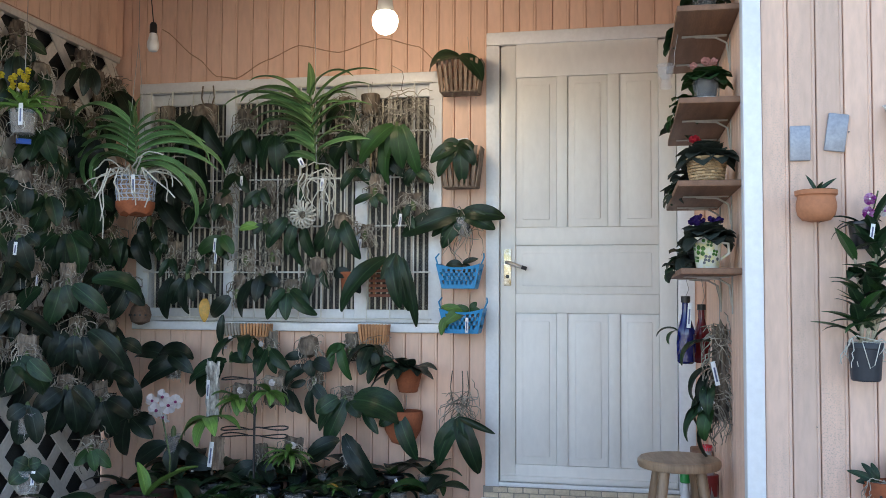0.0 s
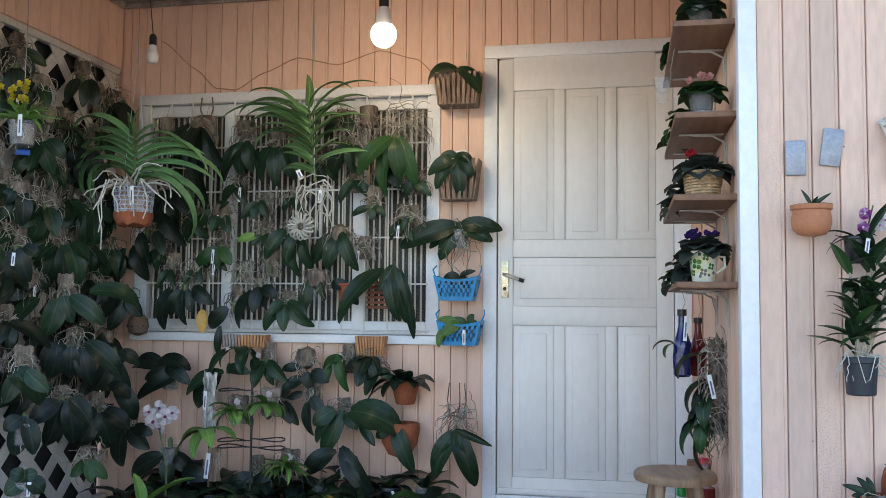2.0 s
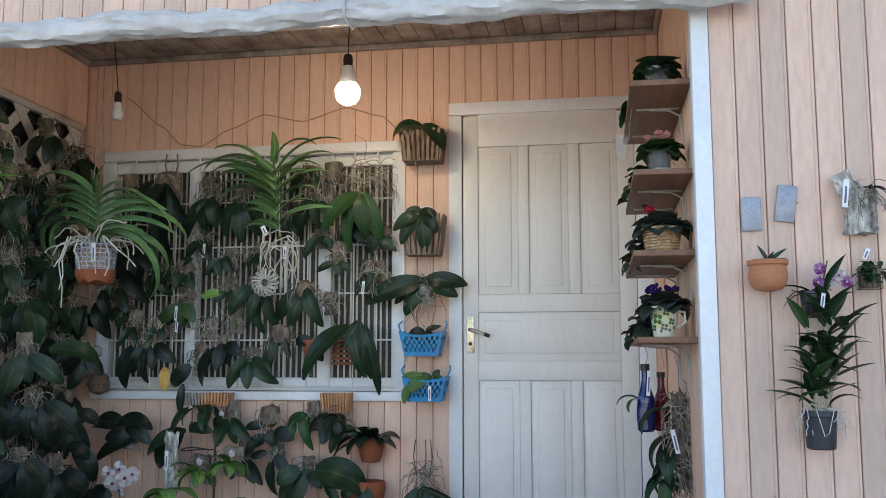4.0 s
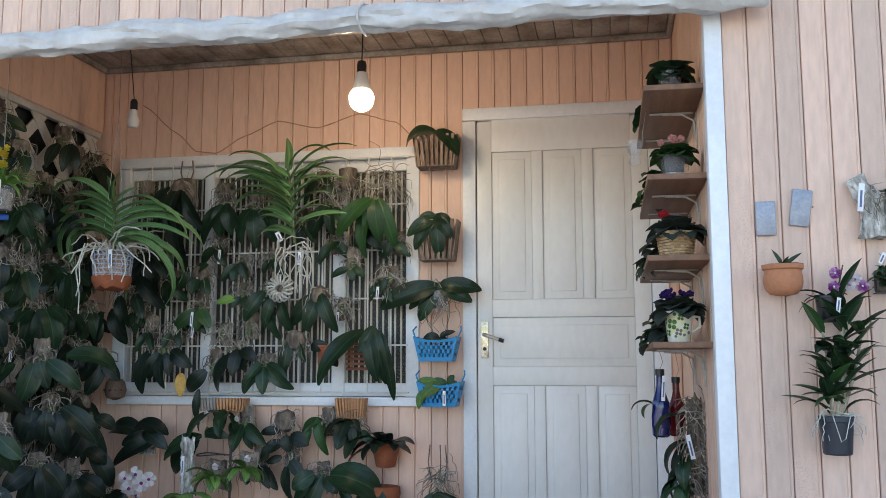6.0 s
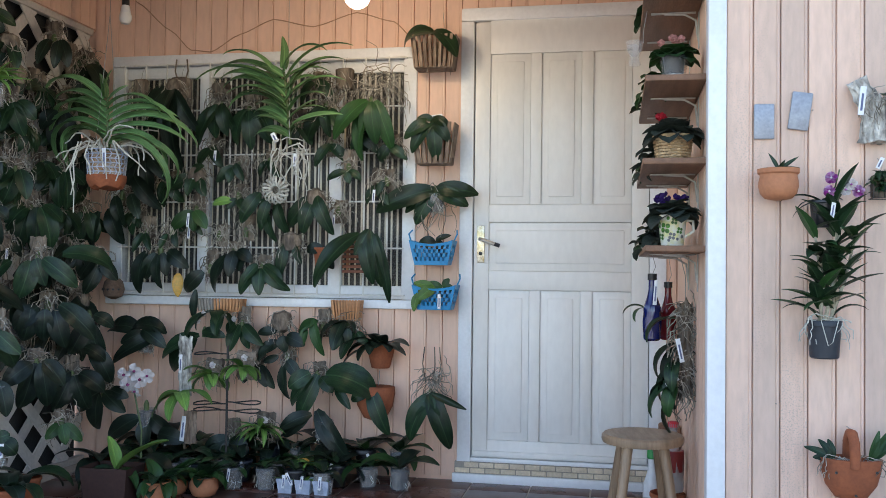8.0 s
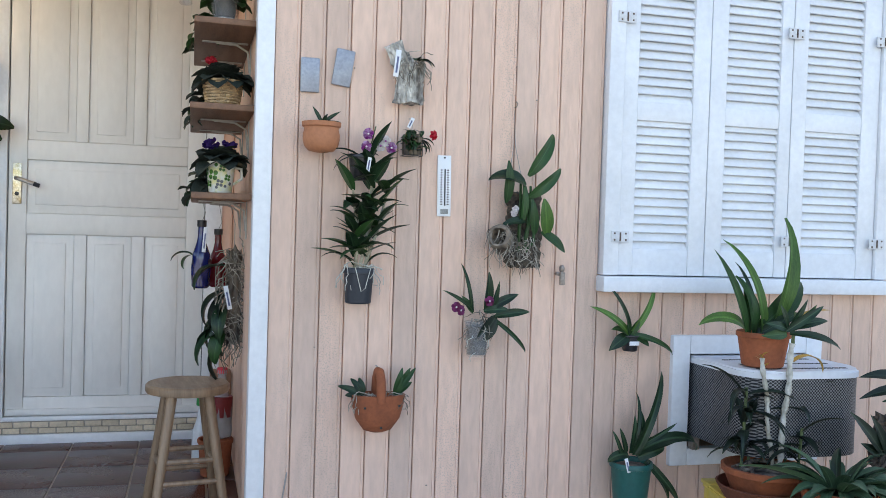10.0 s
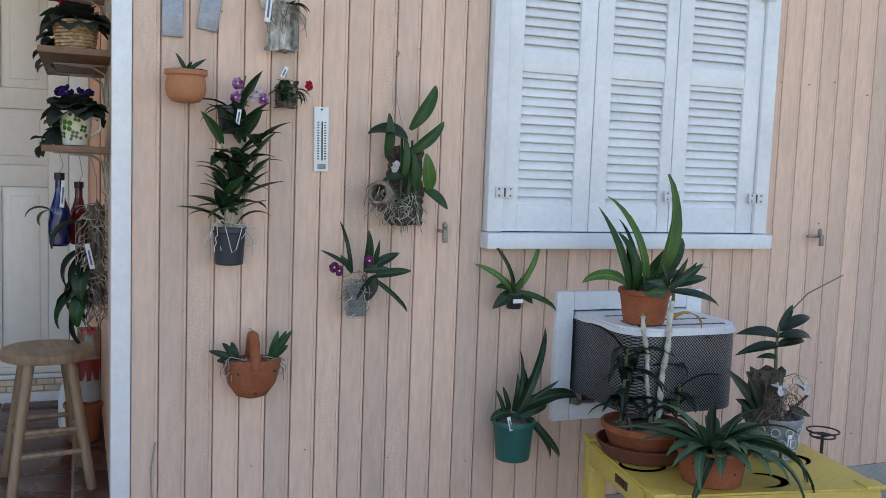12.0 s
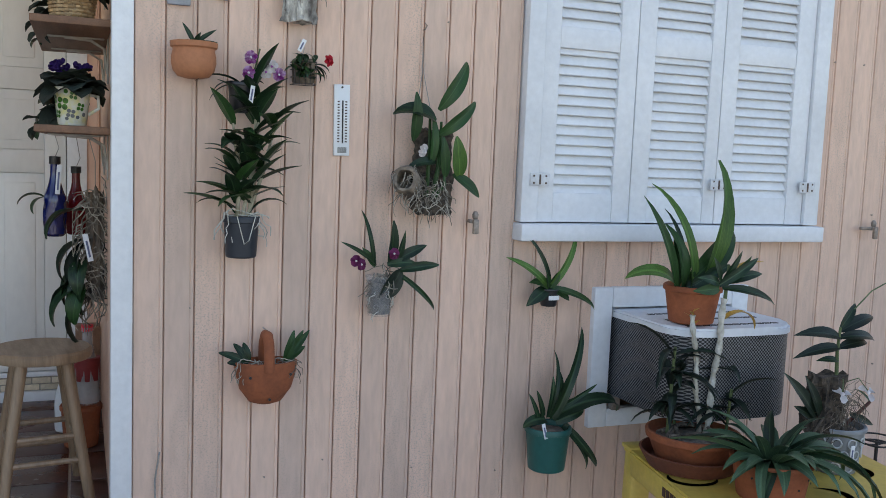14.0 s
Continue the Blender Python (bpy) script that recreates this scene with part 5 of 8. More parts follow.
leafy((-2.128, 1.330, 1.520), "small moth orchid on driftwood with dry roots", "roots", "dark",
      (-0.02, 0.00, -0.10, -0.07, 0.081, 0), (-0.02, -0.01, -0.03, -0.08, 0.069, 0), (0.00, 0.01, 0.04, -0.07, 0.062, 0))
th = leafy((-2.125, 1.330, 1.378), "small orchid with one yellow-green leaf", "roots", "dark",
      (0.01, -0.02, 0.05, -0.08, 0.068, 0), (0.00, -0.02, -0.04, -0.07, 0.056, 0))
leaf_to(th, (-0.02, -0.03), (-0.12, -0.03), 0.06, 1, "bright", -0.04)
leafy((-1.967, 1.330, 1.377), "moth orchid with long hanging leaves on the grille", "roots", "dark",
      (-0.04, 0.01, -0.14, -0.13, 0.105, 0), (-0.02, -0.02, 0.02, -0.23, 0.077, 0), (0.02, -0.02, -0.03, -0.17, 0.080, 0), (0.05, -0.03, 0.08, -0.20, 0.095, 0))
leafy((-1.719, 1.310, 1.356), "moth orchid with spreading dark leaves on the grille", "moss", "dark",
      (-0.01, 0.01, -0.15, -0.13, 0.111, 0), (0.00, -0.01, -0.06, -0.16, 0.114, 0), (0.02, 0.01, 0.09, -0.17, 0.102, 0), (0.01, 0.00, 0.04, -0.10, 0.078, 0))
leafy((-2.146, 1.320, 1.090), "dark moth orchid with a broad leaf over the sill", "roots", "ink",
      (-0.02, -0.01, -0.14, -0.16, 0.115, 0), (0.02, 0.01, 0.01, -0.11, 0.093, 0), (0.04, 0.01, 0.13, -0.02, 0.080, 1), (0.07, 0.00, 0.04, -0.08, 0.086, 0))
leafy((-1.992, 1.320, 1.024), "dark moth orchid hanging over the window sill", "roots", "dark",
      (-0.02, -0.01, -0.12, -0.12, 0.098, 0), (-0.00, -0.01, 0.01, -0.13, 0.095, 0), (0.02, -0.01, 0.14, -0.12, 0.092, 0), (0.02, 0.01, 0.15, -0.05, 0.073, 1),
      (-0.01, 0.01, -0.07, -0.06, 0.074, 0))
leafy((-1.838, 1.320, 1.144), "round moss ball orchid with hanging leaf", "moss", "dark",
      (-0.03, -0.00, -0.04, -0.16, 0.082, 0), (0.02, -0.01, 0.05, -0.10, 0.060, 0))
leafy((-2.529, 1.310, 1.105), "dark moth orchid with drooping leaves at the window foot", "roots", "ink",
      (-0.07, -0.01, -0.13, -0.21, 0.120, 0), (-0.01, -0.02, -0.07, -0.15, 0.096, 0), (0.01, -0.03, 0.00, -0.19, 0.083, 0), (0.05, -0.01, 0.17, -0.08, 0.096, 1),
      (0.03, -0.02, 0.06, -0.12, 0.083, 0))
leafy((-2.270, 1.330, 1.016), "dark orchid leaf hanging by the yellowed leaf", "bark", "ink",
      (-0.03, -0.02, -0.14, -0.12, 0.113, 0), (-0.06, -0.11, -0.07, -0.26, 0.057, 0))
leafy((-2.479, 1.330, 1.922), "dark hanging moth orchid by the window corner", "moss", "ink",
      (-0.01, 0.01, 0.01, -0.41, 0.150, 0), (0.01, 0.00, -0.08, -0.22, 0.117, 1), (0.02, -0.02, 0.13, -0.23, 0.111, 0), (-0.02, -0.00, -0.16, -0.11, 0.111, 1))
leafy((-2.352, 1.330, 1.478), "dark moth orchid on a moss mount with tag", "moss", "dark",
      (-0.00, -0.01, -0.14, -0.06, 0.089, 1), (0.02, -0.02, 0.07, -0.10, 0.086, 0), (-0.00, -0.02, -0.02, -0.10, 0.076, 0), (-0.02, 0.01, 0.04, 0.06, 0.064, 1), tag=True)
leafy((-2.349, 1.330, 1.306), "bark-mounted orchid with three drooping leaves", "bark", "mid",
      (-0.01, -0.01, -0.12, -0.10, 0.095, 0), (-0.01, -0.01, -0.00, -0.10, 0.089, 0), (0.01, -0.01, 0.08, -0.08, 0.092, 0), tag=True)
leafy((-2.740, 1.300, 1.381), "dark moth orchid hung beside the window frame", "roots", "ink",
      (-0.06, -0.07, 0.01, -0.24, 0.125, 0), (-0.02, -0.01, 0.02, -0.15, 0.099, 0), (-0.10, -0.09, -0.17, -0.26, 0.119, 0), (0.06, -0.00, 0.13, -0.11, 0.091, 0),
      (0.08, 0.09, 0.21, -0.07, 0.117, 0))
leafy((-2.635, 1.340, 1.593), "dark moth orchid behind the net basket", "bark", "ink",
      (-0.01, 0.00, -0.09, -0.21, 0.125, 0), (0.01, -0.00, 0.06, -0.21, 0.118, 0), (0.03, -0.00, 0.14, -0.15, 0.098, 0), (-0.03, -0.01, -0.16, -0.13, 0.099, 1))
leafy((-2.620, 1.330, 1.186), "small orchid on bark at the window foot", "bark", "dark",
      (-0.01, 0.00, -0.05, -0.09, 0.059, 0), (0.01, 0.00, 0.05, -0.08, 0.058, 0))
leafy((-2.479, 1.330, 1.192), "bark mount with dry roots and a small leaf", "roots", "dark",
      (-0.02, -0.01, -0.05, -0.08, 0.051, 0), (0.02, -0.01, 0.05, -0.07, 0.051, 0))
leafy((-1.369, 1.330, 1.446), "bark mount with dry roots before the panes", "roots", "dark",
      (-0.01, -0.00, -0.04, -0.07, 0.047, 0))
for i, (x, z, n) in enumerate(((-2.60, 1.78, 3), (-2.40, 1.25, 2), (-2.24, 1.18, 0), (-2.10, 1.20, 0), (-1.98, 1.55, 2), (-2.28, 1.62, 2), (-1.66, 1.62, 2), (-1.50, 1.68, 3), (-1.36, 1.62, 2), (-1.42, 1.42, 2),
                               (-2.70, 1.30, 3), (-2.72, 1.55, 3), (-1.84, 1.72, 3), (-1.62, 1.30, 0), (-2.52, 1.45, 3), (-2.02, 1.92, 0), (-1.74, 1.94, 2))):
    phal((x, 1.365, z), ("bark slab wound with dry roots on the grille", "small dark orchid on driftwood before the window", "root-covered mount wired to the grille")[i % 3], ("bark", "roots", "roots")[i % 3], n, 0.13, "dark", 60, tag=i % 4 == 1, leaves=() if n == 0 else None)
th = thing("fallen_leaf", "yellowed orchid leaf hanging below the window plants", "leaf", pose(-2.45, 1.345, 0.985))
add_leaf(th, (0, 0, 0), -70, -70, 0.12, 0.055, "broad", "yellow", 0, 0)
th = thing("potted_orchid", "dark moth orchid lying over a small terracotta pot", "orchid", pose(-1.69, 1.365, 1.02))
pot(th, (0, 0, 0), 0.056, 0.10, TERRA)
hang(th, (0.0, -0.03, 0.10), ((175, 0.10, 0.06, 25), (-60, 0.12, 0.06, 30)), "ink")
SLATR = mat("red_brown_rack_slat", (0.26, 0.095, 0.055), 0.7, 0.15, 9, 70, 0.3, obj=0.12)
th = thing("orchid_rack", "terracotta slatted wall rack with long-leaved moth orchid", "orchid", pose(-1.52, 1.375, 0.998))
for i in range(7):
    boxpart("slat", (-0.078, 0.078, -0.008, 0.004, i * 0.024, i * 0.024 + 0.014), SLATR, th, 0.002)
for s in (-0.062, 0.055):
    boxpart("upright", (s, s + 0.012, 0.004, 0.012, 0, 0.165), SLATO, th, 0.001)
for i, leaf in enumerate(((0.02, 0.19, -0.26, 0.01, 0.135, 1), (0.05, 0.19, 0.09, -0.04, 0.105, 0), (0.08, 0.2, 0.15, -0.05, 0.09, 0), (0.1, 0.19, 0.21, -0.12, 0.075, 0), (0.07, 0.21, 0.02, 0.09, 0.08, 0))):
    leaf_to(th, leaf[:2], leaf[2:4], leaf[4], leaf[5], "dark", -0.05 - 0.008 * (i % 3))
bm = bmesh.new()
lathe(bm, [(0.01, 0), (0.045, 0.015), (0.055, 0.05), (0.045, 0.09), (0.03, 0.105)], 16)
th = thing("clay_ball_pot", "round brown clay hanging pot with holes", "pot", pose(-2.79, 1.32, 0.85))
part("body", bm, mat("weathered_clay", (0.15, 0.095, 0.065), 0.9, 0.2, 18, 90, 0.3), th)
for k in range(5):
    b2 = bmesh.new()
    lathe(b2, [(0.006, 0), (0.006, 0.004)], 8)
    o = part("hole", b2, BLACK, th)
    a = radians(-90 + (k - 2) * 28)
    o.matrix_basis = Matrix.Translation((0.053 * math.cos(a), 0.053 * math.sin(a), 0.05)) @ Matrix.Rotation(a, 4, 'Z') @ Matrix.Rotation(radians(90), 4, 'Y')

# ---------------------------------------------------------------- the two great strap-leaved orchids
def strap_to(th, bx, bz, tx, tz, v, w=0.054):
    """A channelled strap leaf in the plane of the fan; v: how far it bends over."""
    bend, short = ((35, 0.985), (75, 0.925), (115, 0.82), (150, 0.72))[v]
    dx, dz = tx - bx, tz - bz
    side = 1 if dx > 0 else -1
    el = math.degrees(math.atan2(dz, abs(dx))) + 0.44 * bend
    az = (0 if side > 0 else 180) - side * rng.uniform(4, 26)
    add_leaf(th, (bx, -0.004 * side, bz), az, el, math.hypot(dx, dz) / short * 1.04, w * rng.uniform(0.9, 1.12), "strap", "vanda", v, side * rng.uniform(22, 52))


def vanda(pos, label, h, lean):
    th = thing("vanda_orchid", label, "orchid", Matrix.Translation(pos), "hanging strap-leaved orchids")
    bm = bmesh.new()
    tube(bm, [(0, 0.01, -0.02), (lean * 0.4, 0.01, h * 0.5), (lean, 0.01, h)], 0.009, 8, 0.005)
    part("stem", bm, STEM, th)
    return th


th = vanda((-1.791, 1.13, 1.618), "large strap-leaved hanging orchid with bare pale roots", 0.34, -0.04)
for leaf in ((-0.04, 0.34, -0.06, 0.50, 0), (-0.08, 0.32, -0.35, 0.43, 1), (-0.06, 0.30, -0.44, 0.33, 1), (-0.06, 0.27, -0.44, 0.29, 1), (-0.05, 0.24, -0.38, 0.27, 1), (-0.04, 0.22, -0.40, 0.24, 1), (-0.03, 0.18, -0.31, 0.23, 1),
             (-0.02, 0.15, -0.30, 0.19, 1), (-0.02, 0.12, -0.29, 0.17, 2), (-0.01, 0.09, -0.24, 0.12, 1), (-0.01, 0.06, -0.20, 0.10, 1), (0.0, 0.02, -0.18, 0.01, 1)):
    strap_to(th, *leaf)
for leaf in ((-0.03, 0.32, 0.16, 0.45, 2), (-0.02, 0.29, 0.28, 0.45, 1), (-0.01, 0.25, 0.25, 0.38, 1), (-0.01, 0.21, 0.19, 0.37, 1), (0.0, 0.18, 0.13, 0.29, 0), (0.0, 0.14, 0.16, 0.22, 1), (0.0, 0.10, 0.14, 0.18, 0), (0.01, 0.07, 0.28, 0.09, 0), (0.01, 0.03, 0.11, 0.09, 1)):
    strap_to(th, *leaf)
for i in range(13):
    u = 0.06 + 0.9 * i / 13
    side = 1 if i % 2 else -1
    reach = rng.uniform(0.16, 0.30)
    strap_to(th, -0.04 * u, 0.34 * u, -0.04 * u + side * reach, 0.34 * u + reach * rng.uniform(0.02, 0.42), 1, 0.05)
tangle(th, (0.01, 0, -0.05), (0.05, 0.04, 0.05), 17, 0.24, ROOTW, seed=1, r=0.0040)
bm = bmesh.new()
for k in range(16):
    a = 2 * math.pi * k / 16
    tube(bm, [(-0.065 + (0.042 + 0.022 * math.cos(b)) * math.cos(a + b * 0.12), 0.022 * math.sin(b), -0.235 + (0.042 + 0.022 * math.cos(b)) * math.sin(a + b * 0.12)) for b in [j * 0.9 for j in range(8)]], 0.005, 5)
tagged(part("root_coil", bm, ROOTW, th, "coiled ring of pale roots"), kind="stuff")
tag_on(th, (-0.075, -0.03, 0.03), 0.05, 0.022, -28)
tag_on(th, (0.045, -0.045, -0.07), 0.06, 0.016, 2)
bm = bmesh.new()
tube(bm, [(0, 0, 0.0), (-0.012, 0, 0.5), (-0.015, 0.0, ZC - 1.618)], 0.0015, 5)
part("hanging_wire", bm, WIREG, th)
th = vanda((-2.577, 0.88, 1.554), "strap-leaved hanging orchid in a pale net basket", 0.24, -0.01)
for leaf in ((-0.02, 0.24, -0.05, 0.35, 0), (-0.01, 0.23, 0.0, 0.37, 0), (-0.03, 0.23, -0.38, 0.23, 2), (-0.02, 0.20, -0.31, 0.24, 1), (-0.02, 0.17, -0.24, 0.16, 2), (-0.01, 0.14, -0.39, 0.09, 2), (-0.01, 0.11, -0.37, 0.05, 2),
             (-0.01, 0.08, -0.31, -0.09, 3), (0.0, 0.06, -0.28, -0.14, 3), (0.0, 0.04, -0.19, 0.08, 1), (0.0, 0.03, -0.27, -0.02, 3)):
    strap_to(th, *leaf)
for leaf in ((0.0, 0.22, 0.10, 0.28, 0), (0.0, 0.19, 0.25, 0.16, 2), (0.0, 0.16, 0.34, 0.07, 2), (0.0, 0.13, 0.31, 0.11, 1), (0.01, 0.10, 0.37, -0.04, 2), (0.01, 0.08, 0.35, 0.0, 1), (0.01, 0.06, 0.21, -0.15, 3), (0.01, 0.04, 0.23, -0.25, 3), (0.01, 0.02, 0.25, -0.21, 3)):
    strap_to(th, *leaf)
bm = bmesh.new()
for j in range(7):
    z = -0.012 - j * 0.02
    r = 0.092 - 0.002 * j
    tube(bm, [(r * math.cos(2 * math.pi * k / 20), r * math.sin(2 * math.pi * k / 20), z) for k in range(21)], 0.0028, 4)
for k in range(20):
    a = 2 * math.pi * k / 20
    tube(bm, [((0.092 - 0.002 * j) * math.cos(a + 0.16 * (j % 2)), (0.092 - 0.002 * j) * math.sin(a + 0.16 * (j % 2)), -0.012 - j * 0.02) for j in range(7)], 0.0028, 4)
part("net_basket", bm, PALEBLUE, th, "pale plastic net basket")
bm = bmesh.new()
lathe(bm, [(0.06, -0.165), (0.078, -0.15), (0.082, -0.06), (0.07, -0.02), (0.02, -0.012)], 16)
for v in bm.verts:
    v.co += 0.006 * noise.noise_vector(v.co * 50)
part("coir_filling", bm, mat("brown_coir", (0.30, 0.17, 0.09), 0.95, 0.3, 30, 120, 0.8, second=(0.42, 0.36, 0.30)), th)
bm = bmesh.new()
lathe(bm, [(0.04, -0.185), (0.074, -0.178), (0.088, -0.15), (0.089, -0.125)], 18)
for v in bm.verts:
    a = math.atan2(v.co.y, v.co.x)
    v.co.z += 0.008 * math.cos(a * 7) if v.co.z < -0.16 else 0.0
part("coir_saucer", bm, TERRA, th)
g = random.Random(5)
for s in range(20):
    a = g.uniform(0, 6.28)
    bm = bmesh.new()
    p = Vector((0.05 * math.cos(a), 0.05 * math.sin(a), 0.0))
    pts = [p.copy()]
    d = Vector((math.cos(a), math.sin(a) * 0.6, 0.9))
    for k in range(9):
        d = (d + Vector((math.cos(a) * 0.1 + g.uniform(-0.5, 0.5), g.uniform(-0.3, 0.3), g.uniform(-0.55, 0.1)))).normalized()
        p = p + d * 0.024
        pts.append(p.copy())
    tube(bm, pts, 0.0042, 5, 0.003)
    part("root", bm, ROOTW, th)
for x0, x1, x2, drop in ((-0.085, -0.12, -0.10, 0.30), (0.09, 0.16, 0.25, 0.12), (-0.07, -0.105, -0.115, 0.22), (0.085, 0.12, 0.105, 0.16), (-0.03, -0.05, -0.02, 0.13), (0.02, 0.03, 0.06, 0.15)):
    bm = bmesh.new()
    tube(bm, [(x0 * 0.7, -0.06, 0.0), (x0, -0.095, 0.02), (x1, -0.10, -0.35 * drop), (0.5 * (x1 + x2) + 0.012, -0.10, -0.7 * drop), (x2, -0.098, -drop)], 0.0042, 5, 0.0028)
    part("root", bm, ROOTW, th)
tag_on(th, (0.04, -0.092, -0.01), 0.085, 0.020, -2)
for s in (-1, 1):
    bm = bmesh.new()
    tube(bm, [(s * 0.06, 0, -0.01), (s * 0.03, 0, 0.30), (0, 0, 0.62), (0, 0, ZC - 1.555)], 0.0014, 5)
    part("hanging_wire", bm, WIREG, th)

# ---------------------------------------------------------------- below the window
th = thing("orchid_basket", "grey and orange slatted basket with small white blooms", "orchid", pose(-2.22, 1.36, 0.80), "slatted orchid baskets")
slat_basket(th, 0.22, 0.09, 0.062, SLATO, 13)
for o in th.children:
    if o.name.startswith("slat") and o.matrix_basis.translation.x < -0.02:
        o.data.materials[0] = SLATG
for x, z in ((-0.06, -0.01), (0.05, -0.02), (0.10, -0.035), (-0.09, -0.05)):
    flower(th, (x, -0.075, z), 0.014, WHITEFL, 5)
for a, e, ln, v in ((-160, 0, 0.15, 2), (-100, 0, 0.18, 2), (-60, 10, 0.16, 2), (-10, 5, 0.14, 2), (-130, -20, 0.2, 1)):
    add_leaf(th, (rng.uniform(-0.06, 0.06), -0.05, 0.0), a, e, ln, ln * 0.42, "broad", "dark", v)
th = thing("orchid_basket", "fanned orange slat basket with dark moth orchid", "orchid", pose(-1.571, 1.375, 0.765), "slatted orchid baskets")
slat_basket(th, 0.125, 0.07, 0.10, SLATO, 9)
for a, e, ln, v in ((-150, 0, 0.18, 2), (-100, -20, 0.18, 1), (-30, 10, 0.1, 2)):
    add_leaf(th, (0, -0.045, 0.0), a, e, ln, ln * 0.4, "broad", "ink", v)
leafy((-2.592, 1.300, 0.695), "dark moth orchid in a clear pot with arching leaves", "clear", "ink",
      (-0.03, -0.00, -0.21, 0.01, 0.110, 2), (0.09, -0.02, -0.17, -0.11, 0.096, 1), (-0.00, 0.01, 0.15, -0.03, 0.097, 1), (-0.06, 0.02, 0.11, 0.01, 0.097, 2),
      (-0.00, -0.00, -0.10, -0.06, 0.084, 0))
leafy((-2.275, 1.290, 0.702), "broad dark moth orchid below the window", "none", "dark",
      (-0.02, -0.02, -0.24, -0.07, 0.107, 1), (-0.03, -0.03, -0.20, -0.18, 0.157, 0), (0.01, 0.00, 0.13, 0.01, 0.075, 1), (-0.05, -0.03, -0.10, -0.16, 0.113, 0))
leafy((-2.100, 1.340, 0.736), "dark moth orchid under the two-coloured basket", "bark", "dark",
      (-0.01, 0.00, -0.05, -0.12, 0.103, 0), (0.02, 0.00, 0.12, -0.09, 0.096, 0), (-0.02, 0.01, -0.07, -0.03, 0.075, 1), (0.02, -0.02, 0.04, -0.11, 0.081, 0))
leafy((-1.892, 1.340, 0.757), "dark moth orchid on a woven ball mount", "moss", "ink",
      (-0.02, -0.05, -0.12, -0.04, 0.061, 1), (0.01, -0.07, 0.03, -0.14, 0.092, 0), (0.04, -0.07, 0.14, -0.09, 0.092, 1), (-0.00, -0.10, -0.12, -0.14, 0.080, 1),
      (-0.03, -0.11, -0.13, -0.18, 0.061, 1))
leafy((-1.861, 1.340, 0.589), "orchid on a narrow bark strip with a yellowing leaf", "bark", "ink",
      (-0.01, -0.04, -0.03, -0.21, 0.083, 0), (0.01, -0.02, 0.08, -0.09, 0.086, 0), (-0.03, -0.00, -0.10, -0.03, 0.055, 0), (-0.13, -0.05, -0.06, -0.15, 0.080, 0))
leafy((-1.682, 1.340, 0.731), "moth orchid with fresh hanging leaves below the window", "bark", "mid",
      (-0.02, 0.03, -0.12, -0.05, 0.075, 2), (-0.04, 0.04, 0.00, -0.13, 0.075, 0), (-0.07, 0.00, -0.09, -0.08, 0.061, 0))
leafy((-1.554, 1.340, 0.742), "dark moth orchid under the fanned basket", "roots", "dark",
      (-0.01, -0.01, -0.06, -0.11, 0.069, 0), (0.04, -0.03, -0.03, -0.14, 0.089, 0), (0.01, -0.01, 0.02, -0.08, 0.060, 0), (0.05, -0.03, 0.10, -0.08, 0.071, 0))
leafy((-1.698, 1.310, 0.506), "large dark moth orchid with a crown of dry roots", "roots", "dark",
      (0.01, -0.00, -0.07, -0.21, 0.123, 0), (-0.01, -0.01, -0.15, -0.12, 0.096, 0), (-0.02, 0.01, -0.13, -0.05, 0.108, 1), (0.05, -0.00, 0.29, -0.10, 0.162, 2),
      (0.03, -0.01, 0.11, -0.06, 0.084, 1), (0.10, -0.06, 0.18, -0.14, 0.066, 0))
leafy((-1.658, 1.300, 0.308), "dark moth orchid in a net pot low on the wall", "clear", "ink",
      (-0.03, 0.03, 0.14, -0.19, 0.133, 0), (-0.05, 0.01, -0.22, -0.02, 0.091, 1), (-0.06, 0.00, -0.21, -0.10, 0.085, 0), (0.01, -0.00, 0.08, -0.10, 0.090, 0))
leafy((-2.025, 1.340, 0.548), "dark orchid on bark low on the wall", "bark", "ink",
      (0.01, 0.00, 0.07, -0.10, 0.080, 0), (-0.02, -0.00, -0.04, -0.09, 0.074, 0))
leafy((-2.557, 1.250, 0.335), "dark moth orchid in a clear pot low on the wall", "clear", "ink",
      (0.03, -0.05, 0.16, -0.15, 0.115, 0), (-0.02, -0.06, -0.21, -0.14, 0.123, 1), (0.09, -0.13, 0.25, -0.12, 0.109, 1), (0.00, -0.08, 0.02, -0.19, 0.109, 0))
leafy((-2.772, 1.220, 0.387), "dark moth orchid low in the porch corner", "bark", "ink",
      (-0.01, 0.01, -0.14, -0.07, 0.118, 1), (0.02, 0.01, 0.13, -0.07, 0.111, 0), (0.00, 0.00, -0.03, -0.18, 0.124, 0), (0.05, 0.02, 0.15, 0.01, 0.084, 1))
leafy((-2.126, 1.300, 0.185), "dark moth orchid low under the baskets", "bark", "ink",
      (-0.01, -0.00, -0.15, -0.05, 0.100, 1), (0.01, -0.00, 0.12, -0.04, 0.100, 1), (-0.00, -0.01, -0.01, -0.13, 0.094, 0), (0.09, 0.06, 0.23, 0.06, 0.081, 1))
th = thing("potted_orchid", "dark-leaved plant in a terracotta pot hung on the boards", "potted plant", pose(-1.398, 1.375, 0.54))
pot(th, (0, 0, 0), 0.074, 0.115, TERRA, 0.62)
for i in range(13):
    add_leaf(th, (0, -0.01, 0.10), -180 + i * 15 + rng.uniform(-8, 8) if i < 12 else 90, rng.uniform(15, 62), rng.uniform(0.14, 0.20), 0.08, "broad", "ink", rng.randrange(1, 3))
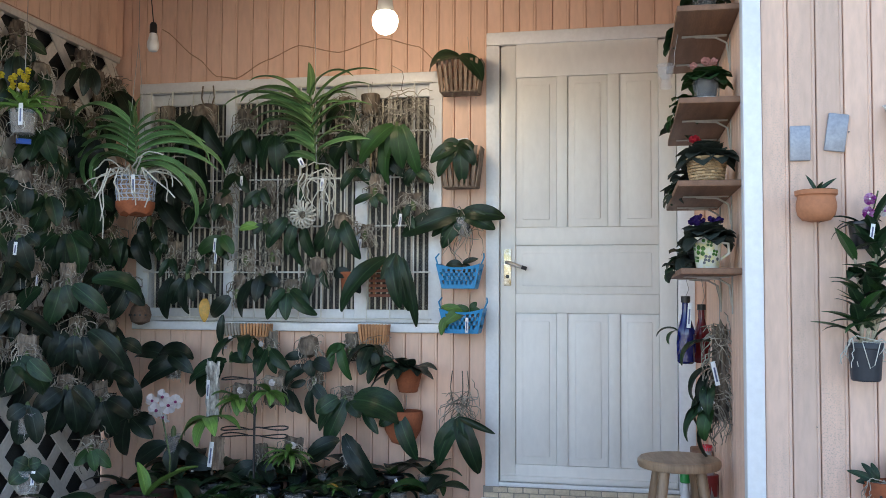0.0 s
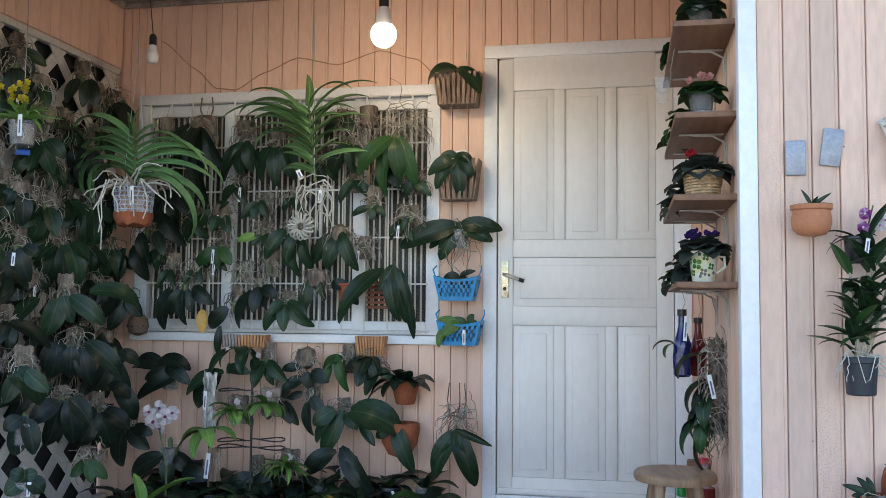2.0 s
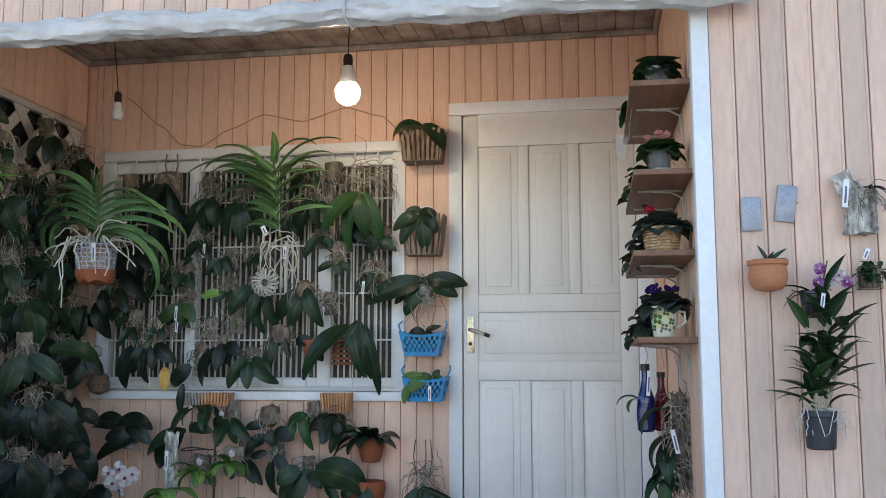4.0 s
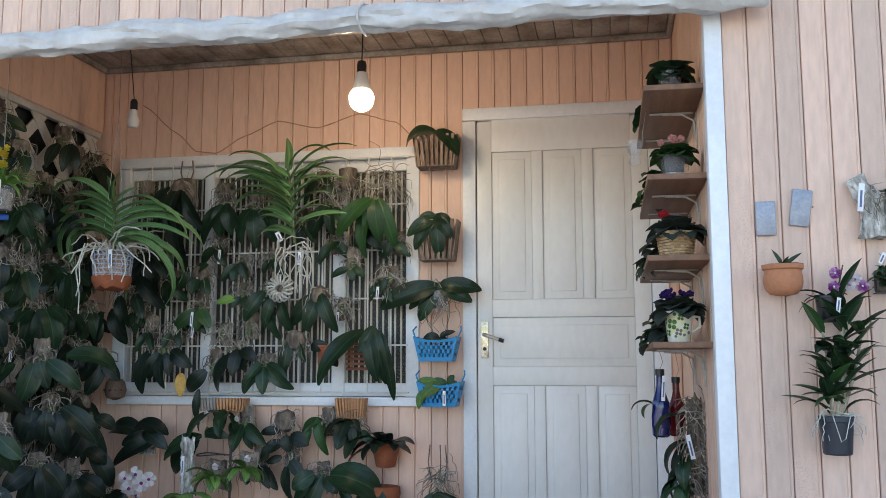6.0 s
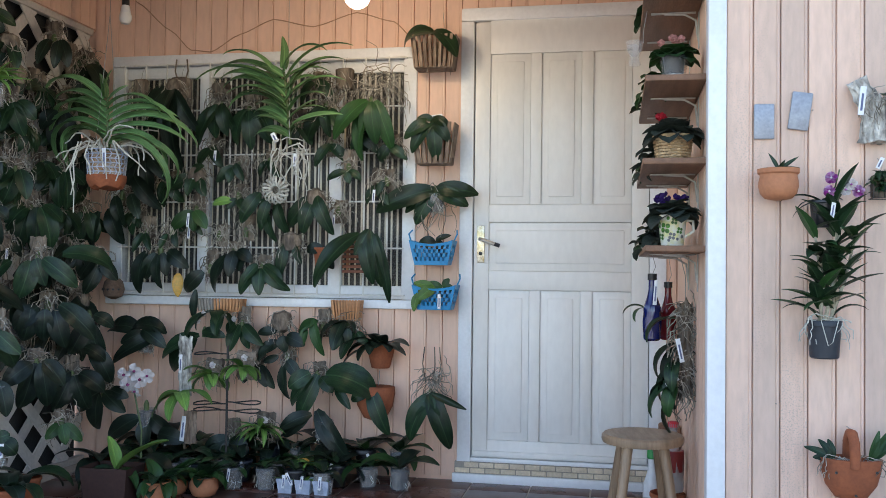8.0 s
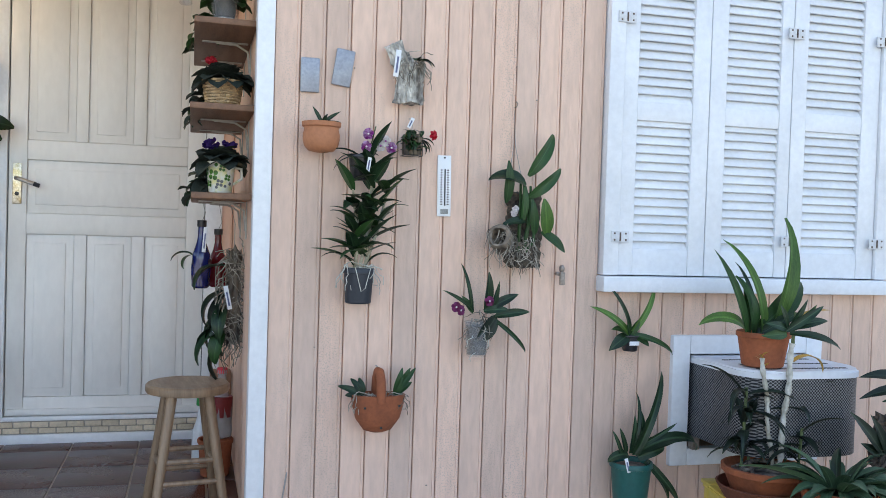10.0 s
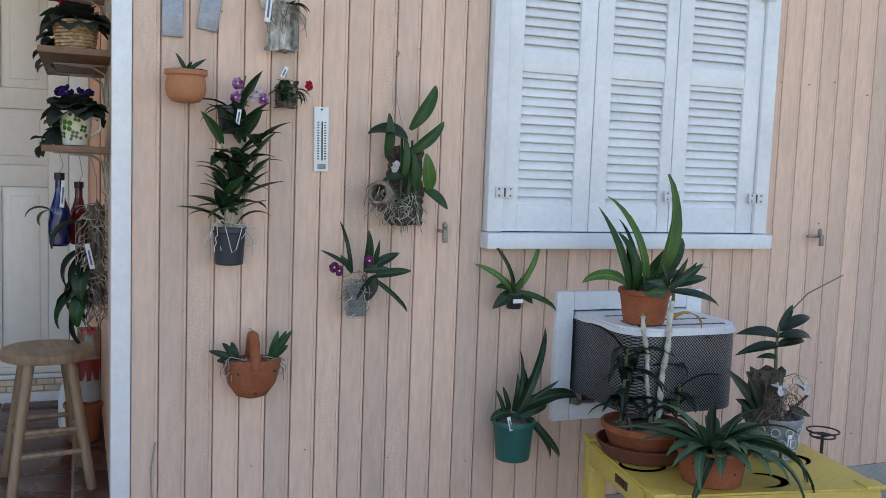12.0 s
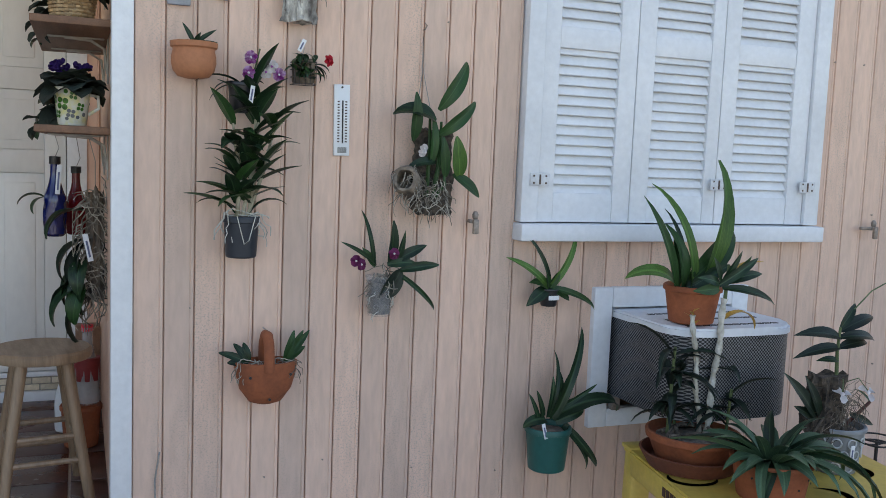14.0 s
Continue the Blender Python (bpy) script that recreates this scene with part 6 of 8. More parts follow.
add_leaf(th, (-0.05, -0.02, 0.09), 190, 0, 0.17, 0.075, "broad", "ink", 1, 0)
th = thing("hanging_bowl", "half-round terracotta wall bowl with a drooping dark orchid", "pot", pose(-1.422, 1.37, 0.288))
bm = bmesh.new()
lathe(bm, [(0.02, 0), (0.055, 0.012), (0.088, 0.07), (0.098, 0.13), (0.096, 0.162), (0.088, 0.165), (0.08, 0.14), (0.03, 0.13)], 24, (0, 0, 0), 0.72)
part("bowl", bm, TERRA, th)
hang(th, (-0.01, -0.05, 0.16), ((160, 0.25, 0.105, 26), (-66, 0.25, 0.085, 30), (-150, 0.12, 0.06, 30)), "dark")
wire_hook(th, (0, 0.05, 0.16), (0, 0.072, 0.23))
th = phal((-1.14, 1.33, 0.43), "dark moth orchid with a bush of dry roots", "none", leaves=())
hang(th, (0, -0.02, 0.0), ((-124, 0.27, 0.095, 24), (-60, 0.30, 0.095, 24), (-88, 0.12, 0.06, 40), (-18, 0.19, 0.035, 20), (-40, 0.15, 0.06, 30), (-140, 0.17, 0.06, 28)), "dark")
tangle(th, (0, 0.02, 0.07), (0.055, 0.035, 0.05), 44, 0.16, ROOT, seed=0)
for dx in (-0.03, 0.03, 0.01):
    bm = bmesh.new()
    tube(bm, [(dx, 0.02, 0.05), (dx * 1.5, 0.02, 0.14), (dx * 1.2, 0.02, 0.22)], 0.003, 5)
    part("dry_stem", bm, BARK, th)
th = thing("slab_orchid", "bright green orchid on a pale narrow wooden slab with tag", "orchid", pose(-2.330, 1.17, 0.535))
bark_slab(th, (0, 0.03, 0.0), 0.06, 0.27, 0.03, BARKG, 4)
for a, e, ln, v in ((200, -10, 0.15, 1), (-150, 10, 0.12, 2), (-60, 15, 0.17, 1), (-10, 20, 0.16, 1), (-100, -20, 0.13, 1)):
    add_leaf(th, (0, -0.02, -0.12), a, e, ln * 1.25, 0.07, "broad", "olive" if v > 1 else "bright", v)
boxpart("backing_slat", (-0.006, 0.006, 0.034, 0.044, -0.40, 0.10), BARK, th, 0.002)
bark_slab(th, (0.035, 0.02, -0.29), 0.06, 0.15, 0.03, SLATW, 5)
tag_on(th, (0.03, -0.03, -0.23), 0.12, 0.022, 6)
tag_on(th, (-0.008, 0.0, 0.06), 0.09, 0.016, 2)
for p, n, l in (((-2.205, 1.22, 0.50), 9, "small bright green orchid clump with white bloom"), ((-2.045, 1.22, 0.54), 7, "green-leaved small orchid with fine roots"), ((-1.935, 1.22, 0.25), 20, "rosette of narrow fresh green leaves with a white bloom")):
    th = thing("small_orchid", l, "orchid", Matrix.Translation(p), "small green orchids")
    bark_slab(th, (0, 0.05, 0.0), 0.08, 0.13, 0.03, BARK, 8)
    tangle(th, (0, 0.01, 0.02), (0.05, 0.02, 0.04), 16, 0.13, seed=1)
    for i in range(n):
        add_leaf(th, (0, -0.01, 0), -180 + 180 * i / (n - 1) + rng.uniform(-12, 12), rng.uniform(-5, 45), rng.uniform(0.11, 0.165), 0.05 if n < 10 else 0.030, "broad" if n < 10 else "lance", "olive" if i % 2 else "bright", None)
    flower(th, (0.035, -0.06, 0.05), 0.017, WHITEFL)
th = thing("flowering_orchid", "white moth orchid spray above dark leaves", "orchid", pose(-2.445, 0.95, 0.115))
bm = bmesh.new()
tube(bm, [(0.03, 0, 0.0), (0.03, 0, 0.15), (0.0, 0, 0.28), (-0.02, 0, 0.36)], 0.004, 6)
part("flower_stem", bm, STEM, th)
for x, z, r in ((-0.03, 0.36, 0.040), (0.035, 0.385, 0.040), (-0.005, 0.42, 0.036), (-0.045, 0.405, 0.034), (0.0, 0.33, 0.036), (0.062, 0.40, 0.034)):
    flower(th, (x, -0.01 - rng.uniform(0, 0.03), z), r, WHITEFL, 5, -90 + rng.uniform(-45, 45), rng.uniform(-15, 40), WINEFL)
pot(th, (0.03, 0, -0.113), 0.06, 0.13, TERRA)
for a, e, ln in ((190, 20, 0.2), (-20, 20, 0.22), (-80, 10, 0.16)):
    add_leaf(th, (0.03, 0, 0.02), a, e, ln, 0.09, "broad", "ink", 2)

# iron wire stand
th = thing("wire_stand", "dark iron plant stand with looped arms", "plant stand", pose(-2.118, 1.215, 0.0))
bm = bmesh.new()
tube(bm, [(0, 0, 0.0), (0, 0, 0.64)], 0.006, 8)
part("pole", bm, WIREB, th)
for z, s in ((0.36, -1), (0.33, -1), (0.37, 1), (0.33, 1), (0.60, -1)):
    bm = bmesh.new()
    pts = [(0, 0, z)] + [(s * (0.03 + 0.07 * (1 - math.cos(k * 0.52))), -0.05 * math.sin(k * 0.52), z + 0.004 * math.sin(k)) for k in range(13)]
    tube(bm, pts, 0.0035, 6)
    part("arm", bm, WIREB, th)
for k in range(3):
    bm = bmesh.new()
    a = radians(-90 + 120 * k)
    tube(bm, [(0, 0, 0.10), (0.12 * math.cos(a), 0.12 * math.sin(a), 0.004)], 0.005, 6)
    part("foot", bm, WIREB, th)

# ---------------------------------------------------------------- orchids on the lattice
TURN = Matrix.Rotation(radians(90), 4, 'Z')
leafy((-2.800, 0.714, 1.054), "moth orchid with broad leaves tied to the lattice", "bark", "dark",
      (-0.11, -0.02, -0.24, -0.10, 0.107, 1), (-0.03, -0.02, -0.06, -0.18, 0.136, 0), (0.02, -0.01, 0.17, -0.12, 0.107, 1), (0.10, 0.01, 0.32, -0.06, 0.101, 2),
      (-0.01, -0.01, 0.02, -0.12, 0.101, 0), turn=35, group="orchids on the lattice")
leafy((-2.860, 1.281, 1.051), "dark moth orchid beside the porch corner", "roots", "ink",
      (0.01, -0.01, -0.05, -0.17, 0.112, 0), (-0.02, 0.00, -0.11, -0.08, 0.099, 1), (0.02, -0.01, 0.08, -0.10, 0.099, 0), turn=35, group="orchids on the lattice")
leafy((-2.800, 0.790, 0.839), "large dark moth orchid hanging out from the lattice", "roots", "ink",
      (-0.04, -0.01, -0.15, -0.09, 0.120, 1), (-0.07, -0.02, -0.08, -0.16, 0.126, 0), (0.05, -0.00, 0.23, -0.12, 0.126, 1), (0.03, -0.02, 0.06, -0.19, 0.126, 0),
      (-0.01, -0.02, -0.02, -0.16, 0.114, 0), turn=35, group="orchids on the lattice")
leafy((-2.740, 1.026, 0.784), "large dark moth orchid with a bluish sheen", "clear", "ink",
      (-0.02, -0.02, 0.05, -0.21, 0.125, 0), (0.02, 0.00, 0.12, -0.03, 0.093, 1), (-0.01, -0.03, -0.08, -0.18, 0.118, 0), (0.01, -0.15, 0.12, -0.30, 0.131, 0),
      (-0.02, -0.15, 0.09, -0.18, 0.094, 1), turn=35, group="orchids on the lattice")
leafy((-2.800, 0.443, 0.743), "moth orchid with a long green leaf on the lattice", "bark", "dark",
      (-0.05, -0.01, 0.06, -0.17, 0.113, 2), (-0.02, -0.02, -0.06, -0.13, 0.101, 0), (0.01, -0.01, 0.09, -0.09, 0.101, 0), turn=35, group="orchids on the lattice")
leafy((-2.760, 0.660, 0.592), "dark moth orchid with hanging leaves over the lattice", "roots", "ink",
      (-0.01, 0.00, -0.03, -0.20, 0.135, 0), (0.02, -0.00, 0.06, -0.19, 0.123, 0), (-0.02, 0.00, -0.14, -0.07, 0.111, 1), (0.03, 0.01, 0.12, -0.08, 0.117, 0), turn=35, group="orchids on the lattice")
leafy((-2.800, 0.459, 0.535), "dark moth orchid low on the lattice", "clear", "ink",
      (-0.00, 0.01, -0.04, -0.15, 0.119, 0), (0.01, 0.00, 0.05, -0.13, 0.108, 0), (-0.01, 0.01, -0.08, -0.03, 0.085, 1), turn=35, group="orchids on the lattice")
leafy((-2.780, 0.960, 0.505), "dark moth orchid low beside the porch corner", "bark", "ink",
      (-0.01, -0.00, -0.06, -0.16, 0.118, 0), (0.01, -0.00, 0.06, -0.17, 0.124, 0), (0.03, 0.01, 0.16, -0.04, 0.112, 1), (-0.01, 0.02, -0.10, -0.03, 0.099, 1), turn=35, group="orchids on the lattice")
leafy((-2.700, 0.341, 0.326), "small dark orchid in a clear pot with tag on the lattice", "clear", "dark",
      (-0.00, -0.01, -0.08, -0.05, 0.099, 1), (0.01, -0.01, 0.08, -0.05, 0.094, 1), (-0.01, 0.00, -0.05, 0.03, 0.077, 1), (0.00, -0.00, 0.04, 0.02, 0.066, 1), turn=35, tag=True, group="orchids on the lattice")
leafy((-2.720, 0.796, 0.309), "orchid with fresh leaves low on the lattice", "roots", "mid",
      (-0.01, 0.00, -0.06, -0.06, 0.072, 0), (0.01, 0.00, 0.08, -0.07, 0.078, 0), (-0.00, -0.00, 0.02, -0.08, 0.072, 0), turn=35, group="orchids on the lattice")
leafy((-2.900, 0.800, 1.268), "moth orchid hung under the net basket", "bark", "dark",
      (-0.01, 0.00, -0.08, -0.18, 0.128, 0), (0.02, 0.01, 0.03, -0.20, 0.122, 0), (0.04, 0.01, 0.12, -0.16, 0.134, 0), (-0.02, 0.01, -0.13, -0.07, 0.098, 1),
      (0.05, 0.02, 0.15, -0.02, 0.085, 1), turn=35, group="orchids on the lattice")
leafy((-2.900, 0.940, 2.090), "dark moth orchid at the top of the lattice", "bark", "ink",
      (-0.02, -0.01, -0.08, -0.12, 0.083, 0), (0.03, -0.01, 0.06, -0.13, 0.090, 0), (0.02, -0.02, 0.00, -0.14, 0.077, 0), turn=35, group="orchids on the lattice")
leafy((-2.920, 1.244, 2.021), "dark moth orchid before the porch corner", "bark", "ink",
      (-0.01, -0.00, -0.05, -0.19, 0.135, 0), (0.02, 0.00, 0.06, -0.22, 0.142, 0), (0.01, 0.01, 0.12, -0.11, 0.128, 1), turn=35, group="orchids on the lattice")
leafy((-2.900, 0.635, 1.724), "moth orchid with hanging leaves on the lattice", "bark", "dark",
      (-0.00, 0.00, -0.05, -0.12, 0.102, 0), (0.01, 0.00, 0.04, -0.14, 0.108, 0), (-0.02, 0.00, -0.10, -0.07, 0.084, 1), (0.03, 0.01, 0.11, -0.06, 0.090, 1), turn=35, group="orchids on the lattice")
leafy((-2.900, 1.000, 1.752), "dark-leaved orchid on bark against the lattice", "bark", "ink",
      (-0.01, -0.01, -0.04, -0.19, 0.121, 0), (0.02, -0.00, 0.05, -0.20, 0.121, 0), (-0.02, 0.00, -0.10, -0.08, 0.096, 1), turn=35, group="orchids on the lattice")
leafy((-2.900, 0.509, 1.491), "moss-mounted moth orchid on the lattice", "moss", "ink",
      (-0.00, -0.00, -0.04, -0.14, 0.099, 0), (0.01, -0.00, 0.04, -0.14, 0.099, 0), (-0.02, -0.00, -0.06, -0.06, 0.076, 1), turn=35, tag=True, group="orchids on the lattice")
leafy((-2.900, 0.679, 1.437), "dark moth orchid tied to the lattice", "roots", "dark",
      (-0.00, -0.01, -0.03, -0.16, 0.108, 0), (0.02, 0.00, 0.06, -0.12, 0.102, 0), (-0.01, -0.00, -0.09, -0.05, 0.084, 1), turn=35, group="orchids on the lattice")
leafy((-2.900, 1.011, 1.473), "moth orchid with dry roots on the lattice", "roots", "dark",
      (-0.00, -0.01, -0.03, -0.17, 0.108, 0), (0.02, -0.01, 0.06, -0.18, 0.114, 0), (0.03, 0.00, 0.12, -0.05, 0.089, 1), turn=35, group="orchids on the lattice")
leafy((-2.900, 0.505, 1.243), "moth orchid with dry roots and tag on the lattice", "bark", "ink",
      (-0.01, -0.01, -0.04, -0.12, 0.098, 0), (0.01, -0.00, 0.04, -0.14, 0.098, 0), (0.03, 0.01, 0.09, -0.02, 0.075, 1), turn=35, tag=True, group="orchids on the lattice")
leafy((-2.920, 1.244, 1.297), "dark orchid hung over the porch corner boards", "roots", "dark",
      (-0.01, -0.01, -0.03, -0.18, 0.112, 0), (0.02, -0.01, 0.07, -0.15, 0.106, 0), turn=35, group="orchids on the lattice")
leafy((-2.900, 0.609, 1.982), "small orchid at the top rail of the lattice", "moss", "dark",
      (-0.01, -0.01, -0.04, -0.11, 0.078, 0), (0.01, -0.00, 0.05, -0.11, 0.084, 0), (-0.02, 0.00, -0.09, -0.06, 0.072, 1), turn=35, group="orchids on the lattice")
leafy((-2.900, 0.458, 2.018), "dark orchid high on the lattice", "bark", "ink",
      (-0.01, -0.01, -0.03, -0.13, 0.076, 0), (0.01, -0.01, 0.03, -0.13, 0.082, 0), turn=35, group="orchids on the lattice")
leafy((-2.900, 1.141, 1.572), "dark moth orchid with drooping leaves on the lattice", "moss", "ink",
      (-0.01, -0.01, -0.04, -0.16, 0.104, 0), (0.02, -0.00, 0.06, -0.18, 0.111, 0), (0.03, 0.00, 0.12, -0.08, 0.091, 1), turn=35, group="orchids on the lattice")
LABELS = ("small dark moth orchid close against the lattice", "bark slab with dry roots and dark leaves on the lattice", "dark orchid on a root clump tied to the lattice")
for row in range(9):
    for col in range(6):
        y = 0.10 + col * 0.24 + (0.11 if row % 2 else 0.0) + rng.uniform(-0.05, 0.05)
        z = 2.08 - row * 0.2 + rng.uniform(-0.05, 0.05)
        if y > 1.38 or (z < 0.62 and y < 1.05) or (z > 1.9 and 0.8 < y < 1.2):
            continue
        # rows from the sixth down take the darker leaf colour
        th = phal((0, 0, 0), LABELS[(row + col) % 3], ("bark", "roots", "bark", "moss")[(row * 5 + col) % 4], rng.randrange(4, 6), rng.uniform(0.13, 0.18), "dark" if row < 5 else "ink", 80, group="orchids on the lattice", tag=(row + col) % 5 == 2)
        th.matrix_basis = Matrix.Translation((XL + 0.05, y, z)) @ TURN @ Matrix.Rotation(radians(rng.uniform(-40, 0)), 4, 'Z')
for y, z in ((0.55, 2.0), (0.95, 1.85), (0.75, 1.6), (1.2, 2.05), (0.45, 1.35), (1.0, 1.32), (0.7, 1.12), (1.25, 1.55), (0.9, 0.72), (0.5, 0.75), (1.2, 1.0), (0.35, 1.72)):
    th = thing("root_clump", "hanging clump of dry orchid roots on the lattice", "roots", Matrix.Translation((XL + 0.05, y, z)) @ TURN, "root clumps")
    tangle(th, (0, 0, 0), (0.07, 0.03, 0.07), 34, 0.2, ROOT, seed=int(y * 10), r=0.0024)
    bark_slab(th, (0, 0.03, 0), 0.08, 0.16, 0.03, BARK, 3)

# yellow-flowering orchid and a blue label near the front of the lattice
th = thing("yellow_orchid", "green orchid with small yellow blooms in a hanging pot", "orchid", pose(-2.80, 0.38, 1.80))
clear_pot(th, (0, 0, -0.14), 0.06, 0.10)
for i in range(34):
    add_leaf(th, (0, 0, -0.03), i * 23, rng.uniform(10, 60), rng.uniform(0.10, 0.16), 0.024, "lance", "bright", None)
for i in range(15):
    flower(th, (rng.uniform(-0.08, 0.05), rng.uniform(-0.05, 0.02), rng.uniform(0.03, 0.12)), 0.015, YELFL)
tag_on(th, (0.03, -0.06, -0.02), 0.09, 0.02, 0)
bm = bmesh.new()
tube(bm, [(0, 0, 0.0), (0.005, 0, 0.4), (0, 0, ZC - 1.80)], 0.0016, 5)
part("hanging_wire", bm, WIREG, th)
th = thing("blue_tag", "blue plastic clip on the lattice", "clip", pose(-2.90, 0.52, 1.66, 0, 0, 35))
boxpart("clip", (-0.03, 0.03, -0.006, 0.006, -0.012, 0.012), mat("strong_blue_plastic", (0.01, 0.10, 0.5), 0.4, 0.05, 8, 50, 0), th, 0.003)

# ---------------------------------------------------------------- pots on the porch floor
FL = ("small dark moth orchid in a clear pot on the tiles", "moth orchid seedling in a clear pot with tag", "dark orchid in a clear plastic pot by the wall")
spots = []
for row, (y, n, x0, x1) in enumerate(((1.34, 9, -2.65, -1.12), (1.20, 10, -2.70, -1.17), (1.06, 8, -2.62, -1.42))):
    for i in range(n):
        spots.append((x0 + (x1 - x0) * (i + 0.5 * (row == 1)) / n + rng.uniform(-0.02, 0.02), y + rng.uniform(-0.025, 0.025), row))
for i, (x, y, row) in enumerate(spots):
    th = thing("potted_orchid", FL[i % 3], "orchid", Matrix.Translation((x, y, 0.002)), "orchid pots on the floor")
    h = 0.10 + (0.05 if row == 0 else 0.0)
    if i % 9 == 4:
        pot(th, (0, 0, 0), 0.055, h, SLATEP)
    elif i % 9 == 7:
        pot(th, (0, 0, 0), 0.052, h, BLACK)
    else:
        clear_pot(th, (0, 0, 0), 0.048, h)
    for a in range(7 if row < 1 else 5):
        ln = rng.uniform(0.13, 0.22) * (1.0 if row < 2 else 0.72)
        add_leaf(th, (0, 0, h - 0.004), a * 53 + rng.uniform(-25, 25), rng.uniform(8, 52), ln, ln * 0.42, "broad", rng.choice(("ink", "dark", "dark", "mid")), rng.choice((1, 1, 2)))
    if i % 3 == 1 or (row == 2 and i % 2):
        tag_on(th, (rng.uniform(-0.03, 0.03), -0.055, h * rng.uniform(0.85, 1.2)), rng.uniform(0.05, 0.075), 0.014, rng.uniform(-28, 28))
for i in range(3):
    th = thing("seedling_tray", "small pale blue square plastic cup with seedling", "cup", pose(-1.74 + i * 0.085, 1.035, 0.002), "pale blue cups")
    bm = bmesh.new()
    r = bmesh.ops.create_cube(bm, size=1.0)
    for v in bm.verts:
        s = 0.038 if v.co.z > 0 else 0.03
        v.co = (math.copysign(s, v.co.x), math.copysign(s, v.co.y), 0.0 if v.co.z < 0 else 0.065)
    top = [f for f in bm.faces if all(v.co.z > 0.06 for v in f.verts)]
    ins = bmesh.ops.inset_region(bm, faces=top, thickness=0.003)
    bmesh.ops.translate(bm, verts=top[0].verts, vec=(0, 0, -0.02))
    part("cup", bm, PALEBLUE, th)
    for a in (200, -40, 80):
        add_leaf(th, (0, 0, 0.045), a, 45, 0.07, 0.02, "lance", "bright", 1)
    tag_on(th, (0.0, -0.04, 0.085), 0.06, 0.014, 5)
th = thing("variegated_orchid", "small orchid with yellow-striped curling leaves", "orchid", pose(-1.66, 1.14, 0.002))
clear_pot(th, (0, 0, 0), 0.045, 0.09)
for a in (190, 150, -20, 30, -90, -130):
    add_leaf(th, (0, 0, 0.09), a, 60, 0.13, 0.02, "strap", "bright" if a != 150 else "yellow", 2)
# brown planter with one bright leaf, front left
th = thing("planter", "low dark brown planter with broad fresh green leaves", "planter", pose(-2.42, 0.72, 0.002))
bm = bmesh.new()
r = bmesh.ops.create_cube(bm, size=1.0)
for v in bm.verts:
    s = 1.0 if v.co.z > 0 else 0.86
    v.co = (math.copysign(0.11 * s, v.co.x), math.copysign(0.08 * s, v.co.y), 0.0 if v.co.z < 0 else 0.15)
top = [f for f in bm.faces if all(v.co.z > 0.14 for v in f.verts)]
bmesh.ops.inset_region(bm, faces=top, thickness=0.006)
bmesh.ops.translate(bm, verts=top[0].verts, vec=(0, 0, -0.02))
part("box", bm, mat("dark_brown_plastic", (0.045, 0.018, 0.013), 0.8, 0.15, 7, 60, 0.1), th)
soil(th, (0, 0, 0.125), 0.075)
for a, e, ln, t in ((5, 48, 0.27, "bright"), (150, 78, 0.16, "bright"), (-20, 20, 0.16, "mid"), (200, 20, 0.2, "dark")):
    add_leaf(th, (0.02, 0, 0.13), a, e, ln, ln * 0.36, "broad", t, 0 if e > 40 else 2, 0)
for x, y, s in ((-2.72, 0.55, 0.22), (-2.66, 0.36, 0.20), (-2.62, 0.95, 0.22)):
    th = thing("potted_orchid", "broad dark moth orchid in a terracotta pot on the tiles", "orchid", Matrix.Translation((x, y, 0.002)), "orchid pots on the floor")
    pot(th, (0, 0, 0), 0.065, 0.12, TERRA)
    for a in range(6):
        add_leaf(th, (0, 0, 0.115), a * 62 + rng.uniform(-20, 20), rng.uniform(15, 50), s * rng.uniform(0.8, 1.1), s * 0.42, "broad", "ink" if a % 3 else "dark", rng.choice((1, 2)))

# round pale clay pots at the front of the floor
for x, y, r in ((-2.22, 0.74, 0.068), (-2.21, 0.89, 0.054), (-2.07, 0.88, 0.064)):
    th = thing("round_clay_pot", "round pale terracotta pot with a bushy green plant on the tiles", "potted plant", Matrix.Translation((x, y, 0.002)), "round clay pots")
    bm = bmesh.new()
    lathe(bm, [(r * 0.55, 0), (r * 0.8, 0.008), (r * 0.99, r * 0.55), (r * 0.97, r * 0.95), (r * 0.84, r * 1.22), (r * 0.88, r * 1.3), (r * 0.8, r * 1.32), (r * 0.74, r * 1.15), (r * 0.2, r * 1.12)], 26)
    part("pot", bm, TERRAL, th)
    soil(th, (0, 0, r * 1.12), r * 0.7)
    for i in range(18):
        add_leaf(th, (0, 0, r * 1.15), i * 137.5, rng.uniform(15, 70), rng.uniform(0.09, 0.16), 0.06, "ovate", "mid" if i % 2 else "dark", rng.randrange(3))

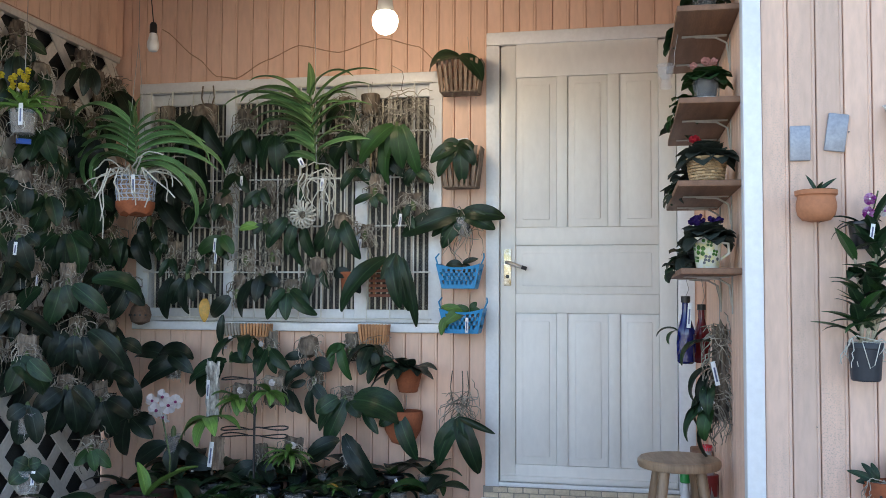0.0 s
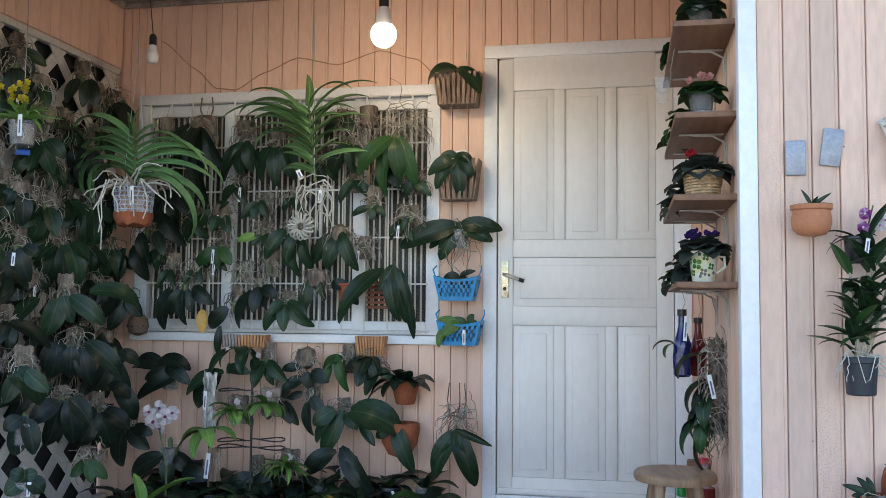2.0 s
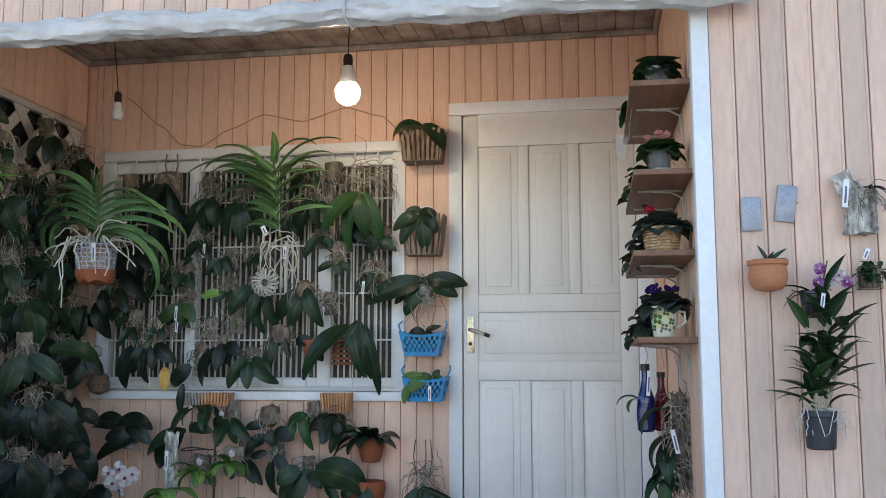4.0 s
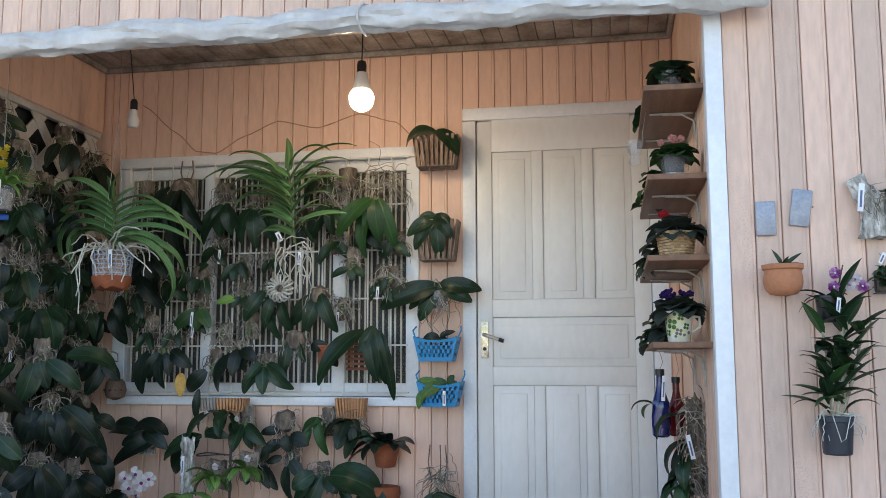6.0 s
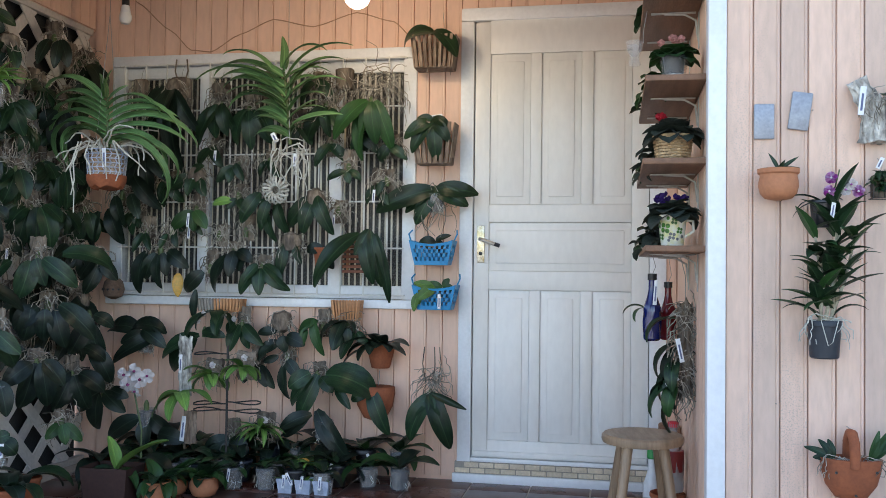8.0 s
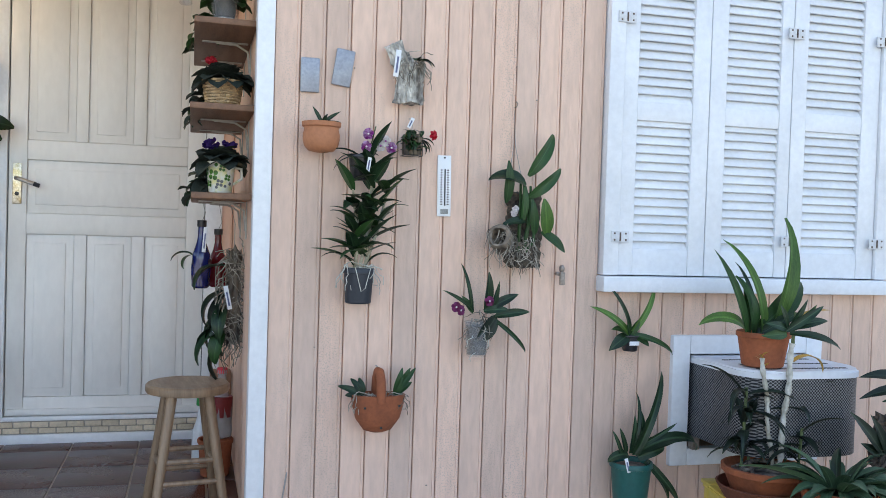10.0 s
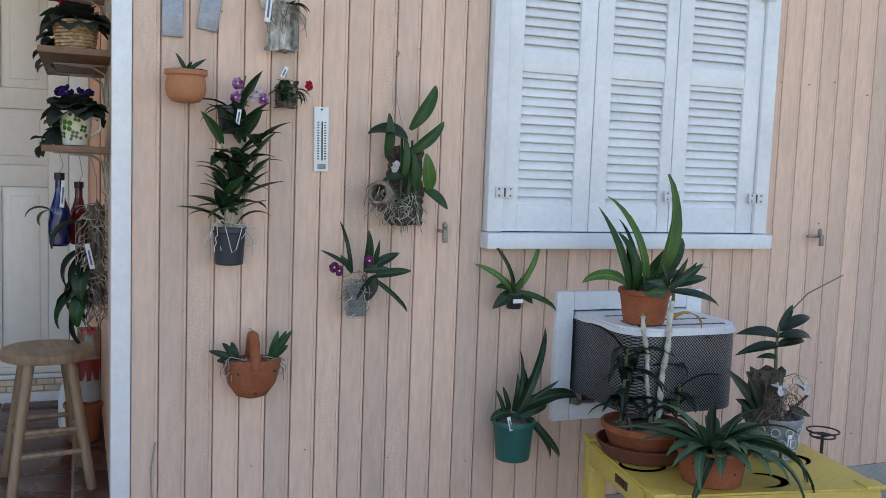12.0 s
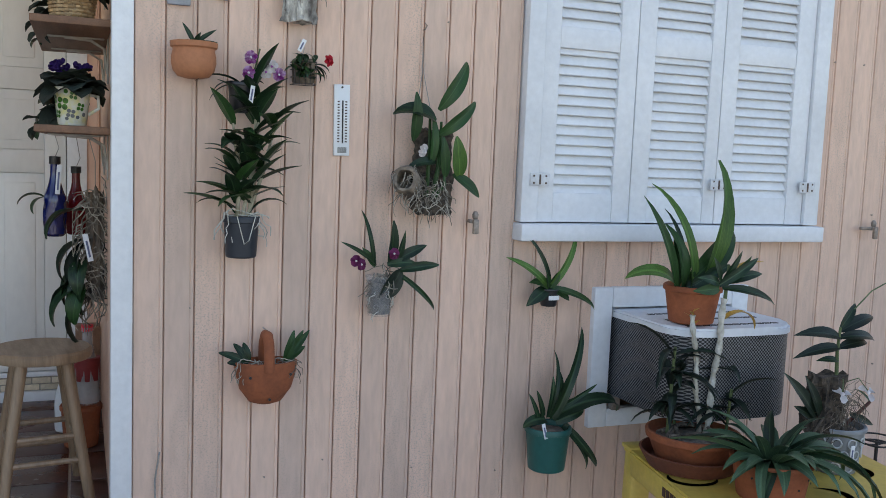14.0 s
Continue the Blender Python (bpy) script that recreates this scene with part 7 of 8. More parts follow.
# ---------------------------------------------------------------- shelf plants
def violet(pos, r, n, fl, pot_fn, label, tone="downy", hang=0, z=0.0, leaf=0.075, nf=9):
    th = thing("african_violet", label, "potted plant", Matrix.Translation(pos), "shelf plants")
    pot_fn(th)
    for ring, (e0, e1, f) in enumerate(((-24, -4, 1.0), (0, 24, 0.9), (25, 55, 0.65))):
        for i in range(n - ring * 2):
            a = 360 * i / (n - ring * 2) + ring * 17 + rng.uniform(-10, 10)
            ln = r * f * rng.uniform(0.85, 1.1)
            add_leaf(th, (0, 0, z), a, rng.uniform(e0, e1) + 14, ln, leaf * 1.12, "ovate", tone, 0, rng.uniform(-6, 6))
    for i in range(nf):
        flower(th, (rng.uniform(-0.05, 0.05), rng.uniform(-0.05, 0.01), z + 0.046 + rng.uniform(-0.010, 0.012)), 0.013, fl, 5, -90 + rng.uniform(-40, 40), 35)
    return th


GRAVEL = mat("white_pebble", (0.66, 0.66, 0.64), 0.7, 0.3, 120, 260, 0.6, second=(0.30, 0.30, 0.29))


def glass_pot(th):
    bm = bmesh.new()
    lathe(bm, [(0.034, 0), (0.036, 0.003), (0.048, 0.075), (0.05, 0.078), (0.046, 0.078), (0.034, 0.006)], 20)
    part("outer_pot", bm, CLEAR, th, "clear plastic cup")
    pot(th, (0, 0, 0.022), 0.040, 0.068, BLACK)
    bm = bmesh.new()
    lathe(bm, [(0.034, 0.003), (0.038, 0.008), (0.0395, 0.018), (0.030, 0.022), (0.01, 0.021)], 18)
    for v in bm.verts:
        v.co += 0.003 * noise.noise_vector(v.co * 180)
    part("pebbles", bm, GRAVEL, th, "white pebbles")


def wicker_pot(th):
    bm = bmesh.new()
    for j in range(9):
        z = 0.004 + j * 0.0098
        r = 0.048 + 0.0014 * j
        for k in range(18):
            a = 2 * math.pi * (k + 0.5 * (j % 2)) / 18
            tube(bm, [(r * math.cos(a + d), r * math.sin(a + d), z) if d else ((r + 0.004) * math.cos(a), (r + 0.004) * math.sin(a), z) for d in (-0.16, 0, 0.16)], 0.0052, 5)
    part("wicker_basket", bm, WICKER, th, "woven tan wicker basket")
    bm = bmesh.new()
    lathe(bm, [(0.042, 0.0), (0.046, 0.08), (0.02, 0.082)], 16)
    part("liner", bm, BLACK, th)


CUPM = mat("cream_yellow_glaze", (0.76, 0.76, 0.68), 0.25, 0.04, 40, 60, 0, second=(0.70, 0.66, 0.16), spot=0.58)
CLOVER = mat("green_printed_clover", (0.06, 0.24, 0.02), 0.3, 0.2, 60, 90, 0, second=(0.02, 0.09, 0.01))
GREYPR = mat("grey_printed_dot", (0.12, 0.13, 0.14), 0.3, 0.1, 60, 90, 0)


def cup_pot(th):
    bm = bmesh.new()
    lathe(bm, [(0.034, 0), (0.037, 0.004), (0.047, 0.098), (0.049, 0.102), (0.045, 0.102), (0.040, 0.05), (0.02, 0.045)], 22)
    part("cup", bm, CUPM, th, "white cup with green leaf pattern")
    bm = bmesh.new()
    tube(bm, [(0.043, 0, 0.085), (0.066, 0, 0.082), (0.068, 0, 0.05), (0.040, 0, 0.03)], 0.005, 7)
    part("handle", bm, CUPM, th)

    def motif(ang, z, r, mt, n):
        """A small printed flower or dot that follows the cup's side."""
        b2 = bmesh.new()
        for k in range(n):
            f = 2 * math.pi * k / n + 0.6
            ring = []
            for j in range(10):
                q = 2 * math.pi * j / 10
                u = r * ((0.62 if n > 1 else 0) * math.cos(f) + (0.42 if n > 1 else 1) * math.cos(q))
                w = r * ((0.62 if n > 1 else 0) * math.sin(f) + (0.42 if n > 1 else 1) * math.sin(q))
                zz = z + w
                rr = 0.0372 + (zz - 0.004) * 0.1064 + 0.0008
                aa = radians(ang) + u / rr
                ring.append(b2.verts.new((rr * math.cos(aa), rr * math.sin(aa), zz)))
            b2.faces.new(ring)
        part("printed_motif", b2, mt, th)

    for ang, z, r, mt, n in ((-125, 0.058, 0.019, CLOVER, 4), (-85, 0.080, 0.012, CLOVER, 4), (-150, 0.030, 0.012, CLOVER, 4), (-95, 0.032, 0.013, GREYPR, 4), (-60, 0.050, 0.012, CLOVER, 4), (-70, 0.022, 0.005, GREYPR, 1), (-110, 0.018, 0.005, GREYPR, 1), (-45, 0.03, 0.006, GREYPR, 1), (-165, 0.07, 0.014, CLOVER, 4), (-110, 0.090, 0.006, CLOVER, 1), (-185, 0.04, 0.016, CLOVER, 4)):
        motif(ang, z, r, mt, n)


violet((-0.095, 0.20, 1.947), 0.105, 9, WHITEFL, glass_pot, "dark-leaved violet in a clear cup on the top shelf", "dark", z=0.075, nf=0)
violet((-0.095, 0.18, 1.647), 0.095, 9, SALMON, glass_pot, "violet with pale pink blooms in a clear cup", "mid", z=0.085, nf=7)
violet((-0.098, 0.18, 1.380), 0.115, 11, REDFL, wicker_pot, "red-flowered violet in a woven wicker basket", z=0.095, nf=4)
violet((-0.098, 0.18, 1.100), 0.11, 11, PURPFL, cup_pot, "purple-flowered violet in a patterned cup", z=0.110, nf=10)
for z, y, t in ((1.947, 0.55, "dark"), (1.647, 0.45, "mid"), (1.380, 0.42, "downy"), (1.380, 0.66, "dark"), (1.100, 0.46, "downy"), (1.647, 0.7, "dark"), (1.10, 0.7, "dark")):
    th = thing("potted_plant", "trailing small-leaved plant in a dark pot on the shelf", "potted plant", pose(-0.10, y, z), "shelf plants")
    pot(th, (0, 0, 0), 0.05, 0.075, BLACK)
    for i in range(16):
        a = 110 + rng.uniform(0, 180)
        add_leaf(th, (-0.035 * (i % 2), 0, 0.07 - 0.012 * (i % 4)), a, rng.uniform(-20, 50), rng.uniform(0.07, 0.11), 0.055, "ovate", t, None)
    for i in range(2):
        add_leaf(th, (-0.085, rng.uniform(-0.04, 0.04), 0.02 - 0.025 * i), 180 + rng.uniform(-50, 50), rng.uniform(-30, 20), 0.055, 0.04, "ovate", t, None)
th = thing("hanging_jar", "small clear glass jar hung from the shelf edge", "jar", pose(-0.222, 0.32, 1.735))
bm = bmesh.new()
lathe(bm, [(0.018, 0), (0.022, 0.004), (0.016, 0.03), (0.026, 0.05), (0.032, 0.085), (0.03, 0.085), (0.022, 0.05), (0.01, 0.034)], 18)
part("glass", bm, CLEAR, th)
bm = bmesh.new()
tube(bm, [(0.03, 0, 0.08), (0.03, 0, 0.12), (0.045, 0, 0.205)], 0.0012, 5)
part("hanging_wire", bm, WIREG, th)

# below the lowest shelf
def bottle(pos, mt, label, r, h):
    th = thing("glass_bottle", label, "bottle", Matrix.Translation(pos), "hanging bottles")
    bm = bmesh.new()
    prof = [(r * 0.75, 0), (r, 0.008), (r * 1.02, h * 0.3), (r * 0.98, h * 0.5), (r * 0.55, h * 0.68), (r * 0.42, h * 0.78), (r * 0.40, h * 0.93), (r * 0.47, h * 0.94), (r * 0.47, h)]
    fine = []
    for (r0, z0), (r1, z1) in zip(prof, prof[1:]):
        for q in range(3):
            fine.append((r0 + (r1 - r0) * q / 3, z0 + (z1 - z0) * q / 3))
    fine.append(prof[-1])
    lathe(bm, fine, 24)
    for v in bm.verts:
        if v.co.z < h * 0.6:
            v.co += 0.0032 * Vector((v.co.x, v.co.y, 0)).normalized() * math.sin(v.co.z * 330) * math.sin(math.atan2(v.co.y, v.co.x) * 9)
    part("body", bm, mt, th)
    bm = bmesh.new()
    lathe(bm, [(r * 0.5, h * 0.92), (r * 0.52, h * 0.93), (r * 0.52, h + 0.004), (r * 0.1, h + 0.005)], 14)
    part("cap", bm, BLACK, th, "black cap")
    bm = bmesh.new()
    tube(bm, [(0, 0, h), (0.012, 0, h + 0.03), (0.0, 0.0, 1.078 - pos[2])], 0.0012, 5)
    part("hanging_wire", bm, WIREG, th)
    return th


BLUEGL = mat("cobalt_glass", (0.006, 0.012, 0.10), 0.12, 0.1, 20, 90, 0.3, coat=0.5)
REDGL = mat("ruby_glass", (0.16, 0.012, 0.015), 0.12, 0.1, 20, 90, 0.3, coat=0.5)
th = bottle((-0.150, 0.50, 0.765), BLUEGL, "cobalt blue moulded glass bottle hung from the shelf", 0.032, 0.24)
tag_on(th, (0.014, -0.03, 0.22), 0.09, 0.014, 4)
for a, e, ln in ((185, 30, 0.09), (200, -10, 0.07)):
    add_leaf(th, (-0.03, 0, 0.12), a, e, ln, 0.045, "broad", "mid", 2)
bottle((-0.090, 0.56, 0.765), REDGL, "ruby red glass bottle hung from the shelf", 0.03, 0.21)
th = thing("hanging_orchid", "root-wrapped hanging orchid column with long dark leaves", "orchid", pose(-0.055, 0.46, 0.80))
bark_slab(th, (0.02, 0, -0.06), 0.05, 0.32, 0.05, BARK, 9)
for i, z in enumerate((0.06, -0.04, -0.13, -0.2)):
    tangle(th, (0.01, 0, z), (0.032, 0.04, 0.05), 38, 0.13, ROOT, seed=i)
for z, a, e, ln, t in ((0.05, 200, 10, 0.16, "dark"), (-0.04, 190, -20, 0.16, "ink"), (-0.05, 215, -50, 0.20, "ink"), (-0.12, 180, -30, 0.17, "dark"), (-0.14, 230, -40, 0.15, "dark"), (-0.18, 200, -10, 0.17, "dark"), (-0.18, 240, -30, 0.14, "mid"), (-0.2, 185, -45, 0.20, "ink"), (-0.17, 170, 0, 0.14, "dark"), (-0.1, 250, -20, 0.13, "dark")):
    add_leaf(th, (-0.015, -0.02, z), a, e, ln, 0.055, "broad", t, 2)
tag_on(th, (-0.01, -0.05, -0.02), 0.085, 0.016, -12)
tag_on(th, (-0.005, -0.05, -0.16), 0.05, 0.012, 60)
bm = bmesh.new()
tube(bm, [(0.02, 0, 0.09), (0.02, 0.0, 0.2), (0.0, 0.0, 0.278)], 0.0014, 5)
part("hanging_wire", bm, WIREG, th)
th = bottle((-0.128, 0.98, 0.003), mat("white_bottle_plastic", (0.70, 0.72, 0.72), 0.4, 0.05, 8, 60, 0), "tall white plastic bottle with a green cap on the floor", 0.036, 0.27)
for o in list(th.children):
    if o.name.startswith(("cap", "hanging_wire")):
        bpy.data.objects.remove(o)
bm = bmesh.new()
lathe(bm, [(0.018, 0.24), (0.022, 0.245), (0.02, 0.285), (0.012, 0.305), (0.004, 0.307)], 14)
part("nozzle_cap", bm, mat("green_cap_plastic", (0.01, 0.25, 0.05), 0.4, 0.05, 8, 60, 0), th, "green nozzle cap")
th = bottle((-0.055, 0.80, 0.15), mat("clear_drink_bottle", (0.55, 0.55, 0.55), 0.15, 0.05, 8, 60, 0, alpha=0.45), "clear plastic drink bottle with a red label", 0.042, 0.27)
for o in list(th.children):
    if o.name.startswith(("cap", "hanging_wire")):
        bpy.data.objects.remove(o)
bm = bmesh.new()
lathe(bm, [(0.0425, 0.085), (0.0432, 0.087), (0.0432, 0.16), (0.042, 0.165)], 20)
part("label_band", bm, mat("dark_red_paper", (0.20, 0.015, 0.015), 0.6, 0.1, 9, 60, 0), th, "red paper label")
bm = bmesh.new()
lathe(bm, [(0.018, 0.255), (0.02, 0.257), (0.02, 0.278), (0.004, 0.28)], 14)
part("screw_cap", bm, REDFL, th, "red screw cap")
th = thing("clay_pot", "upright brown clay pot by the side wall", "pot", pose(-0.075, 0.80, 0.002))
pot(th, (0, 0, 0), 0.07, 0.146, TERRA, 0.8)
th = thing("wood_block", "brown wooden block standing in the porch corner", "block", pose(-0.05, 1.15, 0.002))
boxpart("block", (-0.045, 0.045, -0.05, 0.05, 0, 0.36), WOOD, th, 0.01)

# ---------------------------------------------------------------- plants on the front wall
th = thing("wall_pot", "pale terracotta half pot with a small dark succulent", "pot", pose(0.196, -0.058, 1.232))
bm = bmesh.new()
lathe(bm, [(0.018, 0), (0.040, 0.005), (0.053, 0.020), (0.0575, 0.040), (0.057, 0.056), (0.0535, 0.070), (0.054, 0.076), (0.060, 0.080), (0.061, 0.093), (0.054, 0.094), (0.048, 0.075), (0.02, 0.07)], 28)
part("bowl", bm, TERRAL, th)
for phi, ln, o in ((172, 0.062, 10), (118, 0.062, 10), (40, 0.070, 12), (12, 0.06, 12), (160, 0.035, 40), (20, 0.04, 40), (70, 0.04, 45)):
    hang_leaf(th, (0, -0.01, 0.088), phi, ln, 0.013, "lance", "dark", 0, o, 0.5)

th = thing("flowering_orchid", "small black pot orchid with purple and white blooms", "orchid", pose(0.318, -0.06, 1.150))
pot(th, (0, 0, 0), 0.036, 0.08, BLACK, 0.75)
for a, e, ln in ((185, 35, 0.13), (170, 5, 0.10), (200, 20, 0.09), (-60, 30, 0.08), (20, 40, 0.07)):
    add_leaf(th, (0, 0, 0.075), a, e, ln, 0.020, "strap", "ink", 1)
bm = bmesh.new()
tube(bm, [(0.01, 0, 0.07), (0.035, -0.01, 0.12), (0.045, -0.02, 0.17)], 0.0022, 6)
part("flower_stem", bm, STEM, th)
for x, z, c in ((0.02, 0.145, PINKFL), (0.015, 0.105, PINKFL), (0.075, 0.125, WHITEFL), (0.095, 0.105, PINKFL), (0.06, 0.11, WHITEFL)):
    flower(th, (x, -0.03, z), 0.018, c, 5, -90 + rng.uniform(-30, 30), 5, WHITEFL if c is PINKFL else PINKFL)
tag_on(th, (0.025, -0.045, 0.075), 0.05, 0.012, 8)

th = thing("wire_basket_plant", "small leafy plant in a wire basket with one red bloom", "potted plant", pose(0.487, -0.05, 1.236))
bm = bmesh.new()
for j in range(4):
    z = 0.0 + j * 0.02
    for a, b in (((-0.03, -0.025), (0.03, -0.025)), ((0.03, -0.025), (0.03, 0.025)), ((0.03, 0.025), (-0.03, 0.025)), ((-0.03, 0.025), (-0.03, -0.025))):
        tube(bm, [(*a, z), (*b, z)], 0.0015, 4)
for i in range(5):
    tube(bm, [(-0.03 + 0.015 * i, -0.025, 0), (-0.03 + 0.015 * i, -0.025, 0.06)], 0.0012, 4)
part("wire_basket", bm, WIREB, th)
boxpart("moss_filling", (-0.028, 0.028, -0.022, 0.022, 0.003, 0.07), BARK, th, 0.006)
for i in range(34):
    add_leaf(th, (rng.uniform(-0.028, 0.028), -0.022, rng.uniform(0.015, 0.085)), -90 + rng.uniform(-90, 90), rng.uniform(-40, 50), rng.uniform(0.025, 0.045), 0.016, "lance", rng.choice(("dark", "mid")), None)
for i in range(5):
    add_leaf(th, (0.02, -0.01, 0.05), rng.uniform(-40, 40), rng.uniform(-30, 40), 0.06, 0.014, "lance", "dark", 2)
flower(th, (0.066, -0.02, 0.068), 0.017, REDFL, 6, -60, 0)
wire_hook(th, (0, 0.02, 0.075), (0, 0.046, 0.125))
tag_on(th, (0.0, -0.01, 0.12), 0.035, 0.012, 25)

th = thing("bark_mount_orchid", "pale lichened bark piece with a small orchid and tag", "orchid", pose(0.467, -0.045, 1.50))
bark_slab(th, (0.012, 0.015, -0.03), 0.085, 0.13, 0.045, BARKG, 21)
o = bark_slab(th, (-0.028, 0.015, 0.05), 0.055, 0.10, 0.04, BARKG, 22)
o.matrix_basis = Matrix.Translation((-0.022, 0.015, 0.045)) @ Matrix.Rotation(radians(-28), 4, 'Y')
tangle(th, (0.015, -0.015, 0.03), (0.035, 0.012, 0.02), 22, 0.09, seed=2, r=0.002)
for a, e, ln in ((0, 15, 0.06), (-30, 5, 0.055), (-120, 20, 0.05), (60, 30, 0.04)):
    add_leaf(th, (0.03, -0.02, 0.04), a, e, ln, 0.026, "broad", "dark", 1)
tag_on(th, (-0.036, -0.03, 0.065), 0.085, 0.017, 6)

th = thing("dendrobium", "tall leafy cane orchid in a dark slate plastic pot", "orchid", pose(0.325, -0.062, 0.764))
pot(th, (0, 0, 0), 0.050, 0.112, SLATEP, 0.82, 0.16)
soil(th, (0, 0, 0.10), 0.042)
tangle(th, (0, 0, 0.115), (0.045, 0.04, 0.012), 20, 0.10, ROOTW, seed=1, r=0.0025)
for bx, tx, h, nl in ((0.0, 0.045, 0.31, 14), (0.012, 0.085, 0.26, 12), (-0.015, -0.01, 0.19, 9), (0.02, 0.03, 0.35, 10), (-0.01, -0.03, 0.27, 10)):
    top = Vector((tx, -0.01, 0.11 + h))
    base = Vector((bx, 0, 0.10))
    bm = bmesh.new()
    tube(bm, [base, base.lerp(top, 0.5) + Vector((0.006, -0.01, 0)), top], 0.006, 7, 0.0035)
    part("cane", bm, CANE, th)
    for i in range(nl):
        u = 0.16 + 0.84 * i / (nl - 1)
        p = base.lerp(top, u)
        a = (0 if i % 2 else 180) - 75 * rng.random() * (1 if i % 2 else -1)
        ln = rng.uniform(0.09, 0.15)
        add_leaf(th, p, a, rng.uniform(20, 66), ln, 0.040, "lance", rng.choice(("dark", "dark", "mid")), rng.choice((0, 0, 1, 1)))
for s in (-1, 1):
    add_leaf(th, (s * 0.02, -0.01, 0.12), 180 if s < 0 else 0, 60, 0.12, 0.02, "lance", "dark", 2)
bm = bmesh.new()
tube(bm, [(-0.02, -0.052, 0.115), (0.0, -0.052, 0.04), (0.012, -0.053, 0.05), (0.03, -0.045, 0.115)], 0.0014, 5)
part("pale_root", bm, ROOTW, th)

th = thing("cattleya_mount", "broad-leaved orchid on a bark tube hung by a wire", "orchid", pose(0.848, -0.05, 0.99))
bark_slab(th, (0.03, 0.012, 0.02), 0.105, 0.23, 0.05, BARKD, 31)
bark_slab(th, (0.03, -0.012, -0.06), 0.095, 0.085, 0.05, BARKD, 33)
bm = bmesh.new()
lathe(bm, [(0.030, -0.05), (0.038, -0.05), (0.040, 0.0), (0.038, 0.055), (0.034, 0.06), (0.026, 0.058), (0.024, 0.0), (0.01, -0.01)], 18)
for v in bm.verts:
    v.co += 0.006 * noise.noise_vector(v.co * 45)
o = part("hollow_log", bm, BARK, th, "hollow bark tube")
o.matrix_basis = Matrix.Translation((-0.052, -0.012, -0.015)) @ Matrix.Rotation(radians(-30), 4, 'Z') @ Matrix.Rotation(radians(75), 4, 'X')
for i in range(3):
    tangle(th, (0.02, -0.03, -0.03 - 0.02 * i), (0.042, 0.014, 0.03), 26, 0.06, ROOT, seed=i, r=0.0020)
tangle(th, (-0.05, -0.035, -0.01), (0.036, 0.03, 0.04), 30, 0.10, ROOT, seed=3, r=0.0018)
for leaf in ((0.025, 0.198, 0.124, 0.335, 0.049, 0, "broad", "mid"), (0.025, 0.125, 0.144, 0.216, 0.042, 0, "broad", "mid"), (0.018, 0.166, -0.103, 0.186, 0.042, 2, "broad", "dark"),
             (-0.050, 0.108, -0.043, 0.232, 0.039, 0, "broad", "mid"), (0.096, 0.008, 0.072, 0.116, 0.050, 0, "broad", "olive"), (0.076, 0.016, 0.159, -0.032, 0.043, 0, "broad", "mid"),
             (0.022, 0.050, -0.066, 0.063, 0.028, 1, "broad", "dark"), (0.004, 0.040, 0.018, 0.171, 0.032, 0, "broad", "mid"), (0.052, 0.007, 0.035, 0.111, 0.032, 0, "broad", "mid")):
    leaf_to(th, leaf[:2], leaf[2:4], leaf[4] / (0.8 if leaf[6] == "broad" else 0.72), leaf[5], leaf[7], -0.038, leaf[6])
for x0, z1 in ((0.035, 0.165), (0.0, 0.20), (0.05, 0.02), (0.028, 0.115)):
    bm = bmesh.new()
    tube(bm, [(x0 * 0.5, -0.03, -0.05), (x0, -0.04, (z1 - 0.05) / 2), (x0, -0.035, z1)], 0.007, 7, 0.004)
    part("pseudobulb", bm, LEAFM, th)
for p in ((-0.026, -0.055, 0.075), (-0.022, -0.055, 0.087)):
    flower(th, p, 0.013, WHITEFL)
bm = bmesh.new()
tube(bm, [(-0.03, 0.02, 0.13), (-0.003, 0.035, 0.30), (0.0, 0.048, 0.42), (0.003, 0.035, 0.30), (0.04, 0.02, 0.12)], 0.0012, 5)
part("hanging_wire", bm, WIREG, th)

th = thing("clear_pot_orchid", "dark purple-flowered orchid in a pierced clear pot", "orchid", pose(0.722, -0.062, 0.594))
clear_pot(th, (0, 0, 0), 0.042, 0.115)
for z in (0.03, 0.06, 0.09):
    for i in range(5):
        a = radians(-170 + i * 40 + z * 300)
        bm = bmesh.new()
        tube(bm, [(0.0405 * math.cos(a) + 0.006 * math.cos(q) * -math.sin(a), 0.0405 * math.sin(a) + 0.006 * math.cos(q) * math.cos(a), z + 0.006 * math.sin(q)) for q in [j * 0.8 for j in range(9)]], 0.0007, 4)
        part("hole_rim", bm, ROOT, th)
tangle(th, (0, 0, 0.115), (0.035, 0.03, 0.015), 22, 0.09, seed=3, r=0.002)
for leaf in ((-0.022, 0.154, -0.122, 0.226, 0.016, 0, "strap", "dark"), (-0.026, 0.145, -0.051, 0.302, 0.014, 0, "strap", "dark"), (0.018, 0.154, 0.029, 0.268, 0.035, 0, "broad", "dark"),
             (0.043, 0.154, 0.057, 0.242, 0.018, 0, "lance", "dark"), (0.041, 0.162, 0.119, 0.221, 0.028, 1, "lance", "dark"), (0.051, 0.132, 0.155, 0.161, 0.032, 0, "broad", "dark"),
             (0.055, 0.118, 0.190, 0.019, 0.016, 0, "strap", "dark"), (0.055, 0.132, 0.002, 0.051, 0.064, 0, "broad", "ink"), (-0.022, 0.145, -0.059, 0.198, 0.025, 0, "lance", "mid"),
             (0.014, 0.150, 0.096, 0.171, 0.025, 1, "lance", "dark")):
    leaf_to(th, leaf[:2], leaf[2:4], leaf[4] / (0.8 if leaf[6] == "broad" else 0.72), leaf[5], leaf[7], -0.02, leaf[6])
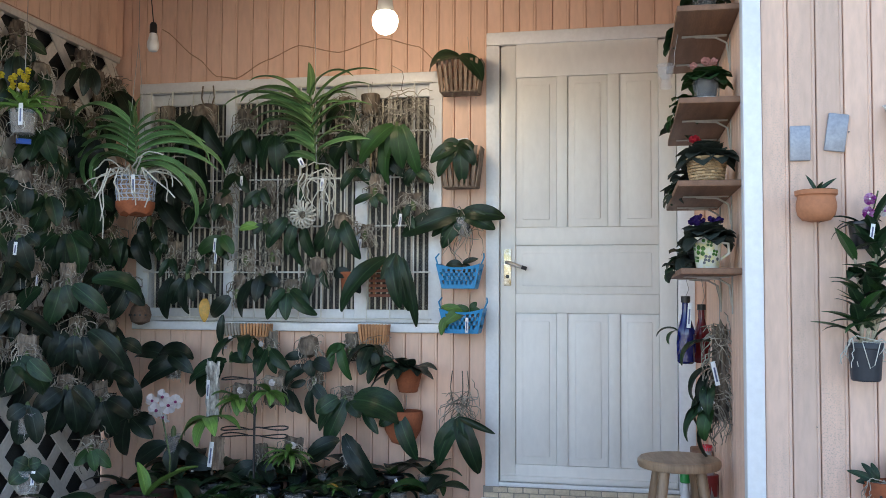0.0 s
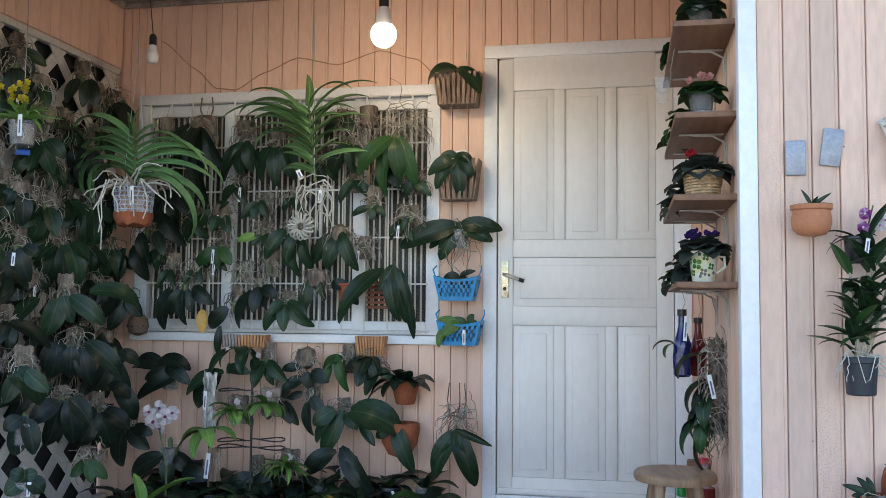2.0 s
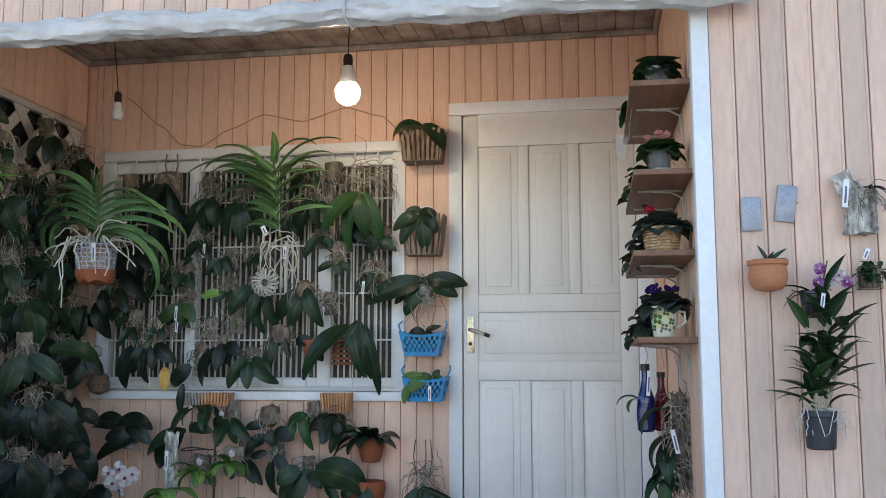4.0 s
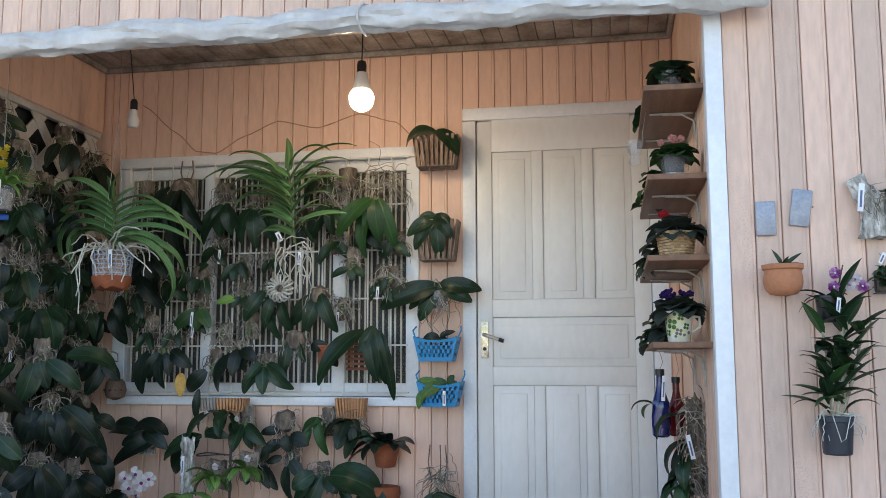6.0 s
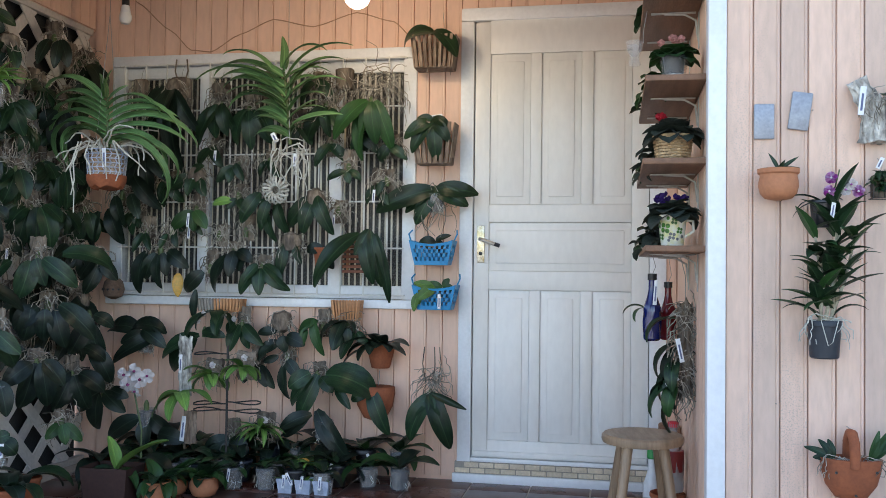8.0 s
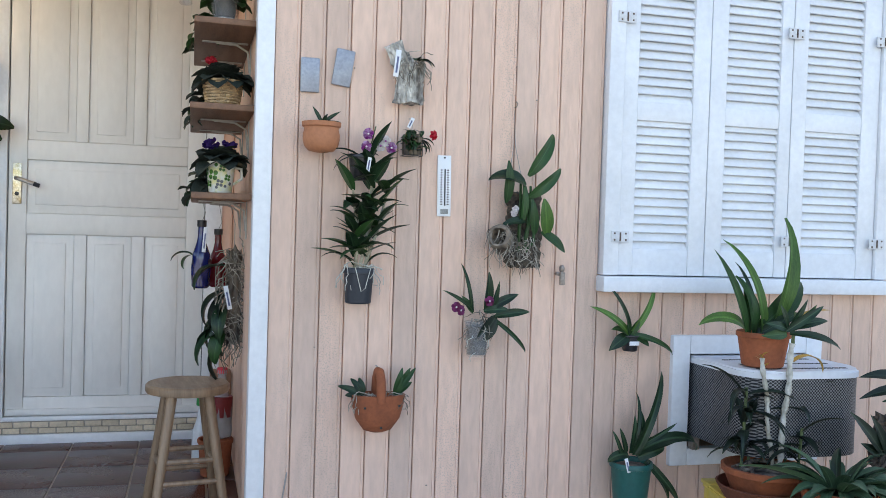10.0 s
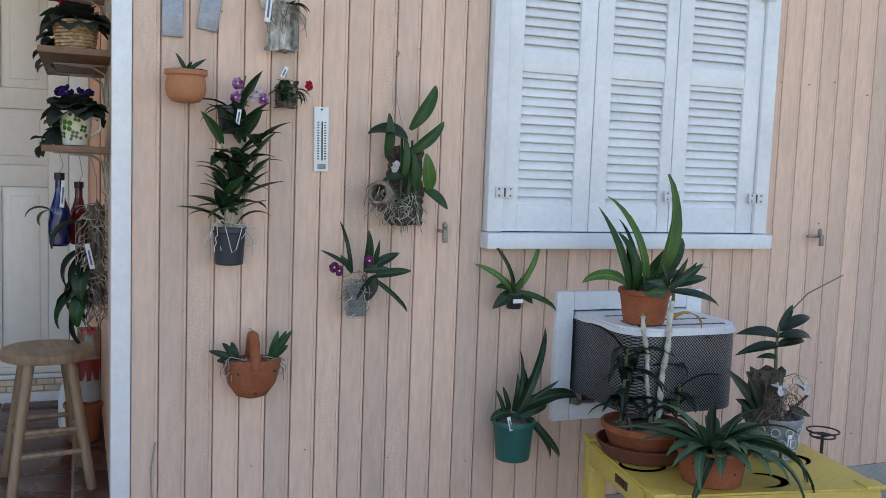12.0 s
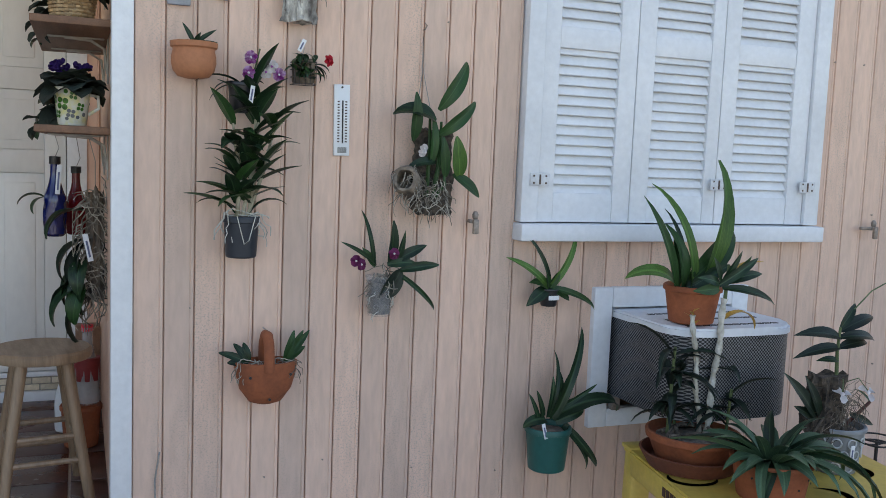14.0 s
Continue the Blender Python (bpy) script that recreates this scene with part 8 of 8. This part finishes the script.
for x, z in ((-0.09, 0.165), (0.02, 0.185), (-0.075, 0.155)):
    flower(th, (x, -0.06, z), 0.017, WINEFL, 5, -90 + rng.uniform(-25, 25), -10, WHITEFL)

th = thing("handled_wall_pot", "half-round terracotta wall pot with a loop handle and two orchids", "pot", pose(0.400, -0.055, 0.353))
bm = bmesh.new()
lathe(bm, [(0.02, 0), (0.045, 0.008), (0.072, 0.045), (0.084, 0.09), (0.088, 0.120), (0.083, 0.122), (0.076, 0.09), (0.03, 0.085)], 30, (0, 0, 0), 0.62)
part("bowl", bm, TERRA, th)
bm = bmesh.new()
tube(bm, [(0.0, -0.048, 0.10), (0.0, -0.05, 0.135), (0.0, -0.042, 0.172), (0.0, -0.02, 0.194), (0.0, 0.01, 0.192), (0.0, 0.034, 0.165), (0.0, 0.042, 0.10)], 0.0145, 12)
part("handle", bm, TERRA, th)
for x, z in ((-0.05, 0.085), (0.06, 0.09), (0.005, 0.02)):
    b2 = bmesh.new()
    lathe(b2, [(0.004, 0), (0.004, 0.003)], 8)
    o = part("hole", b2, BLACK, th)
    o.matrix_basis = Matrix.Translation((x, -0.045 if abs(x) > 0.02 else -0.038, z)) @ Matrix.Rotation(radians(90), 4, 'X')
for sx in (-1, 1):
    tangle(th, (sx * 0.048, -0.01, 0.115), (0.03, 0.025, 0.015), 24, 0.07, seed=1, r=0.002)
    for phi, ln in ((150, 0.09), (120, 0.07), (100, 0.06), (170, 0.06)) if sx < 0 else ((55, 0.11), (75, 0.09), (40, 0.07), (62, 0.10)):
        hang_leaf(th, (sx * 0.05, -0.01, 0.12), phi, ln, 0.022, "broad", "dark" if sx < 0 else "mid", 1 if sx < 0 else 0, 15, 0.4)
wire_hook(th, (0.0, -0.01, 0.195), (0.0, 0.05, 0.205), 0.002)

th = thing("small_black_pot", "strap-leaved seedling in a small black pot on the wall", "orchid", pose(1.28, -0.05, 0.606))
pot(th, (0, 0, 0), 0.032, 0.055, BLACK, 0.8)
boxpart("label_band", (-0.018, 0.018, -0.034, -0.031, 0.022, 0.036), TAG, th, 0.001)
for leaf in ((-0.011, 0.061, -0.117, 0.173, 0.025, 0, "strap", "olive"), (-0.007, 0.061, -0.064, 0.234, 0.017, 0, "strap", "dark"), (-0.003, 0.061, 0.112, 0.233, 0.025, 0, "strap", "olive"),
             (-0.011, 0.058, -0.095, 0.025, 0.038, 1, "lance", "dark"), (-0.015, 0.058, -0.071, 0.081, 0.027, 2, "lance", "mid"), (0.004, 0.057, 0.180, 0.034, 0.021, 1, "strap", "mid"),
             (0.001, 0.061, 0.071, 0.029, 0.027, 1, "lance", "mid"), (-0.007, 0.057, -0.026, 0.106, 0.023, 0, "lance", "mid"), (-0.003, 0.057, 0.020, 0.111, 0.023, 0, "lance", "mid")):
    leaf_to(th, leaf[:2], leaf[2:4], leaf[4] / (0.8 if leaf[6] == "broad" else 0.72), leaf[5], leaf[7], -0.012, leaf[6])

th = thing("green_pot_orchid", "long-leaved orchid in a teal green plastic pot on the wall", "orchid", pose(1.284, -0.082, 0.092))
pot(th, (0, 0, 0), 0.074, 0.14, GREENP, 0.78, 0.14)
soil(th, (0, 0, 0.12), 0.06)
for leaf in ((0.006, 0.163, 0.095, 0.448, 0.031, 0, "strap", "dark"), (-0.001, 0.173, 0.075, 0.340, 0.035, 0, "strap", "dark"), (-0.006, 0.173, 0.031, 0.369, 0.017, 0, "strap", "dark"),
             (-0.018, 0.164, -0.097, 0.157, 0.027, 2, "strap", "dark"), (0.050, 0.140, 0.188, -0.006, 0.023, 1, "strap", "dark"), (0.043, 0.138, 0.173, 0.020, 0.023, 1, "strap", "dark"),
             (0.016, 0.172, 0.281, 0.230, 0.035, 2, "strap", "dark"), (0.027, 0.171, 0.173, 0.236, 0.014, 0, "strap", "dark"), (0.017, 0.156, 0.115, 0.204, 0.031, 1, "strap", "dark"),
             (0.021, 0.191, 0.133, 0.272, 0.017, 0, "strap", "dark"), (-0.027, 0.175, -0.056, 0.254, 0.019, 0, "strap", "dark"), (-0.043, 0.166, -0.077, 0.246, 0.017, 0, "strap", "dark"),
             (-0.010, 0.170, 0.001, 0.290, 0.023, 0, "strap", "dark"), (0.005, 0.173, 0.051, 0.310, 0.027, 0, "strap", "dark")):
    leaf_to(th, leaf[:2], leaf[2:4], leaf[4] / (0.8 if leaf[6] == "broad" else 0.72), leaf[5], leaf[7], -0.014, leaf[6])
tag_on(th, (-0.05, -0.06, 0.165), 0.05, 0.012, -15)

# hooks, nails and a loose cable on the boards
th = thing("wall_hook", "small rusty wire hook in the board wall", "hook", pose(0.85, 0, 1.42))
bm = bmesh.new()
tube(bm, [(0, 0.004, 0), (0, -0.015, 0), (0.003, -0.02, 0.01), (0, -0.012, 0.018)], 0.002, 6)
part("hook", bm, RUST, th)
th = thing("loose_cable", "thin grey cable hanging out of the board wall", "cable", pose(0.125, 0, 0.22))
bm = bmesh.new()
tube(bm, [(0.0, 0.004, 0.0), (-0.004, -0.008, -0.01), (-0.014, -0.008, -0.08), (-0.012, -0.008, -0.16), (0.006, -0.008, -0.24), (0.01, -0.008, -0.33)], 0.0025, 6)
part("cable", bm, WIREG, th)
nb = bmesh.new()
tube(nb, [(0, 0.003, 0), (0, -0.007, 0.001)], 0.0022, 6)
nail_me = mesh_of("nail", nb, RUST)
g = random.Random(3)
for i in range(26):
    n = new("nail", nail_me)
    n.location = (0.1 + g.random() * 3.2, 0, g.choice((0.02, 0.05, 0.12, 0.30, 0.62, 0.9, 1.42, 1.55)) + g.uniform(-0.05, 0.05))
    if 1.15 < n.location.x < 2.37 and n.location.z > 0.15:
        n.location.x += 1.3
    tagged(n, "small rusty nail in the board wall", "nail", "nails")

# ---------------------------------------------------------------- pots on the air conditioner and the table
th = thing("potted_orchid", "broad strap-leaved orchid in a terracotta pot on the air conditioner", "orchid", pose(1.650, -0.275, 0.585), "terracotta pots by the air conditioner")
pot(th, (0, 0, 0), 0.088, 0.115, TERRA, 0.76, 0.16)
soil(th, (0, 0, 0.094), 0.072)
for leaf in ((-0.075, 0.107, -0.178, 0.363, 0.028, 0, "lance", "mid"), (-0.081, 0.126, -0.236, 0.168, 0.037, 2, "strap", "olive"), (-0.053, 0.103, -0.071, 0.295, 0.053, 0, "broad", "mid"),
             (-0.013, 0.102, -0.058, 0.427, 0.038, 0, "strap", "olive"), (0.020, 0.124, 0.090, 0.474, 0.057, 0, "broad", "olive"), (-0.032, 0.121, 0.132, 0.300, 0.083, 0, "broad", "mid"),
             (-0.067, 0.111, -0.099, 0.264, 0.026, 0, "lance", "mid"), (-0.031, 0.103, 0.068, 0.195, 0.045, 0, "broad", "dark"), (-0.044, 0.107, 0.028, 0.143, 0.034, 1, "lance", "dark"),
             (-0.044, 0.107, -0.088, 0.339, 0.019, 0, "strap", "dark")):
    leaf_to(th, leaf[:2], leaf[2:4], leaf[4] / (0.8 if leaf[6] == "broad" else 0.72), leaf[5], leaf[7], -0.015 + 0.01 * leaf[0], leaf[6])

th = thing("bowl_orchid", "cane orchid in a wide terracotta bowl on a saucer", "orchid", pose(1.597, -0.390, ZT))
bm = bmesh.new()
lathe(bm, [(0.105, 0), (0.125, 0.004), (0.150, 0.045), (0.153, 0.05), (0.147, 0.052), (0.13, 0.012), (0.05, 0.01)], 32)
part("saucer", bm, TERRAD, th, "darker stained saucer")
bm = bmesh.new()
lathe(bm, [(0.095, 0.012), (0.10, 0.014), (0.128, 0.085), (0.136, 0.09), (0.138, 0.108), (0.130, 0.110), (0.122, 0.09), (0.03, 0.085)], 32)
part("bowl", bm, TERRA, th)
soil(th, (0, 0, 0.084), 0.118)
CANEW = mat("white_papery_cane", (0.62, 0.60, 0.53), 0.8, 0.15, 30, 90, 0.4, second=(0.36, 0.33, 0.26))
for bx, by, tx, tz, r0 in ((0.045, 0.0, 0.082, 0.50, 0.0105), (0.038, 0.02, -0.012, 0.45, 0.0085)):
    bm = bmesh.new()
    pts = [Vector((bx, by, 0.085)).lerp(Vector((tx, by, tz)), u / 24) + Vector((0.004 * math.sin(u * 0.5), 0, 0)) for u in range(25)]
    tube(bm, pts, r0, 8)
    for i, v in enumerate(bm.verts):
        c = pts[min(24, i // 8)]
        v.co = c + (v.co - c) * ((1.05, 0.95, 0.66)[(i // 8) % 3])
    part("cane", bm, CANEW, th, "papery pale cane")
for i in range(5):
    add_leaf(th, (-0.012, 0.02, 0.42 + 0.01 * i), i * 70, 40, 0.03, 0.012, "lance", "yellow", 0)
bm = bmesh.new()
tube(bm, [(0.082, 0, 0.49), (0.084, 0, 0.56), (0.088, 0, 0.60)], 0.006, 7, 0.004)
part("cane", bm, STEM, th)
for leaf in ((0.054, 0.540, 0.160, 0.642, 0.026, 1, "lance", "dark"), (0.064, 0.549, 0.185, 0.606, 0.030, 1, "lance", "dark"), (0.066, 0.531, 0.245, 0.540, 0.026, 1, "lance", "dark"),
             (0.058, 0.552, 0.026, 0.621, 0.026, 0, "lance", "dark"), (0.054, 0.545, -0.017, 0.577, 0.026, 1, "lance", "dark"), (0.065, 0.540, 0.146, 0.617, 0.030, 0, "lance", "mid"),
             (0.055, 0.531, -0.035, 0.533, 0.030, 1, "lance", "mid"), (0.064, 0.552, 0.112, 0.635, 0.022, 0, "lance", "dark")):
    leaf_to(th, leaf[:2], leaf[2:4], leaf[4] / (0.8 if leaf[6] == "broad" else 0.72), leaf[5], leaf[7], -0.004, leaf[6])
add_leaf(th, (0.083, 0, 0.44), -5, 38, 0.16, 0.024, "strap", "yellow", 2)
add_leaf(th, (0.086, 0, 0.58), 5, 20, 0.15, 0.018, "lance", "yellow", 0)
for cx, cy, h, n in ((-0.070, 0.03, 0.27, 17), (-0.025, 0.06, 0.20, 12), (0.115, 0.06, 0.22, 14), (0.12, 0.0, 0.14, 8)):
    for i in range(n):
        u = 0.2 + 0.8 * i / n
        add_leaf(th, (cx + 0.01 * u, cy, 0.085 + h * u), (0 if i % 2 else 180) + rng.uniform(-85, 85), rng.uniform(5, 68), rng.uniform(0.10, 0.19), 0.028, "lance", "ink", rng.choice((1, 2)))
    bm = bmesh.new()
    tube(bm, [(cx, cy, 0.085), (cx + 0.01, cy, 0.085 + h)], 0.005, 6)
    part("stem", bm, STEM, th)
for i in range(8):
    bm = bmesh.new()
    a = rng.uniform(0, 6.28)
    tube(bm, [(0.09 * math.cos(a), 0.09 * math.sin(a), 0.10), (0.05 * math.cos(a + 1), 0.05 * math.sin(a + 1), 0.115), (0.09 * math.cos(a + 2), 0.09 * math.sin(a + 2), 0.10)], 0.006, 6)
    part("dry_stem", bm, BARK, th)

th = thing("potted_orchid", "arching dusty green orchid in a low pierced terracotta pot", "orchid", pose(1.657, -0.655, ZT), "terracotta pots by the air conditioner")
pot(th, (0, 0, 0), 0.112, 0.112, TERRA, 0.78, 0.10, 28)
soil(th, (0, 0, 0.09), 0.095)
for a, e, ln, w, k, t, v in ((178, 28, 0.33, 0.036, "strap", "dusty", 0), (172, 50, 0.20, 0.030, "lance", "dusty", 1), (215, 30, 0.22, 0.034, "strap", "dusty", 2), (228, 18, 0.25, 0.032, "strap", "dark", 2), (200, 20, 0.18, 0.036, "lance", "dusty", 1), (246, 30, 0.16, 0.042, "lance", "dusty", 2), (262, 35, 0.15, 0.040, "lance", "dusty", 2),
                            (-14, 34, 0.34, 0.036, "strap", "dusty", 2), (-24, 30, 0.37, 0.036, "strap", "dusty", 2), (-36, 26, 0.38, 0.038, "strap", "dark", 2), (-46, 22, 0.35, 0.036, "strap", "dusty", 2), (-30, 40, 0.30, 0.034, "strap", "dusty", 2), (-6, 45, 0.26, 0.034, "strap", "dark", 1), (-58, 30, 0.24, 0.04, "lance", "dusty", 2),
                            (10, 60, 0.20, 0.032, "lance", "dark", 1), (120, 62, 0.20, 0.034, "lance", "dusty", 1), (150, 40, 0.22, 0.034, "lance", "dark", 1), (60, 55, 0.20, 0.03, "lance", "dark", 1), (-80, 60, 0.14, 0.040, "lance", "dusty", 1), (-120, 65, 0.14, 0.040, "lance", "dusty", 1), (200, 70, 0.15, 0.036, "lance", "dusty", 1), (-20, 72, 0.13, 0.034, "lance", "dusty", 0), (90, 40, 0.2, 0.03, "lance", "dark", 1)):
    add_leaf(th, (0.025 * math.cos(radians(a)), 0.025 * math.sin(radians(a)), 0.10), a + rng.uniform(-4, 4), e, ln, w, k, t, v, rng.uniform(-22, 22))
for i in range(16):
    a = i * 137.5
    add_leaf(th, (0.03 * math.cos(radians(a)), 0.03 * math.sin(radians(a)), 0.10), a, rng.uniform(28, 62), rng.uniform(0.13, 0.22), 0.044, "lance", "dusty", rng.choice((1, 2)), rng.uniform(-25, 25))
for a in range(7):
    b2 = bmesh.new()
    lathe(b2, [(0.003, 0), (0.003, 0.002)], 8)
    o = part("hole", b2, BLACK, th)
    q = radians(-160 + a * 24)
    o.matrix_basis = Matrix.Translation((0.1000 * math.cos(q), 0.1000 * math.sin(q), 0.072 - 0.02 * (a % 2))) @ Matrix.Rotation(q, 4, 'Z') @ Matrix.Rotation(radians(90), 4, 'Y')

th = thing("patterned_pot_orchid", "white-flowered cane orchid in a grey ring-patterned pot", "orchid", pose(2.008, -0.525, ZT))
PATT = mat("grey_ringed_pot", (0.26, 0.28, 0.29), 0.5, 0.10, 30, 60, 0.1, second=(0.18, 0.19, 0.20))
RINGM = mat("pale_raised_ring", (0.52, 0.54, 0.54), 0.5, 0.1, 30, 60, 0.1)
pot(th, (0, 0, 0), 0.086, 0.142, PATT, 0.74, 0.10)
for row in range(3):
    for i in range(11):
        a = radians(i * 360 / 11 + row * 16)
        bm = bmesh.new()
        rr = 0.0672 + 0.0055 * row
        tube(bm, [(rr * math.cos(a) + 0.0135 * math.cos(q) * -math.sin(a), rr * math.sin(a) + 0.0135 * math.cos(q) * math.cos(a), 0.026 + row * 0.037 + 0.0135 * math.sin(q)) for q in [j * 0.7 for j in range(10)]], 0.0026, 4)
        part("raised_ring", bm, RINGM, th)
bark_slab(th, (-0.055, 0, 0.205), 0.115, 0.17, 0.08, BARKD, 41)
soil(th, (0, 0, 0.118), 0.07)
for i in range(3):
    tangle(th, (-0.045 + 0.02 * i, -0.035, 0.16 + 0.035 * i), (0.042, 0.016, 0.035), 22, 0.11, BARK, seed=i, r=0.0013)
bm = bmesh.new()
tube(bm, [(0.0, 0, 0.12), (-0.012, 0, 0.24), (-0.02, 0, 0.36), (-0.015, 0, 0.43)], 0.0075, 7, 0.004)
part("cane", bm, STEM, th)
bm = bmesh.new()
tube(bm, [(0.01, -0.01, 0.12), (0.015, -0.01, 0.24)], 0.008, 7, 0.006)
part("cane", bm, CANEW, th)
bm = bmesh.new()
tube(bm, [(0.03, 0, 0.13), (0.075, -0.01, 0.17), (0.115, -0.01, 0.20)], 0.006, 7, 0.005)
part("cane", bm, mat("red_brown_cane", (0.10, 0.028, 0.02), 0.6, 0.15, 20, 80, 0.2), th, "red-brown young cane")
add_leaf(th, (0.113, -0.01, 0.20), 120, 60, 0.06, 0.022, "lance", "mid", 1, 0)
bm = bmesh.new()
tube(bm, [(-0.015, 0, 0.41), (0.03, 0.0, 0.48), (0.10, 0.005, 0.535), (0.18, 0.01, 0.565), (0.255, 0.015, 0.592)], 0.0026, 6, 0.0016)
part("flower_stem", bm, STEM, th)
for z, phi, ln, w, t in ((0.40, 158, 0.165, 0.040, "ink"), (0.37, 172, 0.165, 0.034, "ink"), (0.42, 32, 0.155, 0.038, "ink"), (0.40, 12, 0.165, 0.034, "ink"), (0.37, 22, 0.13, 0.034, "ink"), (0.33, 160, 0.08, 0.022, "dark"), (0.43, 60, 0.10, 0.026, "dark")):
    hang_leaf(th, (-0.016, -0.003, z), phi, ln, w, "lance", t, 1, 14, 0.9)
for x, z, tl in ((-0.048, 0.245, -55), (0.05, 0.245, -50)):
    flower(th, (x, -0.06, z), 0.030, WHITEFL, 3, -90 + rng.uniform(-20, 20), tl)
    bm = bmesh.new()
    tube(bm, [(0.0, 0, 0.26), (x * 0.6, -0.04, 0.285), (x, -0.06, 0.25)], 0.0016, 5)
    part("flower_stem", bm, STEM, th)
for x0, phi, ln, w in ((-0.10, 132, 0.20, 0.040), (-0.085, 118, 0.15, 0.034), (-0.11, 150, 0.09, 0.03), (0.03, -20, 0.10, 0.024)):
    hang_leaf(th, (x0, -0.02, 0.17), phi, ln, w, "lance", "ink", 0, 12, 0.3)
bm = bmesh.new()
tube(bm, [(-0.12, -0.03, 0.12), (-0.09, -0.03, 0.16), (-0.03, -0.03, 0.23)], 0.004, 6)
part("dry_stem", bm, BARK, th)
tag_on(th, (-0.02, -0.088, 0.10), 0.05, 0.014, 4)

th = thing("wire_ring_stand", "thin dark iron ring stand behind the table", "plant stand", pose(2.52, -0.22, ZG))
bm = bmesh.new()
tube(bm, [(0, 0, 0), (0, 0, 0.68)], 0.006, 8)
part("pole", bm, WIREB, th)
for z, r in ((0.685, 0.058), (0.665, 0.045)):
    bm = bmesh.new()
    tube(bm, [(r * math.cos(2 * math.pi * k / 20), r * math.sin(2 * math.pi * k / 20), z) for k in range(21)], 0.0035, 6)
    part("ring", bm, WIREB, th)
bm = bmesh.new()
tube(bm, [(-0.045, 0, 0.665), (0, 0, 0.66), (0.045, 0, 0.665)], 0.003, 6)
part("cross_bar", bm, WIREB, th)
for k in range(3):
    bm = bmesh.new()
    a = radians(30 + 120 * k)
    tube(bm, [(0, 0, 0.08), (0.10 * math.cos(a), 0.10 * math.sin(a), 0.004)], 0.005, 6)
    part("foot", bm, WIREB, th)
